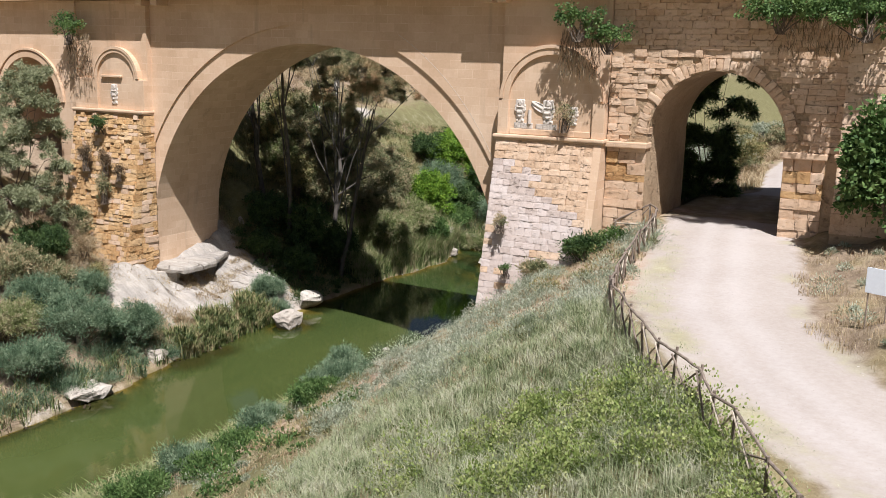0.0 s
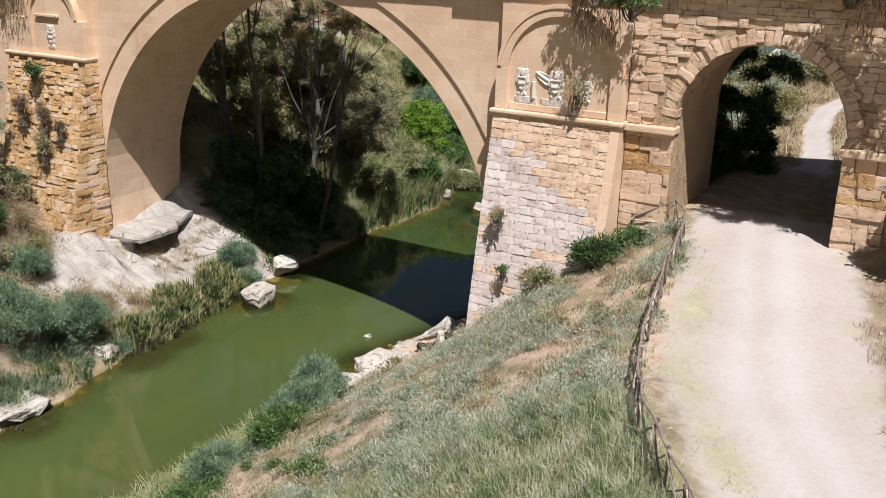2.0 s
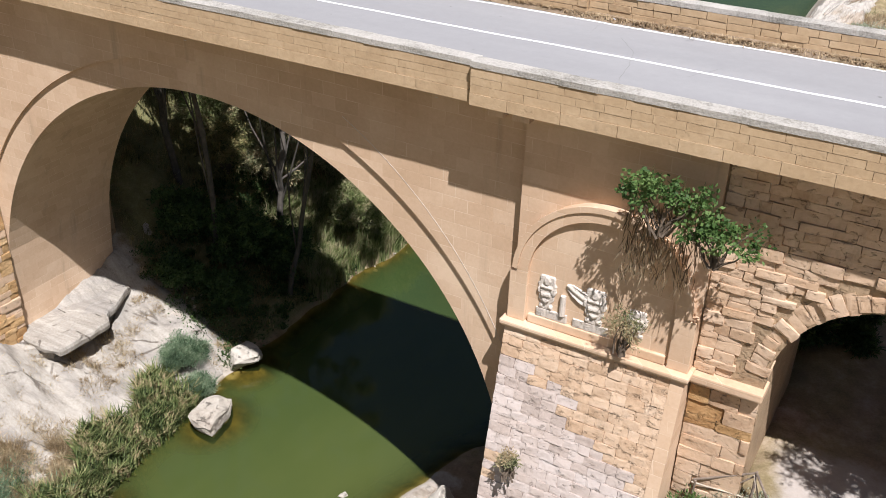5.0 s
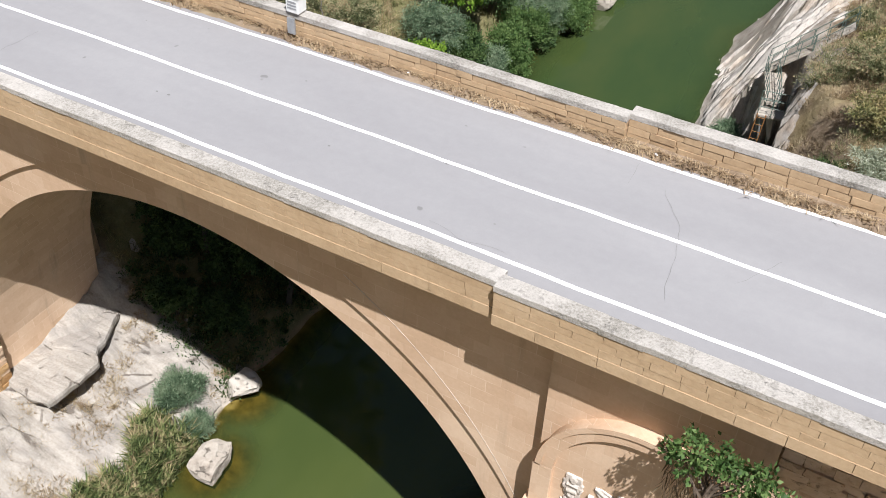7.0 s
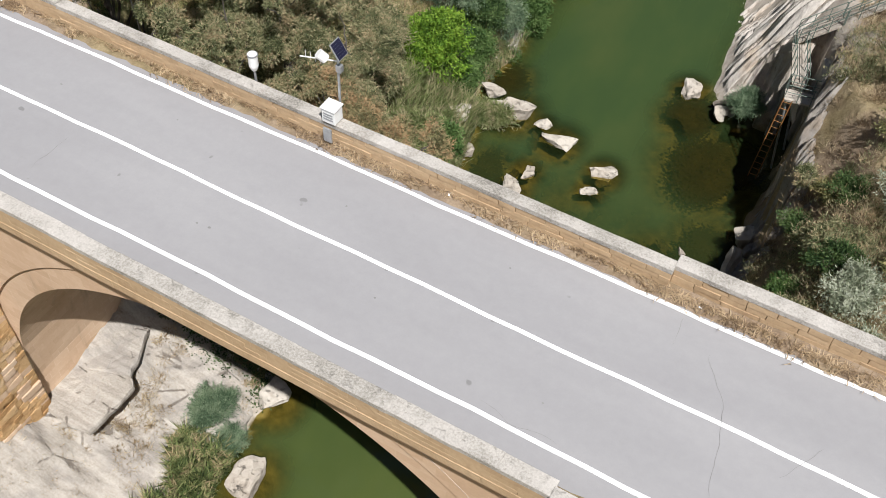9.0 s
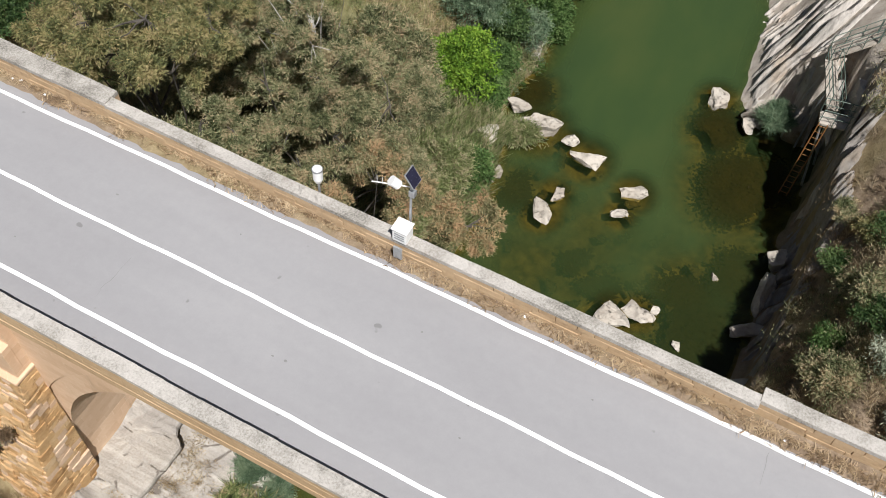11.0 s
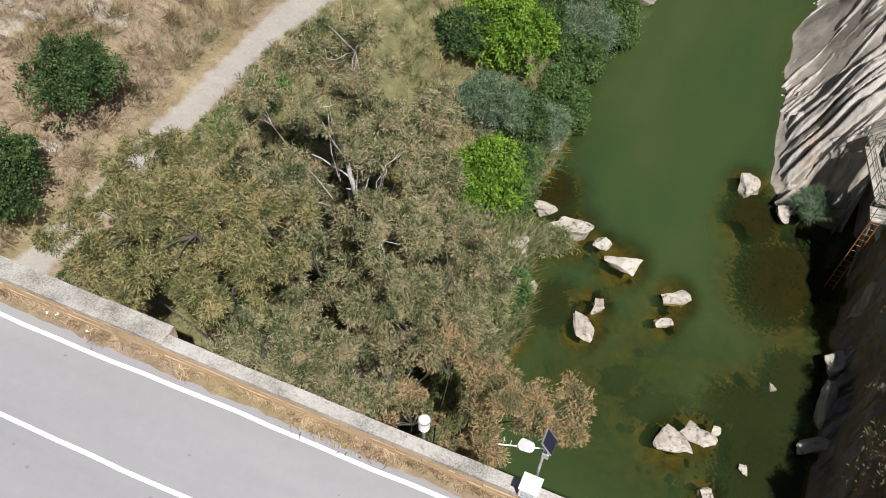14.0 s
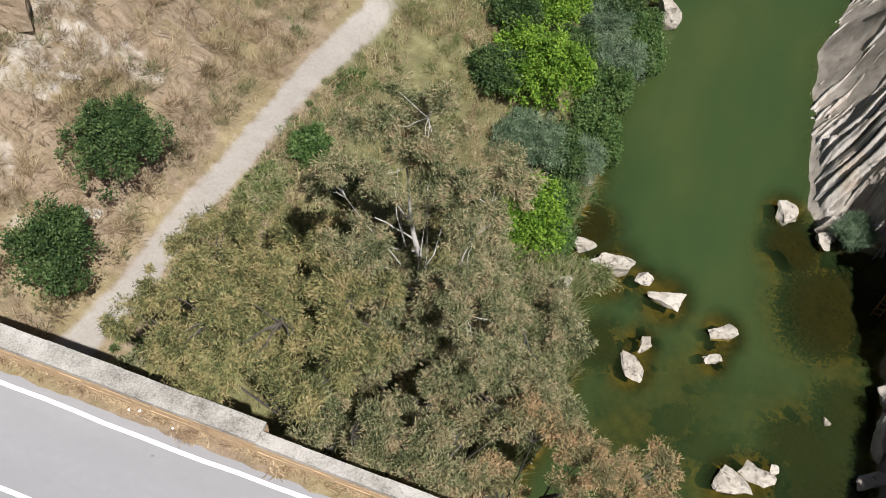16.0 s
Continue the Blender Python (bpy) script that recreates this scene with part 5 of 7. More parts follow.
# tall gum trees between the bridge and the trail
GUMS = "gum trees beside the bridge"
tree("gum_tree", (-43.6, 54.2), [(-43.3, 53.0, 20.2, 2.2, 2.0, 1.8), (-45.7, 52.8, 19.2, 1.8, 1.7, 1.7), (-41.8, 54.3, 19.8, 1.7, 1.5, 1.5), (-44.4, 52.2, 18.8, 1.7, 1.3, 1.7), (-41.7, 52.0, 19.4, 1.5, 1.2, 1.9), (-45.7, 52.2, 17.2, 1.4, 1.3, 1.9), (-44.1, 54.2, 19.0, 1.6, 1.4, 1.5), (-48.2, 55.0, 17.8, 1.3, 1.4, 1.1), (-47.7, 52.9, 17.8, 1.4, 1.3, 1.2), (-47.0, 55.8, 18.2, 1.4, 1.4, 1.2), (-46.0, 56.5, 18.0, 1.3, 1.3, 1.2)],
     L_GUM_OLIVE, M_BARK, 620, 175, (0.15, 0.034), 11, "tall gum tree with olive-green drooping foliage", "tree", GUMS, 0.24)
white = tree("gum_tree", (-41.6, 60.2), [(-43.7, 61.3, 19.0, 1.4, 1.3, 1.2), (-42.0, 61.1, 19.6, 1.3, 1.2, 1.2), (-41.9, 61.0, 21.0, 1.6, 1.3, 1.3), (-43.5, 58.0, 19.8, 1.4, 1.3, 1.4), (-39.2, 59.3, 20.0, 1.4, 1.4, 1.4), (-39.3, 57.5, 20.4, 1.1, 1.2, 1.4), (-42.0, 55.9, 19.4, 1.3, 1.1, 1.6), (-38.9, 56.0, 18.6, 1.3, 1.3, 1.6), (-42.8, 60.6, 18.4, 1.5, 1.3, 1.4), (-40.3, 61.1, 18.4, 1.5, 1.3, 1.4), (-41.6, 58.0, 15.3, 1.5, 1.2, 1.7), (-40.1, 58.5, 14.2, 1.4, 1.2, 1.7), (-43.1, 59.0, 14.8, 1.4, 1.2, 1.7), (-41.0, 57.3, 12.3, 1.3, 1.1, 1.4)],
     L_GUM, M_BARK_WHITE, 560, 175, (0.15, 0.034), 12, "gum tree with a bare white trunk showing through grey-green leaves", "tree", GUMS, 0.11)
bm = bmesh.new()
spot = white.matrix_basis.translation
for a, b, r0, r1, k in (((-41.85, 60.5, 12.6), (-42.0, 60.5, 14.8), 0.16, 0.14, 3), ((-42.0, 60.5, 14.75), (-42.4, 60.7, 17.2), 0.14, 0.07, 8), ((-42.4, 60.7, 17.1), (-42.8, 61.3, 18.8), 0.07, 0.03, 7),
                        ((-42.05, 60.5, 15.2), (-43.6, 60.4, 16.0), 0.05, 0.02, 4), ((-42.2, 60.6, 15.9), (-43.5, 61.2, 17.0), 0.045, 0.015, 5), ((-42.0, 60.5, 14.6), (-43.8, 59.9, 14.9), 0.045, 0.015, 6), ((-42.3, 60.6, 16.6), (-41.5, 61.0, 17.8), 0.04, 0.015, 9)):
    rod(bm, Vector(a) - spot, Vector(b) - spot, 0.75 * r0, 0.75 * r1, 9, 0.06, k)
part("bare_limb", bm, M_BARK_WHITE, white, "bleached bare upper trunk")
tree("gum_tree", (-39.4, 56.8), [(-39.6, 57.4, 15.2, 2.2, 2.0, 1.8), (-37.2, 58.4, 14.2, 1.9, 1.8, 1.8), (-41.3, 56.2, 15.0, 1.7, 1.6, 1.6), (-38.2, 55.8, 14.4, 2.0, 1.6, 2.0), (-39.4, 54.2, 14.6, 1.8, 1.2, 1.8), (-36.2, 56.6, 12.4, 1.6, 1.6, 1.8), (-38.0, 60.6, 12.4, 1.9, 1.6, 1.8), (-40.6, 58.8, 12.6, 1.6, 1.5, 2.0), (-38.6, 59.0, 10.4, 1.6, 1.4, 1.9), (-36.9, 58.6, 9.6, 1.4, 1.3, 1.8), (-39.6, 59.6, 8.6, 1.5, 1.3, 1.7), (-37.6, 60.2, 7.6, 1.4, 1.3, 1.5), (-41.0, 56.2, 12.0, 1.5, 1.0, 1.6), (-39.0, 55.8, 11.5, 1.4, 1.0, 1.6), (-40.2, 56.6, 9.6, 1.4, 1.0, 1.3), (-42.2, 56.8, 10.6, 1.3, 1.0, 1.4)],
     L_GUM, M_BARK, 800, 175, (0.15, 0.034), 13, "tall gum tree with grey-green and rust-tinged foliage", "tree", GUMS, 0.24)
tree("gum_tree", (-37.6, 54.8), [(-34.2, 54.9, 14.2, 1.7, 1.4, 1.4), (-35.9, 55.0, 13.8, 1.5, 1.3, 1.5), (-32.2, 55.2, 13.4, 1.3, 1.1, 1.1), (-34.6, 53.4, 13.6, 1.5, 1.0, 1.4), (-36.4, 52.9, 13.4, 1.5, 0.9, 1.6)],
     L_GUM_BROWN, M_BARK, 240, 175, (0.15, 0.034), 14, "gum tree leaning over the river with browning foliage", "tree", GUMS, 0.18)
tree("gum_tree", (-40.6, 53.2), [(-39.2, 51.8, 17.6, 1.4, 1.1, 1.6), (-40.8, 51.7, 17.6, 1.3, 1.0, 1.5), (-38.2, 51.6, 16.0, 1.3, 0.9, 1.6), (-40.0, 51.6, 15.8, 1.4, 0.9, 1.8), (-41.7, 51.8, 15.2, 1.3, 1.1, 1.8)],
     L_GUM, M_BARK, 310, 175, (0.15, 0.034), 15, "gum tree close against the bridge with grey-green leaves", "tree", GUMS, 0.2)
tree("gum_tree", (-49.0, 52.6), [(-49.2, 52.4, 12.6, 1.3, 1.1, 1.8), (-47.6, 51.9, 11.8, 1.2, 0.9, 1.8), (-50.2, 53.2, 11.4, 1.2, 1.0, 1.4)],
     L_GUM, M_BARK, 150, 36, (0.22, 0.06), 16, "sparse gum sapling with grey bare twigs", "tree", GUMS, 0.12, twigs=110)

# bank shrubs beyond the bridge
for k, (x, y, rx, ry, h, lf, n, lab) in enumerate((
        (-39.6, 71.4, 2.0, 2.3, 4.6, L_BRIGHT, 560, "bright green broad-leaved bush on the river bank"),
        (-42.0, 79.2, 3.0, 2.6, 5.4, L_BRIGHT, 560, "large bright green bush on the river bank"),
        (-38.4, 81.0, 1.4, 2.2, 3.0, L_FIG, 230, "green bush hanging over the water"),
        (-41.0, 75.4, 2.1, 1.9, 3.8, L_TAMARISK, 420, "blue-grey tamarisk bush on the river bank"),
        (-38.6, 86.0, 2.2, 1.9, 3.4, L_TAMARISK, 360, "blue-grey tamarisk bush on the river bank"),
        (-37.2, 88.2, 1.5, 2.0, 3.0, L_FIG, 220, "green bush hanging over the water"),
        (-44.4, 82.4, 2.0, 1.8, 3.2, L_DARK, 240, "dark green bush on the river bank"),
        (-41.8, 69.0, 1.6, 1.6, 3.4, L_GUM, 220, "grey-green bush on the river bank"),
        (-36.8, 66.2, 1.1, 1.5, 2.6, L_FIG, 200, "low green bush at the water's edge")) + (
        (-36.4, 71.6, 1.6, 1.0, 1.7, L_REED, 160, "low reedy bush between the river rocks"),
        (-43.2, 68.4, 2.0, 2.0, 3.0, L_GUM, 260, "grey-green bush under the gum trees"),
        (-42.8, 86.0, 2.4, 2.2, 3.4, L_BRIGHT, 260, "bright green bush on the river bank"),
        (-40.2, 91.0, 2.4, 2.4, 3.6, L_DARK, 260, "dark green bush on the river bank"),
        (-46.8, 66.0, 1.2, 1.2, 1.8, L_REED, 120, "low green scrub beside the trail"),
        (-49.2, 66.6, 0.8, 1.3, 1.0, L_FIG, 110, "low green scrub beside the trail"),
        (-50.0, 63.4, 0.8, 1.6, 0.9, L_REED, 120, "low green scrub beside the trail"),
        (-39.6, 62.6, 2.2, 2.0, 3.6, L_GUM, 300, "grey-green bush under the gum trees"),
        (-37.6, 61.2, 1.8, 2.0, 3.6, L_REED, 420, "tall green cane on the river bank")) + (
        (-43.0, 57.2, 2.0, 2.0, 3.4, L_GUM_OLIVE, 260, "olive-green undergrowth below the gum trees"),
        # dark-leaved shrubs added to deepen the shade behind the main arch
        (-39.8, 53.6, 1.8, 1.4, 4.0, L_DARK, 200, "dark undergrowth added to deepen the shade below the gum trees"),
        (-42.0, 52.4, 2.0, 1.2, 2.4, L_DARK, 220, "dark undergrowth added to deepen the shade below the gum trees"),
        (-38.4, 55.8, 1.5, 1.8, 3.4, L_DARK, 240, "dark undergrowth added to deepen the shade below the gum trees"),
        (-41.4, 58.8, 2.0, 1.8, 4.2, L_GUM, 260, "grey-green undergrowth below the gum trees"),
        (-38.6, 51.4, 1.4, 1.0, 2.2, L_DARK, 160, "dark undergrowth added to deepen the bridge's shade"),
        (-40.6, 50.4, 1.2, 0.8, 2.0, L_DARK, 140, "dark undergrowth added to deepen the bridge's shade"),
        (-38.0, 64.6, 1.9, 2.2, 3.4, L_REED, 420, "tall green cane on the river bank"),
        (-42.0, 61.8, 1.8, 1.6, 4.2, L_GUM, 360, "grey-green bush under the gum trees"),
        (-44.6, 64.0, 2.0, 1.8, 4.4, L_GUM, 360, "grey-green bush under the gum trees"),
        (-40.6, 65.6, 1.9, 1.7, 4.0, L_GUM, 360, "grey-green bush under the gum trees"),
        (-46.8, 61.4, 1.6, 1.6, 3.6, L_GUM_OLIVE, 300, "olive-green bush under the gum trees"),
        (-45.0, 60.4, 1.8, 1.8, 3.6, L_GUM, 240, "grey-green bush under the gum trees"),
        (-43.4, 64.6, 1.8, 1.8, 3.6, L_GUM_OLIVE, 240, "olive-green bush under the gum trees"),
        (-47.4, 51.8, 1.6, 1.0, 2.4, L_FIG, 160, "green undergrowth against the bridge"),
        (-46.6, 58.6, 1.7, 1.5, 2.8, L_GUM_OLIVE, 300, "olive-green bush under the gum trees"),
        (-44.8, 57.8, 1.4, 1.3, 2.6, L_REED, 220, "yellow-green bush under the gum trees"))):
    size = (0.17, 0.10) if lf in (L_BRIGHT, L_FIG, L_DARK) else (0.2, 0.035) if lf is L_TAMARISK else (0.26, 0.05)
    shrub(x, y, rx, ry, h, lf, n, 44, size, 60 + k, lab, "shrub", "river bank shrubs", 0.34)
for k, (x, y, rx, ry, h, lf) in enumerate(((-38.6, 72.0, 1.2, 1.4, 2.2, L_FIG), (-39.8, 76.6, 1.8, 1.6, 3.2, L_DARK), (-38.4, 77.6, 1.2, 1.6, 2.4, L_TAMARISK), (-38.6, 83.6, 1.6, 1.6, 3.0, L_FIG), (-41.2, 83.4, 1.8, 1.6, 3.4, L_DARK), (-39.8, 88.6, 1.8, 1.8, 3.2, L_TAMARISK), (-37.8, 84.8, 1.0, 1.4, 2.0, L_DARK), (-43.6, 77.6, 1.6, 1.6, 2.8, L_DARK), (-38.9, 74.6, 1.3, 1.4, 2.2, L_FIG), (-37.5, 80.2, 0.9, 1.6, 1.8, L_FIG), (-42.6, 89.6, 2.0, 2.0, 3.4, L_DARK), (-37.6, 91.2, 1.2, 1.8, 2.4, L_FIG), (-39.2, 95.6, 1.8, 2.0, 3.0, L_TAMARISK), (-41.4, 98.4, 2.0, 2.0, 3.4, L_DARK), (-38.6, 100.4, 1.8, 2.0, 3.0, L_FIG), (-43.6, 94.6, 2.0, 2.0, 3.0, L_TAMARISK), (-44.8, 100.0, 2.2, 2.2, 3.2, L_DARK), (-46.6, 90.0, 1.8, 1.8, 2.2, L_TAMARISK), (-47.4, 96.0, 2.0, 2.0, 2.6, L_DARK))):
    shrub(x, y, rx, ry, h, lf, int(150 * rx), 44, (0.2, 0.035) if lf is L_TAMARISK else (0.17, 0.09), 240 + k, {"fig_leaves": "green leafy bush on the river bank", "dark_shrub_leaves": "dark green bush on the river bank"}.get(lf.name, "blue-grey tamarisk bush on the river bank"), "shrub", "river bank shrubs", 0.34)
# round dark shrubs on the dry hillside
for k, (x, y, r, h) in enumerate(((-54.8, 60.8, 2.3, 3.6), (-54.8, 56.0, 2.0, 3.2), (-57.0, 53.4, 1.6, 2.4), (-62.0, 58.0, 1.7, 2.4))):
    shrub(x, y, r, r * 0.95, h, L_DARK, int(150 * r), 42, (0.13, 0.08), 90 + k, "rounded dark green shrub on the dry hillside", "shrub", "hillside shrubs", 0.3)

# left bank before the bridge
tree("bank_tree", (-49.4, 39.6), [(-46.6, 36.4, 6.6, 1.6, 1.4, 1.6), (-47.6, 35.0, 6.2, 1.7, 1.5, 1.6), (-49.6, 40.3, 12.8, 1.7, 1.5, 1.9), (-51.4, 39.0, 11.0, 1.9, 1.7, 2.0), (-48.2, 39.2, 10.0, 1.6, 1.5, 1.9), (-50.0, 37.6, 9.0, 2.0, 1.6, 1.9), (-47.4, 38.2, 7.6, 1.5, 1.4, 1.5), (-51.8, 36.6, 8.6, 1.9, 1.6, 1.8), (-49.0, 35.6, 7.6, 1.6, 1.4, 1.5), (-48.0, 39.2, 12.0, 1.6, 1.5, 1.8), (-47.0, 38.8, 9.2, 1.4, 1.3, 1.6), (-50.8, 36.8, 11.0, 1.8, 1.6, 1.8), (-49.4, 34.2, 6.2, 1.8, 1.5, 1.6), (-51.6, 34.6, 7.0, 1.8, 1.5, 1.7), (-46.2, 39.6, 6.2, 1.1, 1.0, 1.3)],
     leaf_mat("dusty_green_leaves", [(0.15, 0.17, 0.085), (0.26, 0.28, 0.155), (0.38, 0.39, 0.24)]), M_BARK_DARK, 900, 110, (0.19, 0.05), 21, "bushy grey-green tree before the far pier", "tree", "", 0.16)
for k, (x, y, rx, ry, h, lf, n, lab) in enumerate((
        (-38.2, 33.0, 2.1, 2.0, 2.8, L_TAMARISK, 560, "blue-green tamarisk bush above the river"),
        (-37.6, 35.6, 1.7, 1.5, 2.4, L_TAMARISK, 420, "blue-green tamarisk bush above the river"),
        (-37.3, 29.2, 1.6, 1.6, 2.0, L_TAMARISK, 380, "blue-green tamarisk bush above the river"),
        (-40.4, 30.6, 1.8, 1.8, 2.2, L_REED, 320, "yellow-green bush on the river bank"),
        (-41.2, 33.2, 1.7, 1.6, 2.4, L_TAMARISK, 420, "blue-green tamarisk bush above the river"),
        (-44.2, 33.4, 1.8, 1.6, 2.6, L_GUM, 360, "grey-green bush on the river bank"),
        (-42.6, 37.6, 1.2, 1.0, 1.5, L_TAMARISK, 260, "grey-green bush below the pier"),
        (-40.6, 34.2, 1.6, 1.6, 1.8, L_GUM, 240, "grey-green bush on the river bank"),
        (-43.8, 35.8, 1.5, 1.3, 2.0, L_GUM, 300, "grey-green bush on the river bank"),
        (-46.0, 37.2, 1.7, 1.5, 2.4, L_DARK, 300, "dark leafless-looking scrub on the bank"),
        (-46.6, 40.2, 1.2, 0.9, 2.6, L_GUM, 180, "grey scrub against the pier"),
        (-37.9, 47.4, 1.0, 1.1, 1.5, L_TAMARISK, 240, "rounded blue-green tamarisk between the rocks"),
        (-36.7, 46.9, 0.6, 0.6, 0.9, L_TAMARISK, 90, "small blue-green tamarisk between the rocks")) + (
        (-24.6, 36.6, 1.1, 1.1, 1.9, L_TAMARISK, 260, "grey-green tamarisk at the water's edge"),
        (-24.3, 34.6, 1.2, 1.3, 1.5, L_TAMARISK, 240, "grey-green tamarisk at the water's edge"),
        (-23.6, 32.8, 1.0, 1.4, 0.8, L_FIG, 140, "leafy green bush above the water"),
        (-24.6, 30.2, 0.8, 1.5, 0.9, L_TAMARISK, 160, "grey-green bush above the water"),
        (-23.8, 28.0, 1.1, 1.6, 0.8, L_FIG, 150, "leafy green bush above the water"),
        (-24.6, 26.0, 0.9, 1.3, 1.0, L_TAMARISK, 160, "grey-green bush above the water"),
        (-22.8, 24.8, 1.2, 1.2, 0.7, L_FIG, 120, "leafy green bush above the water"),
        (-23.8, 22.8, 0.9, 1.4, 0.8, L_FIG, 150, "leafy green bush above the water"),
        (-15.0, 40.6, 0.8, 0.6, 1.2, L_DARK, 120, "dark green bush against the pier"),
        (-16.6, 39.2, 0.7, 0.6, 0.8, L_GUM, 90, "grey-green bush at the pier's foot"),
        (-14.2, 42.0, 0.7, 0.5, 0.8, L_FIG, 90, "green bush beside the fence end"))):
    size = (0.2, 0.028) if lf is L_TAMARISK else (0.16, 0.05)
    shrub(x, y, rx, ry, h, lf, n, 50, size, 130 + k, lab, "shrub", "near bank shrubs", 0.34, None, -0.4)
# right edge of the path: a fig against the wall; tree in the shade behind the arch
shrub(-2.6, 40.2, 2.2, 1.4, 5.6, L_FIG, 420, 32, (0.24, 0.17), 160, "large fig bush growing against the stone wall", "fig bush", "", 0.4)
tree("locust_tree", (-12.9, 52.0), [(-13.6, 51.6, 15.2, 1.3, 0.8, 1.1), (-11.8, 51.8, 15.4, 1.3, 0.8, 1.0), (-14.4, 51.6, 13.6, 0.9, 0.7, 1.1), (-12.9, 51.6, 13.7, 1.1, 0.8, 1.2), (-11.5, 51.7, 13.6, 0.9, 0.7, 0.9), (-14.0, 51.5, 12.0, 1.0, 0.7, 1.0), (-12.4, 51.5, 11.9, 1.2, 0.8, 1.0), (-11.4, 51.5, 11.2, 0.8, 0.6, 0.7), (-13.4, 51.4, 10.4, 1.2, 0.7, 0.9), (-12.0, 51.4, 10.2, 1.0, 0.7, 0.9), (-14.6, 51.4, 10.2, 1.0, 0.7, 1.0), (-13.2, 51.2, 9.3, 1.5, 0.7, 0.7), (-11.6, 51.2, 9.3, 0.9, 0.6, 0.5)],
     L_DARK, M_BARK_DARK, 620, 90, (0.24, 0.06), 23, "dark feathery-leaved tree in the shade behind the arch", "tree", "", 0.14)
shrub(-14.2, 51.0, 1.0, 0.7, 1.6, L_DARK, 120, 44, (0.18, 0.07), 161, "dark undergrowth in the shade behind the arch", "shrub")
for k, (x, y, r, h) in enumerate(((-16.6, 74.8, 1.6, 1.8), (-15.4, 70.4, 1.7, 1.9), (-14.6, 66.0, 1.8, 2.0), (-16.6, 63.2, 1.4, 1.5), (-13.2, 62.0, 1.8, 2.2), (-15.4, 60.0, 1.5, 1.6), (-13.0, 76.2, 1.6, 1.6), (-16.4, 79.4, 1.5, 1.5), (-15.2, 84.6, 2.0, 2.0), (-17.6, 59.0, 1.3, 1.6), (-17.2, 68.0, 1.0, 1.0), (-14.2, 57.0, 1.6, 1.8), (-18.2, 83.0, 0.9, 0.9))):
    shrub(x, y, r, r, h, (L_GUM, L_GUM_OLIVE, L_WORM)[k % 3], int(130 * r), 34, (0.17, 0.05), 170 + k, "dusty scrub bush on the dry bank top", "shrub", "bank top scrub", 0.28)
for k, (x, y, r, h, lf) in enumerate(((-17.8, 61.2, 0.9, 1.3, L_FIG), (-17.4, 64.2, 1.1, 1.4, L_GUM), (-18.4, 66.8, 0.8, 1.1, L_DARK), (-17.2, 58.6, 1.0, 1.4, L_GUM), (-18.6, 69.4, 0.8, 1.0, L_GUM), (-16.8, 67.6, 1.1, 1.3, L_DARK), (-16.4, 61.8, 1.2, 1.5, L_DARK))):
    shrub(x, y, r, r, h, lf, int(130 * r), 34, (0.15, 0.05), 260 + k, "scrub bush on the dark rocky bank", "shrub", "cliff scrub", 0.28)
shrub(-23.3, 78.6, 1.0, 1.1, 1.5, L_TAMARISK, 170, 46, (0.34, 0.024), 190, "straggling grey bush on the rocks", "shrub", "", 0.3, 0.9)

# figs rooted in the masonry, and dead stems hanging below one
before_plants = set(scene.objects)
for k, (x, y, z, rx, ry, h, n) in enumerate(((-15.9, 41.55, 16.9, 1.25, 0.6, 1.8, 42), (-14.5, 41.6, 16.4, 1.2, 0.55, 1.5, 32), (-48.5, 41.6, 16.4, 1.1, 0.6, 1.9, 50), (-7.4, 41.2, 17.3, 2.0, 1.1, 1.7, 150), (-4.2, 41.0, 17.0, 2.0, 1.1, 2.0, 170))):
    shrub(x, y, rx, ry, h, L_FIG, n, 34, (0.13, 0.085), 200 + k, "fig bush rooted in the bridge wall", "fig bush", "figs in the masonry", 0.26, z, 0.5)
shrub(-16.6, 41.98, 0.5, 0.22, 1.3, L_GUM, 44, 24, (0.1, 0.03), 210, "dry grey bush rooted above the carvings", "shrub", "", 0.2, 12.9)
shrub(-19.1, 40.95, 0.3, 0.25, 0.8, L_GUM, 26, 30, (0.12, 0.03), 211, "tuft growing from the pier", "tuft", "tufts on the masonry", 0.16, 8.2)
shrub(-18.6, 40.6, 0.25, 0.2, 0.6, L_FIG, 18, 26, (0.1, 0.03), 212, "tuft growing from the pier", "tuft", "tufts on the masonry", 0.14, 6.2)
shrub(-46.3, 41.6, 0.5, 0.35, 1.0, L_DARK, 60, 28, (0.12, 0.04), 213, "tuft growing from the pier", "tuft", "tufts on the masonry", 0.2, 11.2)
shrub(-45.2, 40.9, 0.5, 0.35, 1.7, L_GUM, 80, 28, (0.12, 0.035), 214, "tuft growing from the pier", "tuft", "tufts on the masonry", 0.22, 7.2)
shrub(-45.4, 41.2, 0.4, 0.3, 1.6, L_DEAD, 60, 28, (0.14, 0.025), 215, "dry grey tuft growing from the pier", "tuft", "tufts on the masonry", 0.2, 8.8)
shrub(-46.9, 41.1, 0.5, 0.3, 1.8, L_DEAD, 70, 28, (0.14, 0.025), 216, "dry grey tuft growing from the pier", "tuft", "tufts on the masonry", 0.22, 9.0)
shrub(-44.2, 41.2, 0.3, 0.25, 1.0, L_DEAD, 36, 28, (0.14, 0.025), 217, "dry grey tuft growing from the pier", "tuft", "tufts on the masonry", 0.18, 8.6)
shrub(-45.2, 39.6, 1.3, 0.7, 1.9, L_STRAW, 150, 34, (0.26, 0.022), 218, "dry straw-coloured scrub before the far pier", "scrub", "", 0.3)
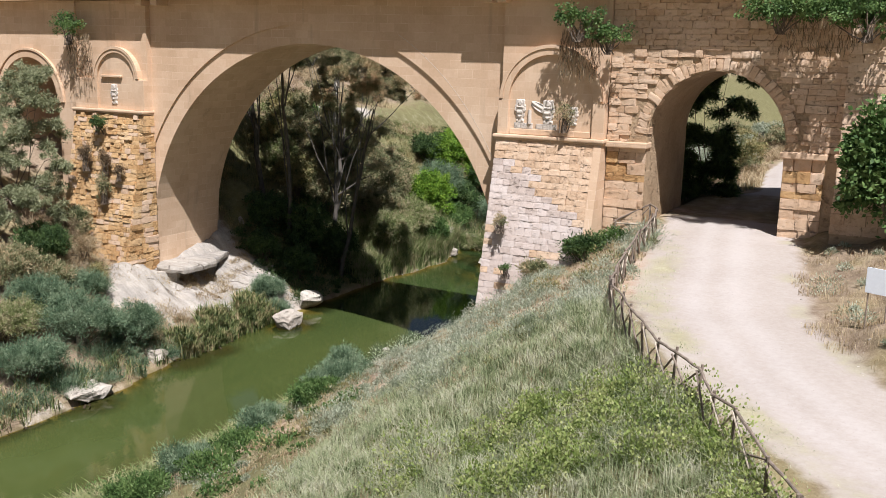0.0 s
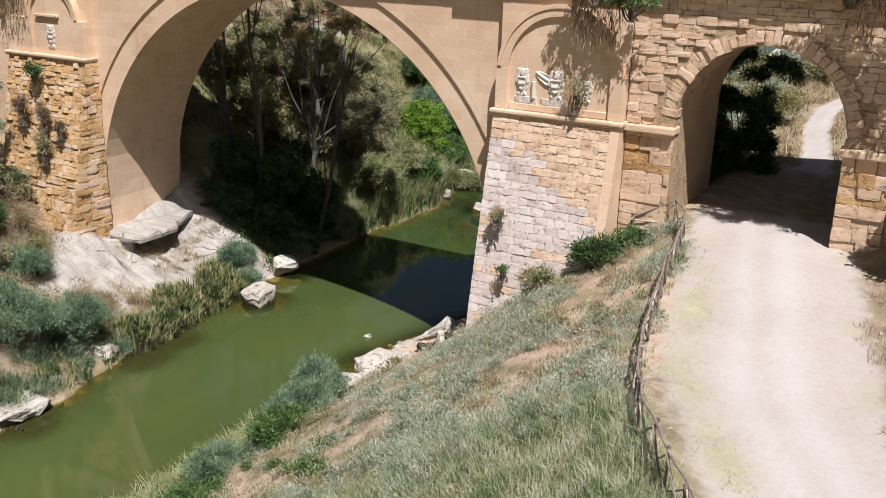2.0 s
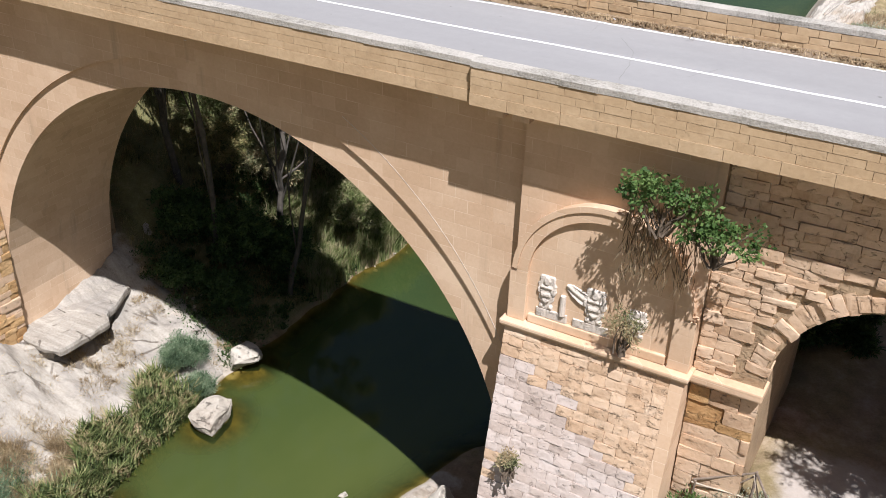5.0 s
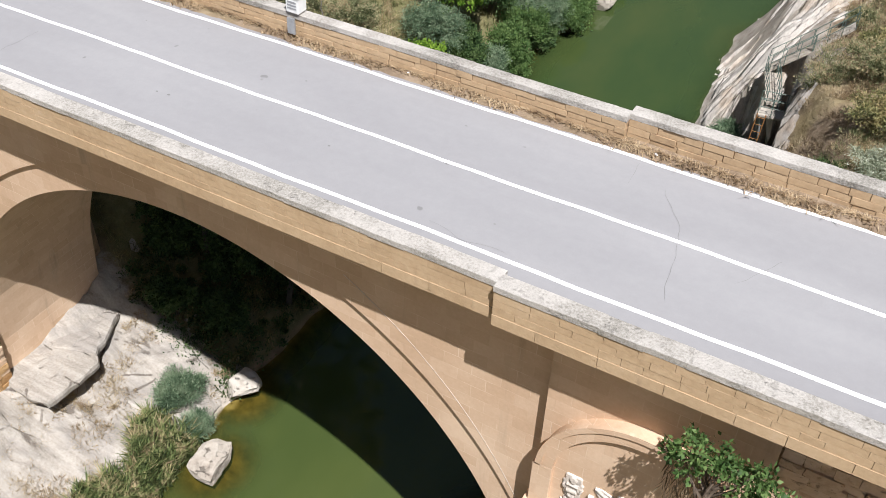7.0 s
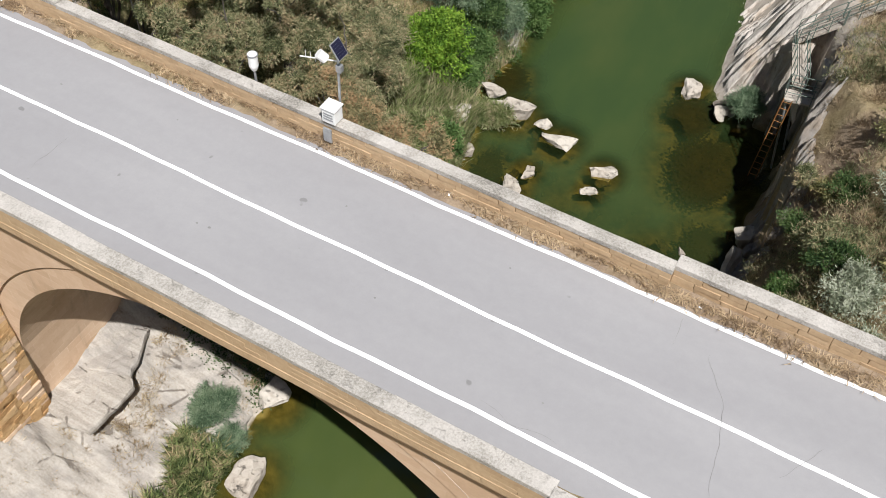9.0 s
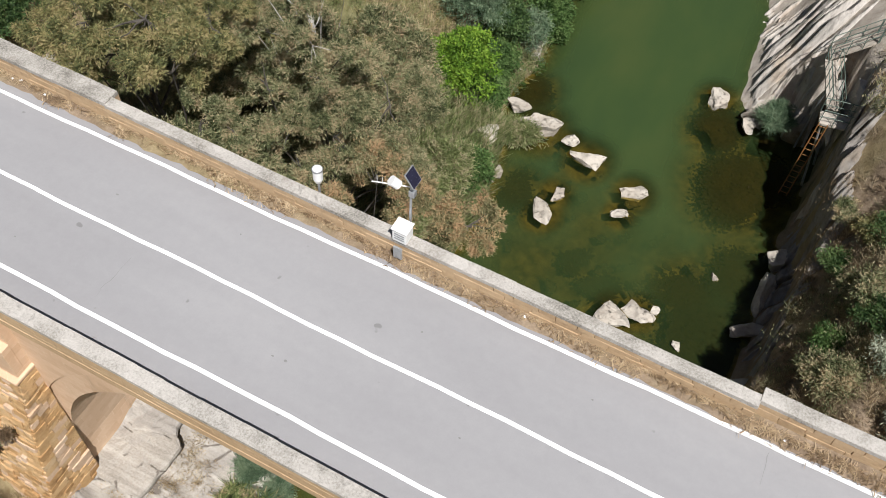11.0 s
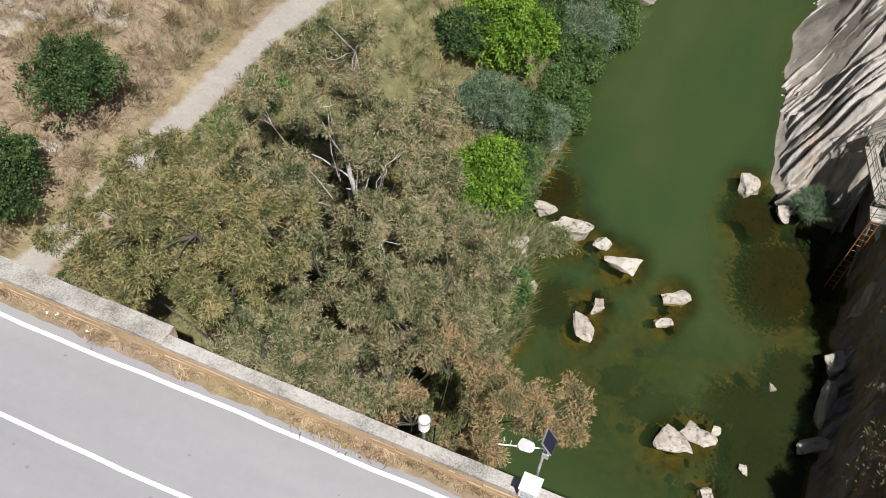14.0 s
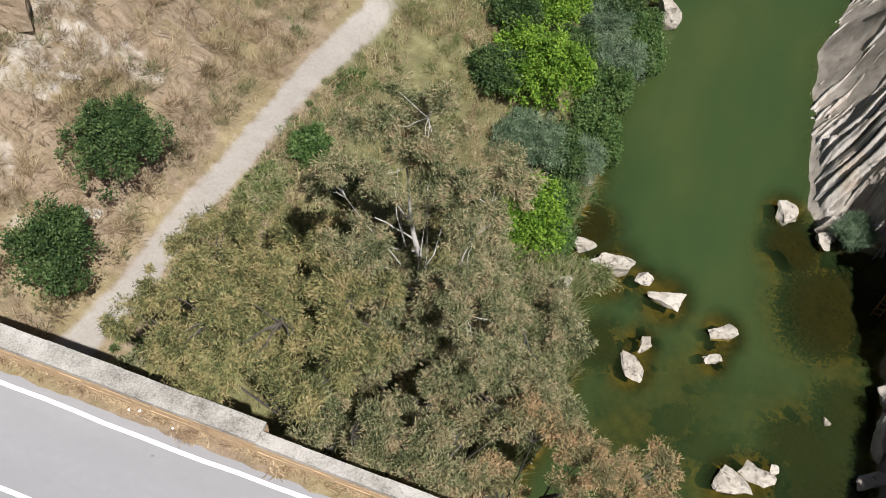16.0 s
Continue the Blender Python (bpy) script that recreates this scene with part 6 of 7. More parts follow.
shrub(-46.6, 39.4, 1.3, 0.8, 2.4, L_DEAD, 150, 34, (0.24, 0.022), 219, "brown dry scrub before the far pier", "scrub", "", 0.3)
shrub(-43.9, 39.4, 0.9, 0.6, 1.2, L_GUM_OLIVE, 110, 34, (0.16, 0.035), 220, "olive scrub before the far pier", "scrub", "", 0.26)


def hanging(x0, x1, y, z0, z1, n, seed):
    rg = np.random.default_rng(seed)
    top = np.stack([rg.uniform(x0, x1, n), y + rg.uniform(-0.25, 0.1, n), z1 - rg.random(n) ** 1.5 * (z1 - z0) * 0.7], -1)
    way = np.stack([0.25 * rg.normal(size=n), 0.15 * rg.normal(size=n) - 0.05, -np.ones(n)], -1)
    v, f = leaf_quads(top, way, 0.55, 0.035, rg)
    tagged(under("hanging_stems", raw_mesh("hanging_stems", v, f, L_DEAD)), "tangle of dry hanging stems on the bridge wall", "dry stems", "", "stuff")


hanging(-16.9, -15.0, 42.0, 14.6, 17.4, 520, 1)
hanging(-49.0, -47.0, 42.05, 13.4, 17.0, 450, 2)
hanging(-7.6, -4.6, 42.0, 16.0, 18.4, 400, 3)
masonry_plants = {o for o in scene.objects if o not in before_plants and o.parent is None and o.get("category") in ("fig bush", "tuft", "dry stems", "shrub")}


# ---- grasses, reeds and low herbs, too many to count ----
def blades(name, xs, ys, zs, length, width, leaf, seed, label, category, lean=0.45, bend=0.25):
    rg = np.random.default_rng(seed)
    n = len(xs)
    foot = np.stack([xs, ys, zs - 0.03], -1)
    a = rg.uniform(0, 6.2832, n)
    side = np.stack([np.cos(a), np.sin(a), 0 * a], -1)
    out = np.stack([np.cos(a + 1.57), np.sin(a + 1.57), 0 * a], -1) * (np.sign(rg.normal(size=n)) * rg.uniform(0.2, 1.9, n) * lean)[:, None]
    ln = (length * rg.uniform(0.5, 1.3, n))[:, None]
    w = (width * rg.uniform(0.6, 1.3, n))[:, None]
    up = np.array([0, 0, 1.0])
    mid = foot + (up * 0.9 + out * 0.5) * ln * 0.55
    tip = foot + (up * (1 - bend) + out * 1.3) * ln
    v = np.stack([foot - side * w * 0.5, foot + side * w * 0.5, mid + side * w * 0.4, tip, mid - side * w * 0.4], 1).reshape(-1, 3)
    k = 5 * np.arange(n)[:, None, None]
    f = (k + np.array([[0, 1, 2], [0, 2, 4], [4, 2, 3]])).reshape(-1, 3)
    return tagged(under(name, raw_mesh(name, v, f, leaf)), label, category, "", "stuff")


def scatter(n, x0, x1, y0, y1, seed, keep=None, tuft=0.0):
    """Places in a stretch of the plan, gathered in tufts, where keep(x, y) allows."""
    rg = np.random.default_rng(seed)
    if tuft:
        m = max(1, n // 22)
        c = np.stack([rg.uniform(x0, x1, m), rg.uniform(y0, y1, m)], -1)
        p = c[rg.integers(0, m, n)] + rg.normal(size=(n, 2)) * tuft
    else:
        p = np.stack([rg.uniform(x0, x1, n), rg.uniform(y0, y1, n)], -1)
    x, y = p[:, 0], p[:, 1]
    if keep is not None:
        k = keep(x, y)
        x, y = x[k], y[k]
    return x, y, height(x, y)


fence_x = lambda y: np.interp(y, FENCE_Y, FENCE_X)
path_x = lambda y: np.interp(y, PATH_Y, PATH_X)
slope = lambda x, y: (x - xr(y) > 1.2) & (x < fence_x(y) + 0.25) & ~((x > -20.4) & (x < -14.6) & (y > 40.2))
patch = lambda x, y, s, lo: fbm(x, y, s, 2) > lo
blades("tall_grass", *scatter(95000, -17, -1, 13.5, 28.5, 1, lambda x, y: slope(x, y) & (y + 5 * fbm(x, y, 3, 2) > 15.5) & (x - 5 * fbm(x + 3, y, 3, 2) > -16), 0.16), 0.55, 0.018, L_GRASS, 1, "tall green and seeding grass on the river slope", "grass")
blades("slope_grass", *scatter(26000, -26, -9, 18, 43, 2, lambda x, y: slope(x, y) & patch(x, y, 3.2, 0.02), 0.12), 0.36, 0.018, L_GRASS, 2, "green grass tufts on the river slope", "grass")
blades("straw_grass", *scatter(30000, -26, -9, 18, 43, 3, lambda x, y: slope(x, y) & patch(x + 50, y, 3.2, -0.12), 0.11), 0.3, 0.016, L_STRAW, 3, "dry straw-coloured grass on the river slope", "grass")
blades("bank_straw", *scatter(26000, -52, -36.5, 20, 47, 4, lambda x, y: (xl(y) - x > 0.8) & patch(x, y, 3, 0.0) & ~((x < -42.3) & (x > -48.7) & (y > 41)), 0.14), 0.55, 0.022, L_STRAW, 4, "dry straw grass on the far bank", "grass")
blades("path_edge_straw", *scatter(36000, -7, 8, 18, 42.5, 5, lambda x, y: (x > path_x(y) + 2.9 + 1.8 * fbm(x, y, 1.5, 3)) & patch(x, y, 2.2, -0.12), 0.3), 0.3, 0.014, L_STRAW, 5, "dry straw grass beside the gravel path", "grass")
blades("path_green", *scatter(14000, -12, -1, 18, 42, 6, lambda x, y: (x > fence_x(y)) & (x < path_x(y) - 1.5) & patch(x, y, 1.6, -0.12), 0.35), 0.1, 0.014, L_GRASS, 6, "short green growth along the gravel path", "grass")
blades("hillside_straw", *scatter(30000, -70, -50, 50, 84, 7, lambda x, y: (x < np.interp(y, TRAIL_Y, TRAIL_X) - 1.0) & patch(x, y, 5, -0.12), 0.2), 0.5, 0.022, L_STRAW, 7, "long dry grass on the hillside", "grass", 0.7)
blades("hillside_grass", *scatter(16000, -70, -50, 50, 84, 8, lambda x, y: (x < np.interp(y, TRAIL_Y, TRAIL_X) - 1.0) & patch(x + 30, y, 6, 0.08), 0.2), 0.5, 0.022, L_GUM, 8, "grey-green tussocks on the hillside", "grass", 0.8)
blades("trail_grass", *scatter(44000, -51, -37, 50, 92, 9, lambda x, y: (x > np.interp(y, TRAIL_Y, TRAIL_X) + 1.0) & (xl(y) - x > 0.4) & patch(x, y, 4, -0.3), 0.2), 0.6, 0.026, L_GUM_OLIVE, 9, "green and yellowing grass between trail and river", "grass", 0.6)
blades("wood_straw", *scatter(26000, -51, -37, 60, 92, 10, lambda x, y: (x > np.interp(y, TRAIL_Y, TRAIL_X) + 1.0) & (xl(y) - x > 1.0) & patch(x + 70, y, 4, 0.0), 0.2), 0.6, 0.03, L_STRAW, 10, "dry grass between trail and river", "grass", 0.6)
blades("bank_top_straw", *scatter(60000, -19.5, 2, 52, 96, 11, lambda x, y: (x - xr(y) > 4.4) & (np.abs(x - path_x(y)) > np.where(y > 52.5, 0.7, 2.6)) & patch(x, y, 3.5, -0.25), 0.16), 0.55, 0.026, L_STRAW, 11, "dry straw grass on the rocky bank top", "grass")
blades("bank_top_grass", *scatter(20000, -19, 2, 52, 96, 12, lambda x, y: (x - xr(y) > 4.0) & (np.abs(x - path_x(y)) > np.where(y > 52.5, 0.9, 2.6)) & patch(x + 20, y, 3, 0.02), 0.16), 0.4, 0.026, L_GUM, 12, "grey-green herbs on the rocky bank top", "grass")
# reeds along the water
blades("reed_bed", *scatter(15000, -39.8, -35.6, 37.8, 46.4, 13, lambda x, y: (xl(y) - x > -0.35) & (xl(y) - x < 1.6 + 0.5 * np.sin(1.7 * y) - 0.25 * (41 - np.minimum(y, 41))), 0.14), 1.3, 0.09, L_CANE, 13, "dense green reeds with dry brown bases by the water", "reeds", 0.22, 0.25)
blades("reed_bed", *scatter(2200, -39.4, -35.2, 26, 39, 14, lambda x, y: (xl(y) - x > -0.1) & (xl(y) - x < 2.4), 0.14), 1.0, 0.04, L_CANE, 14, "reeds and rushes along the water", "reeds", 0.4)
blades("reed_bed", *scatter(24000, -28.5, -23.5, 17, 37, 15, lambda x, y: (x - xr(y) > -0.15) & (x - xr(y) < 2.6), 0.16), 0.75, 0.045, L_REED, 15, "green rushes and weeds along the near water's edge", "reeds", 0.5)
blades("cane_bed", *scatter(30000, -40.5, -35, 56, 71, 16, lambda x, y: (xl(y) - x > 0.1) & (xl(y) - x < 4.2), 0.18), 1.9, 0.07, L_REED, 16, "tall green cane along the wooded bank", "reeds", 0.2, 0.2)
blades("cane_bed", *scatter(9000, -41, -36, 74, 96, 17, lambda x, y: (xl(y) - x > 0.0) & (xl(y) - x < 1.8), 0.16), 1.0, 0.04, L_REED, 17, "green rushes along the wooded bank", "reeds", 0.5)
# earth strips on the road
L_VERGE = leaf_mat("trodden_straw", [(0.17, 0.115, 0.07), (0.36, 0.26, 0.155), (0.53, 0.41, 0.265)], 0.2)
rgv = np.random.default_rng(31)
nv = 16000
vx = rgv.uniform(-62, 12, nv)
vx = vx[fbm(vx, vx * 0 + 4, 1.1, 3) > -0.22 + 0.3 * (rgv.random(nv) - 0.5)]
nv = len(vx)
vy = 49.43 - np.abs(rgv.normal(size=nv)) * 0.14 * (0.6 + 0.8 * (fbm(vx, vx * 0, 1.4, 3) > -0.1))
blades("verge_straw", vx, vy, np.full(nv, DECK + 0.05), 0.14, 0.03, L_VERGE, 32, "short dry straw along the parapet", "grass", 0.9)
nv = 1500
vx = rgv.uniform(-62, 12, nv)
blades("verge_straw", vx, 42.6 + np.abs(rgv.normal(size=nv)) * 0.07, np.full(nv, DECK + 0.04), 0.12, 0.025, L_VERGE, 33, "short dry straw along the parapet", "grass", 0.9)


L_WEEDY = leaf_mat("weed_leaves", [(0.15, 0.21, 0.05), (0.29, 0.36, 0.11), (0.46, 0.48, 0.21)], 0.4)
# silver wormwood cushions on the slope, and leafy weeds in the foreground
def cushions(name, n, x0, x1, y0, y1, leaf, size, r, seed, label, category, keep, per=150, h=0.8):
    x, y, z = scatter(n, x0, x1, y0, y1, seed, keep)
    rg = np.random.default_rng(seed)
    m = len(x)
    c = np.stack([x, y, z], -1)
    d = rg.normal(size=(m, per, 3))
    d[..., 2] = np.abs(d[..., 2])
    d /= np.linalg.norm(d, axis=2)[..., None]
    rr = r * np.clip(rg.lognormal(-0.15, 0.5, m), 0.3, 2.2)
    pos = c[:, None] + d * rr[:, None, None] * rg.random((m, per, 1)) ** 0.4 * np.array([1, 1, h])
    way = d + 0.5 * rg.normal(size=d.shape) + np.array([0, 0, 0.5])
    v, f = leaf_quads(pos.reshape(-1, 3), way.reshape(-1, 3), size[0], size[1], rg)
    return tagged(under(name, raw_mesh(name, v, f, leaf)), label, category, "", "stuff")


cushions("wormwood", 1350, -20.5, -10.2, 25, 43, L_WORM, (0.11, 0.026), 0.5, 41, "silver-grey wormwood cushions on the slope", "wormwood", lambda x, y: slope(x, y) & patch(x, y, 2.0, -0.02), 180)
cushions("wormwood", 300, -25, -16, 22, 42, L_WORM, (0.11, 0.026), 0.42, 42, "silver-grey wormwood cushions on the slope", "wormwood", lambda x, y: slope(x, y) & patch(x, y, 2.0, -0.05) & ~((y > 36) & (x < -20.5)))
cushions("wormwood", 70, -8, 4, 24, 42, L_WORM, (0.14, 0.03), 0.32, 43, "grey herbs beside the gravel path", "herbs", lambda x, y: (x > path_x(y) + 3.2))
cushions("leafy_weeds", 420, -12, -2.0, 15, 22.6, L_WEEDY, (0.085, 0.06), 0.5, 44, "bright leafy weeds in the tall grass", "weeds", lambda x, y: slope(x, y) & patch(x, y, 2, -0.12), 240, 1.3)
cushions("leafy_weeds", 60, -26, -18, 20, 31, L_FIG, (0.12, 0.08), 0.36, 45, "leafy weeds above the water", "weeds", lambda x, y: slope(x, y), 120, 0.9)
cushions("dry_herbs", 170, -49, -37, 24, 46, L_STRAW, (0.15, 0.03), 0.35, 46, "dry herbs on the far bank", "herbs", lambda x, y: (xl(y) - x > 1.5) & patch(x, y, 3, 0.0) & ~((x < -42.3) & (y > 41.0)), 120)
cushions("dry_scrub", 160, -62, -52, 52, 80, L_GUM, (0.22, 0.03), 0.5, 47, "dry grey scrub on the hillside", "scrub", lambda x, y: (x < np.interp(y, TRAIL_Y, TRAIL_X) - 1.4) & patch(x + 11, y, 5, 0.0), 120, 0.6)
cushions("slope_scrub", 120, -24, -10.4, 24, 43, L_GUM_OLIVE, (0.16, 0.04), 0.5, 48, "olive-green herbs on the slope", "herbs", lambda x, y: slope(x, y) & patch(x, y + 40, 3, 0.0), 140)
cushions("slope_scrub", 190, -24, -10.4, 24, 43, L_STRAW, (0.18, 0.025), 0.4, 49, "dry straw herbs on the slope", "herbs", lambda x, y: slope(x, y) & patch(x, y + 80, 3, 0.0), 120)
cushions("rock_straw", 130, -42.6, -37, 41.5, 50, L_STRAW, (0.24, 0.022), 0.34, 50, "dry straw tufts on the rock below the arch", "grass", lambda x, y: patch(x, y, 2, 0.02), 110)
cushions("rock_straw", 120, -46, -37, 35, 42, L_STRAW, (0.25, 0.03), 0.4, 51, "dry straw tufts on the far bank", "grass", lambda x, y: patch(x + 5, y, 2.5, -0.05), 120)
# added dark leaves cover the shaded bank and darken it further
cushions("shade_growth", 260, -43, -36.6, 49, 60, L_DARK, (0.16, 0.08), 0.5, 52, "dark growth added to deepen the shaded bank", "undergrowth", lambda x, y: xl(y) - x > 0.3, 110)
cushions("trail_herbs", 200, -51, -44, 56, 84, L_REED, (0.24, 0.03), 0.45, 53, "green herbs beside the trail", "herbs", lambda x, y: (x > np.interp(y, TRAIL_Y, TRAIL_X) + 0.9) & patch(x, y, 3, -0.1), 120)
cushions("hill_tussocks", 420, -64, -52, 52, 84, L_STRAW, (0.5, 0.022), 0.45, 54, "arching dry tussocks on the hillside", "grass", lambda x, y: (x < np.interp(y, TRAIL_Y, TRAIL_X) - 1.0) & patch(x, y, 4, -0.05), 80)
cushions("hill_tussocks", 260, -64, -52, 52, 84, L_GUM, (0.5, 0.022), 0.45, 55, "arching grey-green tussocks on the hillside", "grass", lambda x, y: (x < np.interp(y, TRAIL_Y, TRAIL_X) - 1.0) & patch(x + 20, y, 4, 0.0), 80)
cushions("bank_straw", 340, -40.6, -37.0, 36.2, 41.0, L_STRAW, (0.32, 0.022), 0.42, 56, "golden dry grass between reeds and rock", "grass", lambda x, y: patch(x, y, 1.6, -0.12), 130)
cushions("pier_straw", 200, -48.5, -43.0, 37.5, 41.4, L_STRAW, (0.36, 0.022), 0.8, 57, "dry straw and herbs before the far pier", "grass", lambda x, y: patch(x, y, 1.6, -0.1), 120)
cushions("trail_green", 230, -52, -47, 54, 73, L_FIG, (0.2, 0.03), 0.34, 58, "fresh green grass along the trail's edge", "grass", lambda x, y: (x > np.interp(y, TRAIL_Y, TRAIL_X) + 0.9) & (x < np.interp(y, TRAIL_Y, TRAIL_X) + 2.6), 130)
top_edge = lambda y: np.interp(y, [54, 60, 65, 68.6, 72, 77.5, 80, 84, 88, 92], [-19.2, -19.4, -19.4, -19.1, -19.5, -19.5, -18.9, -18.4, -17.0, -14.6])
cushions("dry_brush", 1000, -19.5, 0, 54, 92, L_DEAD, (0.28, 0.025), 0.55, 59, "brown dry brush on the rocky bank top", "brush", lambda x, y: (x > top_edge(y)) & (np.abs(x - path_x(y)) > 3.0) & patch(x, y, 3, -0.15), 150)
cushions("edge_scrub", 900, -19.5, -13, 54, 88, L_GUM, (0.2, 0.03), 0.6, 61, "grey-green scrub along the cliff's edge", "scrub", lambda x, y: (x > top_edge(y)) & patch(x + 4, y, 3, -0.12), 150)
cushions("edge_straw", 500, -19.5, -10, 54, 88, L_STRAW, (0.3, 0.02), 0.5, 62, "dry brown grass along the cliff's edge", "grass", lambda x, y: (x > top_edge(y)) & patch(x + 40, y, 3, -0.1) & (np.abs(x - path_x(y)) > 2.6), 130)
cushions("hill_brush", 260, -64, -52.5, 52, 86, L_DEAD, (0.4, 0.022), 0.5, 60, "brown arching tussocks on the hillside", "grass", lambda x, y: (x < np.interp(y, TRAIL_Y, TRAIL_X) - 1.2) & patch(x, y + 9, 4, -0.02), 110)
cushions("tamarisk_fringe", 240, -39.5, -35.6, 26, 38.5, L_TAMARISK, (0.2, 0.028), 0.6, 63, "blue-green tamarisk sprays hanging to the water", "tamarisk", lambda x, y: (xl(y) - x > 0.1) & (xl(y) - x < 2.6) & patch(x, y, 2, -0.15), 200, 1.1)
cushions("shore_herbs", 300, -27, -21, 17, 34, L_FIG, (0.1, 0.05), 0.45, 64, "green herbs along the near water's edge", "herbs", lambda x, y: (x - xr(y) > 0.1) & (x - xr(y) < 3.0), 160, 1.0)
cushions("bank_fringe", 170, -39.5, -35, 70, 96, L_FIG, (0.16, 0.07), 0.5, 65, "green growth overhanging the wooded bank's edge", "herbs", lambda x, y: (xl(y) - x > -0.15) & (xl(y) - x < 1.0), 150)
cushions("bank_fringe", 120, -39.5, -35, 70, 96, L_TAMARISK, (0.2, 0.03), 0.5, 66, "grey-green growth overhanging the wooded bank's edge", "herbs", lambda x, y: (xl(y) - x > -0.1) & (xl(y) - x < 1.2), 150)

# ---- rustic fence along the path's edge ----
fence = thing("fence", "rustic crossed-pole wooden fence along the gravel path", "fence")
line = [(-14.3, 42.6), (-12.75, 42.7), (-12.0, 41.2), (-11.75, 40.0), (-11.2, 36.6), (-10.7, 33.3), (-10.0, 30.2), (-9.35, 27.9), (-8.7, 26.3), (-7.6, 24.5), (-6.45, 22.9), (-5.0, 21.2), (-3.8, 19.5), (-2.8, 18.1), (-1.2, 16.2)]
posts = []
for (xa, ya), (xb, yb) in zip(line, line[1:]):
    d = math.hypot(xb - xa, yb - ya)
    n = max(1, round(d / 1.15))
    posts += [(xa + (xb - xa) * i / n, ya + (yb - ya) * i / n) for i in range(n)]
rgf = random.Random(5)
pts = [Vector((x + rgf.uniform(-0.06, 0.06), y, ground_z(x, y))) for x, y in posts]
H = 1.0
for i, p in enumerate(pts):
    bm = bmesh.new()
    lean_x = rgf.uniform(-0.09, 0.09)
    rod(bm, p - Vector((0, 0, 0.2)), p + Vector((lean_x, rgf.uniform(-0.08, 0.08), H + rgf.uniform(0, 0.1))), 0.04, 0.034, 7, 0.006, i)
    part("post", bm, M_POLE, fence)
    if i + 1 < len(pts):
        q = pts[i + 1]
        bm = bmesh.new()
        rod(bm, p + Vector((0, 0, H * 0.97 + rgf.uniform(-0.03, 0.03))), q + Vector((0, 0, H * 0.97 + rgf.uniform(-0.03, 0.03))), 0.038, 0.032, 7, 0.012, 50 + i)
        part("top_rail", bm, M_POLE, fence)
        for a, b in ((0.06, 0.92), (0.92, 0.06)):
            bm = bmesh.new()
            o = Vector((0.04, 0.03, 0)) if a < b else Vector((-0.04, -0.03, 0))
            rod(bm, p + o + Vector((0, 0, H * a)), q + o + Vector((0, 0, H * b)), 0.028, 0.024, 6, 0.012, 90 + i)
            part("brace", bm, M_POLE if rgf.random() < 0.6 else M_POLE_LIGHT, fence)

# ---- sign seen from behind, beside the path ----
sz = ground_z(-2.2, 30.2) - 0.25
sign = thing("sign", "pale blank sign board on a thin post beside the path", "sign", "", "", pose(-2.2, 30.2, sz, 0, 0, -20))
bm = bmesh.new()
box(bm, -0.36, 0.36, -0.015, 0.015, 1.15, 1.9, 0.006)
part("board", bm, M_SIGN, sign, "pale blue-white board")
for sx in (-0.28, 0.28):
    bm = bmesh.new()
    rod(bm, (sx, 0.04, -0.2), (sx, 0.04, 1.8), 0.022, 0.022, 8)
    part("post", bm, M_POLE, sign)

# ---- hydrometric station on the far parapet ----
st = thing("weather_station", "river gauging station with solar panel and white box on a mast", "weather station", "", "", pose(-31.95, 49.62, 20.14))
bm = bmesh.new()
rod(bm, (0, 0.28, -0.7), (0.02, 0.3, 2.35), 0.042, 0.038, 12)
part("mast", bm, M_STEEL, st, "galvanised mast")
bm = bmesh.new()
box(bm, -0.27, 0.19, -0.28, 0.14, 0.0, 0.52, 0.03)
cab = part("cabinet", bm, M_WHITE, st, "white equipment box")
bm = bmesh.new()
box(bm, -0.3, 0.22, -0.32, 0.17, 0.523, 0.56, 0.012)
part("lid", bm, M_WHITE, cab)
for z in (0.14, 0.24, 0.34):
    bm = bmesh.new()
    box(bm, -0.2, 0.12, -0.295, -0.283, z, z + 0.045)
    part("louvre", bm, M_STEEL, cab)
bm = bmesh.new()
box(bm, -0.22, 0.22, -0.02, 0.02, -0.27, 0.27, 0.008)
panel = part("solar_panel", bm, M_STEEL, st, "framed solar panel")
panel.matrix_basis = pose(0.06, 0.3, 2.4, -32, 0, 90)
for i in range(4):
    for j in range(6):
        bm = bmesh.new()
        box(bm, -0.2 + i * 0.1005, -0.2 + i * 0.1005 + 0.097, -0.026, -0.021, -0.25 + j * 0.084, -0.25 + j * 0.084 + 0.08)
        part("cell", bm, M_PANEL, panel)
bm = bmesh.new()
rod(bm, (0, 0.3, 1.95), (-1.05, -0.02, 1.9), 0.02, 0.018, 8)
part("antenna_arm", bm, M_WHITE, st)
for k in range(4):
    bm = bmesh.new()
    x = -0.45 - k * 0.17
    rod(bm, (x, 0.02 + 0.1, 1.78), (x, 0.02 + 0.1, 2.06), 0.008, 0.008, 6)
    part("antenna_element", bm, M_WHITE, st)
bm = bmesh.new()
rod(bm, (-0.32, 0.2, 1.95), (-0.5, 0.1, 2.15), 0.14, 0.15, 14)
part("radiation_shield", bm, M_WHITE, st, "white round sensor housing")
bm = bmesh.new()
box(bm, -0.02, 0.16, 0.2, 0.36, 1.62, 1.86, 0.02)
part("junction_box", bm, M_STEEL, st)
bm = bmesh.new()
box(bm, -0.16, 0.12, -0.42, -0.36, -0.62, -0.1, 0.01)
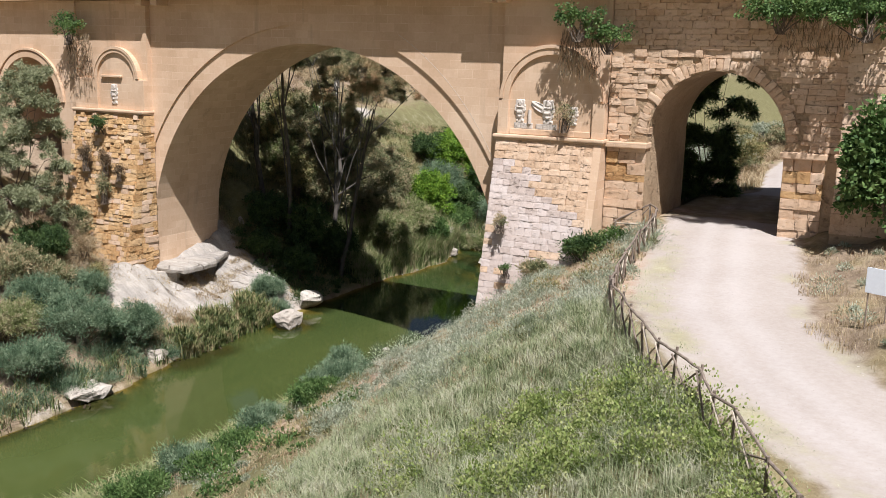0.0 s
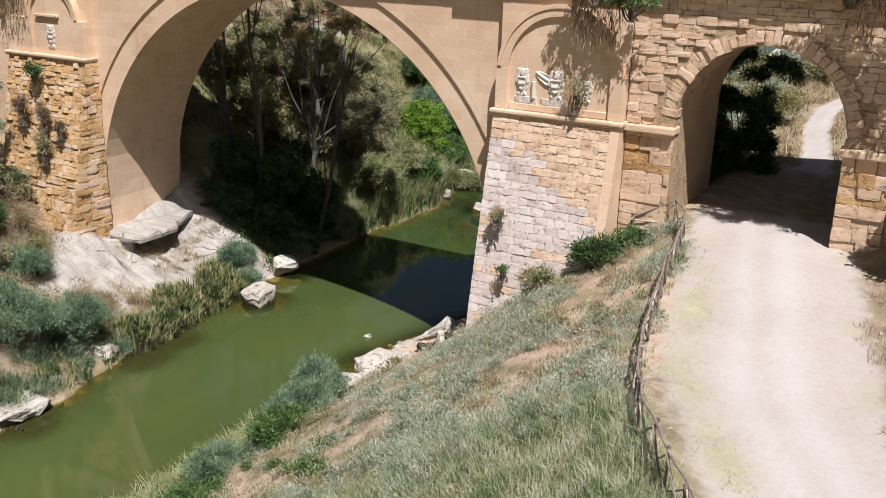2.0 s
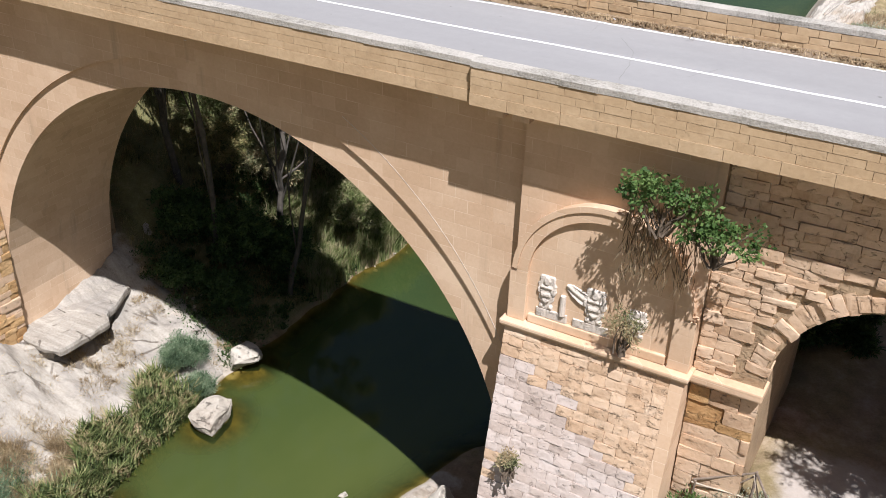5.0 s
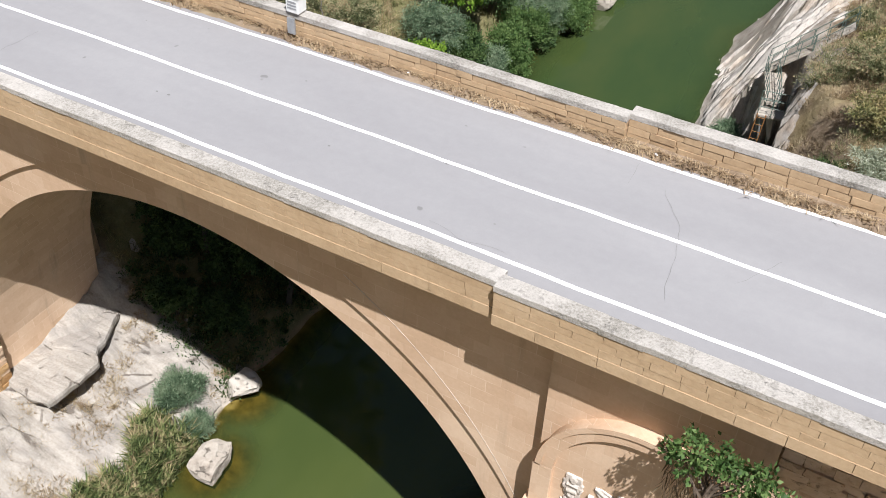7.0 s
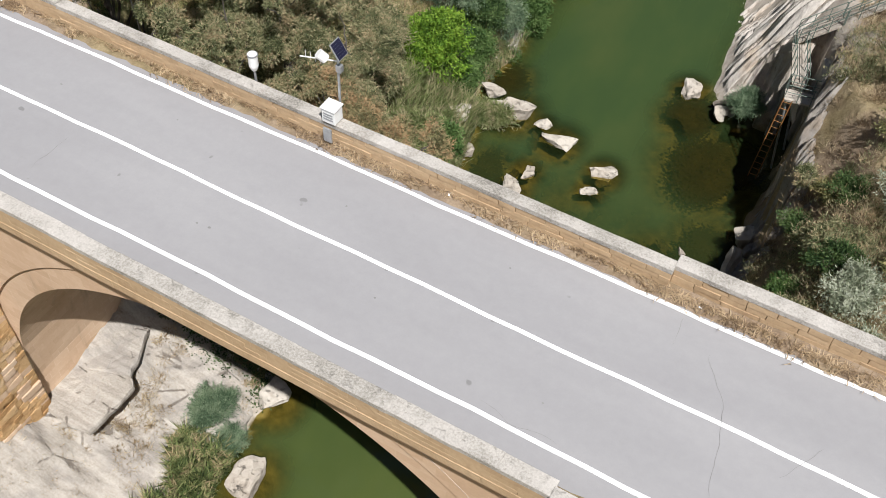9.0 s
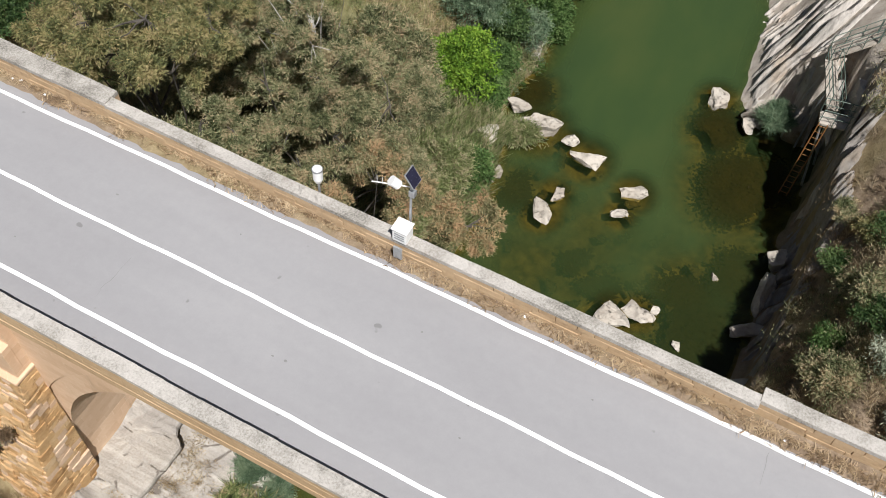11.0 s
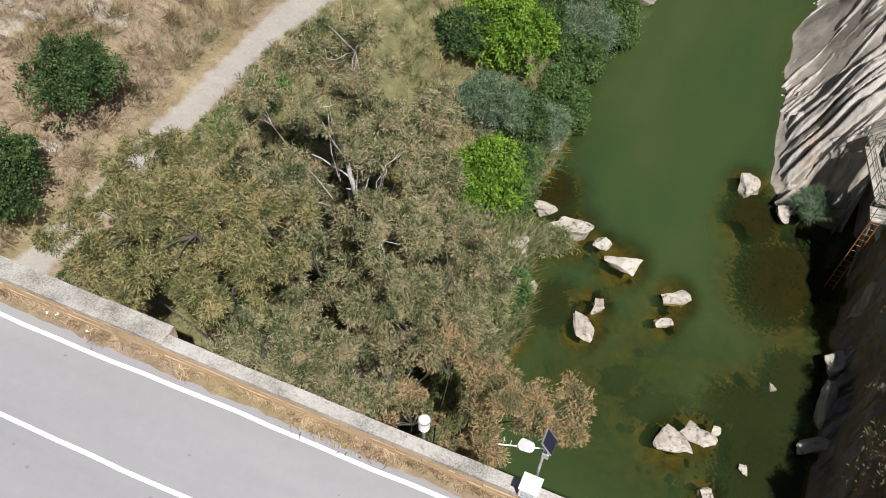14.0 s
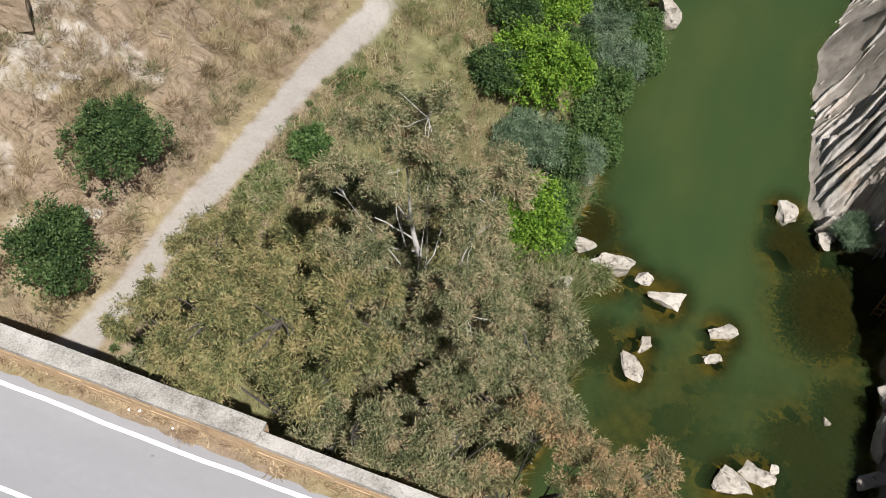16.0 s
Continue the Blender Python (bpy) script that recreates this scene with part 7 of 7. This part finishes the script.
part("conduit_plate", bm, M_STEEL, st, "grey metal plate on the parapet")
ga = thing("rain_gauge", "white rain gauge on a short post behind the parapet", "rain gauge", "", "", pose(-35.05, 49.92, 19.9))
bm = bmesh.new()
rod(bm, (0, 0, -0.6), (0, 0, 0.55), 0.04, 0.04, 10)
part("post", bm, M_STEEL, ga)
bm = bmesh.new()
rod(bm, (0, 0, 0.5), (0, 0, 0.66), 0.09, 0.15, 18)
rod(bm, (0, 0, 0.66), (0, 0, 1.06), 0.15, 0.15, 18)
part("cylinder", bm, M_WHITE, ga)
bm = bmesh.new()
rod(bm, (0, 0, 1.061), (0, 0, 1.1), 0.165, 0.165, 18)
rim = part("rim", bm, M_STEEL, ga)
bm = bmesh.new()
rod(bm, (0, 0, 1.1), (0, 0, 1.106), 0.14, 0.14, 18)
part("funnel", bm, M_WHITE, ga)

# ---- steel walkway and ladder down the cliff ----
ww = thing("walkway", "narrow concrete and steel walkway with green railings on the cliff", "walkway")
run = [(-18.4, 81.4, 8.9), (-20.2, 81.0, 7.2), (-22.1, 80.3, 5.7)]
down = [(-21.9, 80.0, 5.6), (-20.9, 76.2, 5.8)]
def deck_piece(a, b, wd, name="tread_slab"):
    a, b = Vector(a), Vector(b)
    d = (b - a)
    s = Vector((-d.y, d.x, 0)).normalized() * wd / 2
    vs = [a - s, a + s, b + s, b - s]
    vs = [v - Vector((0, 0, 0.12)) for v in vs] + vs
    fs = [(3, 2, 1, 0), (4, 5, 6, 7), (0, 1, 5, 4), (1, 2, 6, 5), (2, 3, 7, 6), (3, 0, 4, 7)]
    under(name, mesh_of(name, vs, fs, M_BOULDER), ww)
    for sgn in (-1, 1):
        n = max(2, round(d.length / 0.8))
        for i in range(n + 1):
            p = a.lerp(b, i / n) + s * sgn
            bm = bmesh.new()
            rod(bm, p - Vector((0, 0, 0.1)), p + Vector((0, 0, 0.95)), 0.022, 0.022, 6)
            part("baluster", bm, M_GREEN_RAIL, ww)
        for h in (0.5, 0.95):
            bm = bmesh.new()
            rod(bm, a + s * sgn + Vector((0, 0, h)), b + s * sgn + Vector((0, 0, h)), 0.022, 0.022, 6)
            part("handrail", bm, M_GREEN_RAIL, ww)
for a, b in zip(run, run[1:]):
    deck_piece(a, b, 0.75)
deck_piece(*down, 0.65)
deck_piece((-21.4, 75.4, 5.8), (-19.4, 75.7, 5.8), 0.9, "landing")
for p, q in (((-21.5, 78.6, 5.6), (-21.7, 78.5, -0.2)), ((-21.1, 77.0, 5.7), (-20.4, 77.2, 0.6)), ((-21.2, 75.3, 5.7), (-20.6, 75.4, 0.6))):
    bm = bmesh.new()
    rod(bm, p, q, 0.06, 0.06, 8)
    part("prop", bm, M_STEEL, ww)
lad = thing("ladder", "orange steel ladder hanging down the cliff", "ladder")
la, lb = Vector((-21.1, 74.9, 5.9)), Vector((-21.35, 74.5, 0.3))
for o in (-0.22, 0.22):
    bm = bmesh.new()
    rod(bm, la + Vector((o, 0, 0)), lb + Vector((o, 0, 0)), 0.03, 0.03, 6)
    part("stile", bm, M_RUST, lad)
for i in range(13):
    c = la.lerp(lb, (i + 0.5) / 13)
    bm = bmesh.new()
    rod(bm, c - Vector((0.22, 0, 0)), c + Vector((0.22, 0, 0)), 0.02, 0.02, 6)
    part("rung", bm, M_RUST, lad)

# ---- litter and drain covers along the road ----
rgl = random.Random(9)
for k, (x, y) in enumerate(((-46.6, 49.3), (-46.3, 49.36), (-45.2, 49.25), (-27.9, 49.3), (-20.3, 49.22))):
    bm = bmesh.new()
    bmesh.ops.create_icosphere(bm, subdivisions=2, radius=0.036)
    for v in bm.verts:
        v.co = Vector((v.co.x * 1.3, v.co.y, v.co.z * 0.5)) + Vector(noise.noise_vector(v.co * 14 + Vector((k, 0, 0)))) * 0.035
    ob = part("litter", bm, M_LITTER, None)
    ob.matrix_basis = pose(x, y, DECK + 0.09, 0, 0, rgl.uniform(0, 180))
    tagged(ob, "crumpled pale plastic litter in the roadside straw", "litter", "roadside litter")

# ---- stones of the bridge, one by one ----
def block_unit(seed):
    """A sawn block with crisp, barely worn edges."""
    rg = random.Random(seed)
    vs = []
    for y, k in ((0.5, 0.5), (-0.45, 0.5), (-0.5, 0.485)):
        for sx, sz in ((-1, -1), (1, -1), (1, 1), (-1, 1)):
            vs.append((sx * (k + rg.uniform(-0.004, 0.004)), y + (rg.uniform(-0.03, 0.03) if y < 0 else 0), sz * (k + rg.uniform(-0.006, 0.006))))
    vs.append((0, -0.5, 0))
    fs = [(0, 1, 5, 4), (1, 2, 6, 5), (2, 3, 7, 6), (3, 0, 4, 7), (4, 5, 9, 8), (5, 6, 10, 9), (6, 7, 11, 10), (7, 4, 8, 11), (8, 9, 12), (9, 10, 12), (10, 11, 12), (11, 8, 12)]
    return vs, fs


def stone_unit(seed):
    """A hand-dressed stone, 1 x 1 x 1, its worn and rounded face towards -y."""
    rg = random.Random(seed)
    j = lambda s: rg.uniform(-s, s)
    tx, tz = j(0.06), j(0.06)
    vs = []
    for b_ in range(4):
        for a_ in range(4):
            u, w = (-0.5, -0.3, 0.3, 0.5)[a_], (-0.5, -0.27, 0.27, 0.5)[b_]
            rim = (a_ in (0, 3)) + (b_ in (0, 3))
            y = -0.5 + 0.012 * rim + j(0.022) + tx * u + tz * w
            vs.append((u * (1 - 0.006 * rim) + j(0.018), y, w * (1 - 0.006 * rim) + j(0.028)))
    ring_ = [0, 1, 2, 3, 7, 11, 15, 14, 13, 12, 8, 4]
    fs = [(4 * b_ + a_, 4 * b_ + a_ + 1, 4 * b_ + a_ + 5, 4 * b_ + a_ + 4) for b_ in range(3) for a_ in range(3)]
    back = len(vs)
    vs += [(vs[i][0], 0.5, vs[i][2]) for i in ring_]
    for k in range(12):
        q = (k + 1) % 12
        fs.append((ring_[q], ring_[k], back + k, back + q))
    return vs, fs


UNITS = [stone_unit(100 + k) for k in range(10)]
OCHRE_UNITS = [mesh_of("stone", *u, M_OCHRE) for u in UNITS]
PALE_UNITS = [mesh_of("stone", *u, M_PALE) for u in UNITS]
BLOCKS = [block_unit(300 + k) for k in range(6)]
DEEP_UNITS = [mesh_of("stone", *u, M_DEEP) for u in UNITS]
COPING_UNITS = [mesh_of("coping_stone", *u, M_COPING) for u in BLOCKS]
SMOOTH_UNITS = [mesh_of("stone", [(x * 0.498, y * 0.5, z * 0.497 + 0.004 * k * x * y) for y in (-1, 1) for x, z in ((-1, -1), (1, -1), (1, 1), (-1, 1))], [(0, 1, 2, 3), (7, 6, 5, 4), (1, 0, 4, 5), (2, 1, 5, 6), (3, 2, 6, 7), (0, 3, 7, 4)], M_PARAPET) for k in range(3)]
PARAPET_UNITS = [mesh_of("stone", *u, M_PARAPET) for u in BLOCKS]


def courses(parent, x0, x1, z0, z1, face, depth, units, name="stone", row=(0.3, 0.46), width=(0.45, 1.0), keep=None, seed=0, gap=0.009, rough=0.05, back=False, lean=0.0, wobble=1.0):
    """Stones laid in courses on a front given by face(x, z) -> y; units(x, z, rng) picks the kind."""
    rg = random.Random(seed)
    z = z0
    count = 0
    while z < z1 - 0.12:
        h = min(rg.uniform(*row), z1 - z)
        if z1 - z - h < 0.15:
            h = z1 - z
        x = x0 - rg.uniform(0, 0.4) * width[0]
        while x < x1:
            wd = rg.uniform(*width)
            xa, xb = max(x, x0), min(x + wd, x1)
            if x1 - xb < 0.2:
                xb, wd = x1, 99
            cx, cz = (xa + xb) / 2, z + h / 2
            if xb - xa > 0.12 and (keep is None or keep(xa, xb, z, z + h)):
                out = rg.uniform(-rough, rough)
                y = face(cx, cz)
                ob = new(name, rg.choice(units(cx, cz, rg)))
                ob.parent = parent
                s = 1 if not back else -1
                m = Matrix.Translation((cx, y + s * (depth / 2 - 0.02 + out), cz)) @ pose(0, 0, 0, lean + wobble * rg.uniform(-1.2, 1.2), wobble * rg.uniform(-0.8, 0.8), (180 if back else 0) + wobble * rg.uniform(-1.5, 1.5))
                ob.matrix_basis = m @ Matrix.Diagonal((xb - xa - gap * rg.uniform(0.5, 1.6), depth, h - gap * rg.uniform(0.5, 1.6), 1))
                count += 1
            x += wd
        z += h
    return count


only = lambda u: (lambda x, z, rg: u)


def pier_kind(x, z, rg):
    """Pale replaced stone low on the river side, ochre above and behind."""
    s = (z - 11.5) + 0.6 * (x + 19.8) + rg.uniform(-0.4, 0.4)
    if z < 8.4:
        return PALE_UNITS if rg.random() < 0.9 else OCHRE_UNITS
    return PALE_UNITS if s < 0 else OCHRE_UNITS


courses(base_right, -20.1, -15.2, 1.0, 12.27, lambda x, z: PIER_Y - 0.09 - 0.2 * (12.27 - z), 0.34, pier_kind, row=(0.27, 0.37), width=(0.32, 0.66), seed=3, rough=0.016, lean=-11.3, wobble=0.5, gap=0.003)
courses(base_left, -48.95, -43.25, 2.4, 12.27, lambda x, z: PIER_Y - 0.09 - 0.2 * (12.27 - z), 0.36, only(DEEP_UNITS + OCHRE_UNITS[:2]), row=(0.18, 0.34), width=(0.26, 0.75), seed=4, rough=0.07, wobble=2.0, lean=-11.3)
courses(base_end, -4.95, 1.1, 9.4, 12.27, lambda x, z: PIER_Y - 0.09 - 0.2 * (12.27 - z), 0.3, only(OCHRE_UNITS), seed=5, lean=-11.3, width=(0.5, 0.9))
courses(base_end, -4.95, 1.1, 12.53, 18.2, lambda x, z: PIER_Y - 0.06, 0.3, only(OCHRE_UNITS), seed=6, width=(0.5, 0.9), rough=0.03)


def clear_of(cx, cz, r):
    def keep(xa, xb, za, zb):
        return all(math.hypot(x - cx, max(z - cz, 0)) > r for x in (xa, xb, (xa + xb) / 2) for z in (za, zb)) or zb < cz - 0.05 and (xb < cx - r + 0.35 or xa > cx + r - 0.35)
    return keep


courses(bay_path, -14.8, PX0 - PR0 - 0.02, 8.2, 12.19, lambda x, z: 43.05, 0.34, lambda x, z, rg: DEEP_UNITS if abs(z - 10.9 + 0.3 * (x + 13)) < 0.55 and rg.random() < 0.7 else OCHRE_UNITS, seed=8, row=(0.3, 0.5), width=(0.5, 1.2), rough=0.04, wobble=0.9)
courses(bay_path, PX0 + PR0 + 0.02, -5.5, 8.6, 12.19, lambda x, z: 43.0, 0.4, lambda x, z, rg: DEEP_UNITS if 10.6 < z < 11.9 and rg.random() < 0.6 else OCHRE_UNITS, seed=9, row=(0.24, 0.48), width=(0.45, 1.0), rough=0.07, wobble=1.6)
courses(bay_path, -14.8, -5.0, 12.48, 18.78, lambda x, z: 43.05, 0.34, only(OCHRE_UNITS), seed=10, row=(0.17, 0.34), width=(0.28, 0.85), keep=clear_of(PX0, PZ0, PR0 + 0.5), rough=0.05, wobble=2.0)
# eroded courses round the corner of the far pier, facing the river
rgc = random.Random(44)
zc = 2.6
while zc < 12.12:
    hc = min(rgc.uniform(0.2, 0.42), 12.27 - zc)
    front = PIER_Y - 0.08 - 0.2 * (12.27 - zc - hc / 2)
    yc = front
    while yc < 43.25:
        wc = min(rgc.uniform(0.35, 0.9), 43.33 - yc)
        if 43.33 - yc - wc < 0.25:
            wc = 43.33 - yc
        ob = new("stone", rgc.choice(DEEP_UNITS + OCHRE_UNITS[:5]))
        ob.parent = base_left
        ob.matrix_basis = pose(-43.3 + rgc.uniform(-0.05, 0.05), yc + wc / 2, zc + hc / 2, rgc.uniform(-2, 2), rgc.uniform(-2, 2), 90 + rgc.uniform(-3, 3)) @ Matrix.Diagonal((wc - 0.015, 0.3, hc - 0.015, 1))
        yc += wc
    zc += hc
# wedge stones round the path arch, a double ring on one haunch
RGV = random.Random(61)
for i in range(33):
    a = radians(3 + 174 * (i + 0.5) / 33)
    r = PR0 + 0.27 + RGV.uniform(-0.02, 0.06)
    ob = new("voussoir", RGV.choice(OCHRE_UNITS))
    ob.parent = bay_path
    ln = RGV.uniform(0.42, 0.8)
    m = Matrix.Translation((PX0 + r * math.cos(a), 43.31 + RGV.uniform(-0.06, 0.03), PZ0 + r * math.sin(a))) @ Matrix.Rotation(math.pi / 2 - a, 4, "Y")
    ob.matrix_basis = m @ Matrix.Diagonal((RGV.uniform(0.26, 0.31), 0.5, ln * 0.8, 1))
# parapets: a cornice course, block courses and a lichened coping on each side
for k, (xa, xb, ya, yb) in enumerate(STEPS):
    xa, xb = max(xa, -62), min(xb, 14)
    inner = (49.46, 49.44, 49.62)[k]
    near = part("parapet", (lambda b: (box(b, xa, xb, ya + 0.12, ya + 0.36, 19.25, 19.78), b)[1])(bmesh.new()), M_CORE, bridge, "low block parapet with lichened coping")
    far = part("parapet", (lambda b: (box(b, xa, xb, inner + 0.1, yb - 0.12, 19.25, 19.86), b)[1])(bmesh.new()), M_CORE, bridge, "low block parapet with lichened coping")
    lift = (0.05, 0.0, 0.03)[k]
    courses(near, xa, xb, 18.85, 19.17, lambda x, z: ya - 0.015, 0.3, only(SMOOTH_UNITS), seed=20 + int(xa), row=(0.32, 0.32), width=(0.9, 1.5), rough=0.004, wobble=0.1, gap=0.006)
    courses(near, xa, xb, 19.17, 19.81 + lift, lambda x, z: ya, 0.3, only(SMOOTH_UNITS), seed=21 + int(xa), row=(0.2, 0.23), width=(0.45, 1.0), rough=0.005, wobble=0.15, gap=0.006)
    courses(near, xa, xb, 19.29, 19.81 + lift, lambda x, z: ya + 0.4, 0.16, only(PARAPET_UNITS), seed=60 + int(xa), row=(0.2, 0.27), width=(0.6, 1.2), rough=0.004, wobble=0.12, gap=0.006, back=True)
    courses(far, xa, xb, 19.29, 19.93 + lift, lambda x, z: inner, 0.2, only(PARAPET_UNITS), seed=40 + int(xa), row=(0.18, 0.26), width=(0.5, 1.1), rough=0.014, wobble=0.6, gap=0.012)
    courses(far, xa, xb, 18.85, 19.93 + lift, lambda x, z: yb, 0.24, only(PARAPET_UNITS), seed=70 + int(xa), row=(0.2, 0.27), width=(0.6, 1.2), rough=0.004, wobble=0.12, gap=0.006, back=True)
    rg = random.Random(int(xa))
    for side, y0, y1, low in ((near, ya - 0.04, ya + 0.42, 19.815 + lift), (far, inner - 0.03, yb - 0.02, 19.935 + lift)):
        x = xa
        while x < xb - 0.05:
            ln = min(rg.uniform(0.8, 1.5), xb - x)
            if xb - x - ln < 0.3:
                ln = xb - x
            ob = new("coping_stone", rg.choice(COPING_UNITS))
            ob.parent = side
            m = Matrix.Translation((x + ln / 2, (y0 + y1) / 2 + rg.uniform(-0.012, 0.012), low + 0.08)) @ pose(0, 0, 0, -90 + rg.uniform(-1, 1), rg.uniform(-0.4, 0.4), 0)
            ob.matrix_basis = m @ Matrix.Diagonal((ln + 0.02, 0.16, y1 - y0, 1))
            x += ln

# ---- the bridge lies slightly askew to the valley, and its road falls gently towards the far bank ----
FALL, SKEW = 0.0125, Matrix.Translation((-30, 46, 0)) @ Matrix.Rotation(-0.024, 4, "Z") @ Matrix.Translation((30, -46, 0))


def settle(ob):
    """Lowers what lies towards the far bank, upright things staying upright."""
    if ob.data and ob.matrix_basis == Matrix.Identity(4):
        co = np.empty(3 * len(ob.data.vertices), np.float32)
        ob.data.vertices.foreach_get("co", co)
        co[2::3] += FALL * (co[0::3] + 30)
        ob.data.vertices.foreach_set("co", co)
        ob.data.update()
    elif ob.matrix_basis != Matrix.Identity(4):
        m = ob.matrix_basis
        tilt = Matrix.Rotation(-FALL, 4, "Y") if ob.data else Matrix.Identity(4)
        at = m.translation
        ob.matrix_basis = Matrix.Translation((0, 0, FALL * (at.x + 30))) @ Matrix.Translation(at) @ tilt @ Matrix.Translation(-at) @ m
        return
    for child in ob.children:
        settle(child)


for ob in [o for o in scene.objects if o.parent is None]:
    kind = ob.name.split(".")[0]
    if kind in ("bridge", "road", "verge", "verge_straw", "weather_station", "rain_gauge", "litter") or ob in masonry_plants:
        settle(ob)
        ob.matrix_basis = SKEW @ (Matrix.Translation((0, 0.25, 0)) if ob in masonry_plants else Matrix.Identity(4)) @ ob.matrix_basis
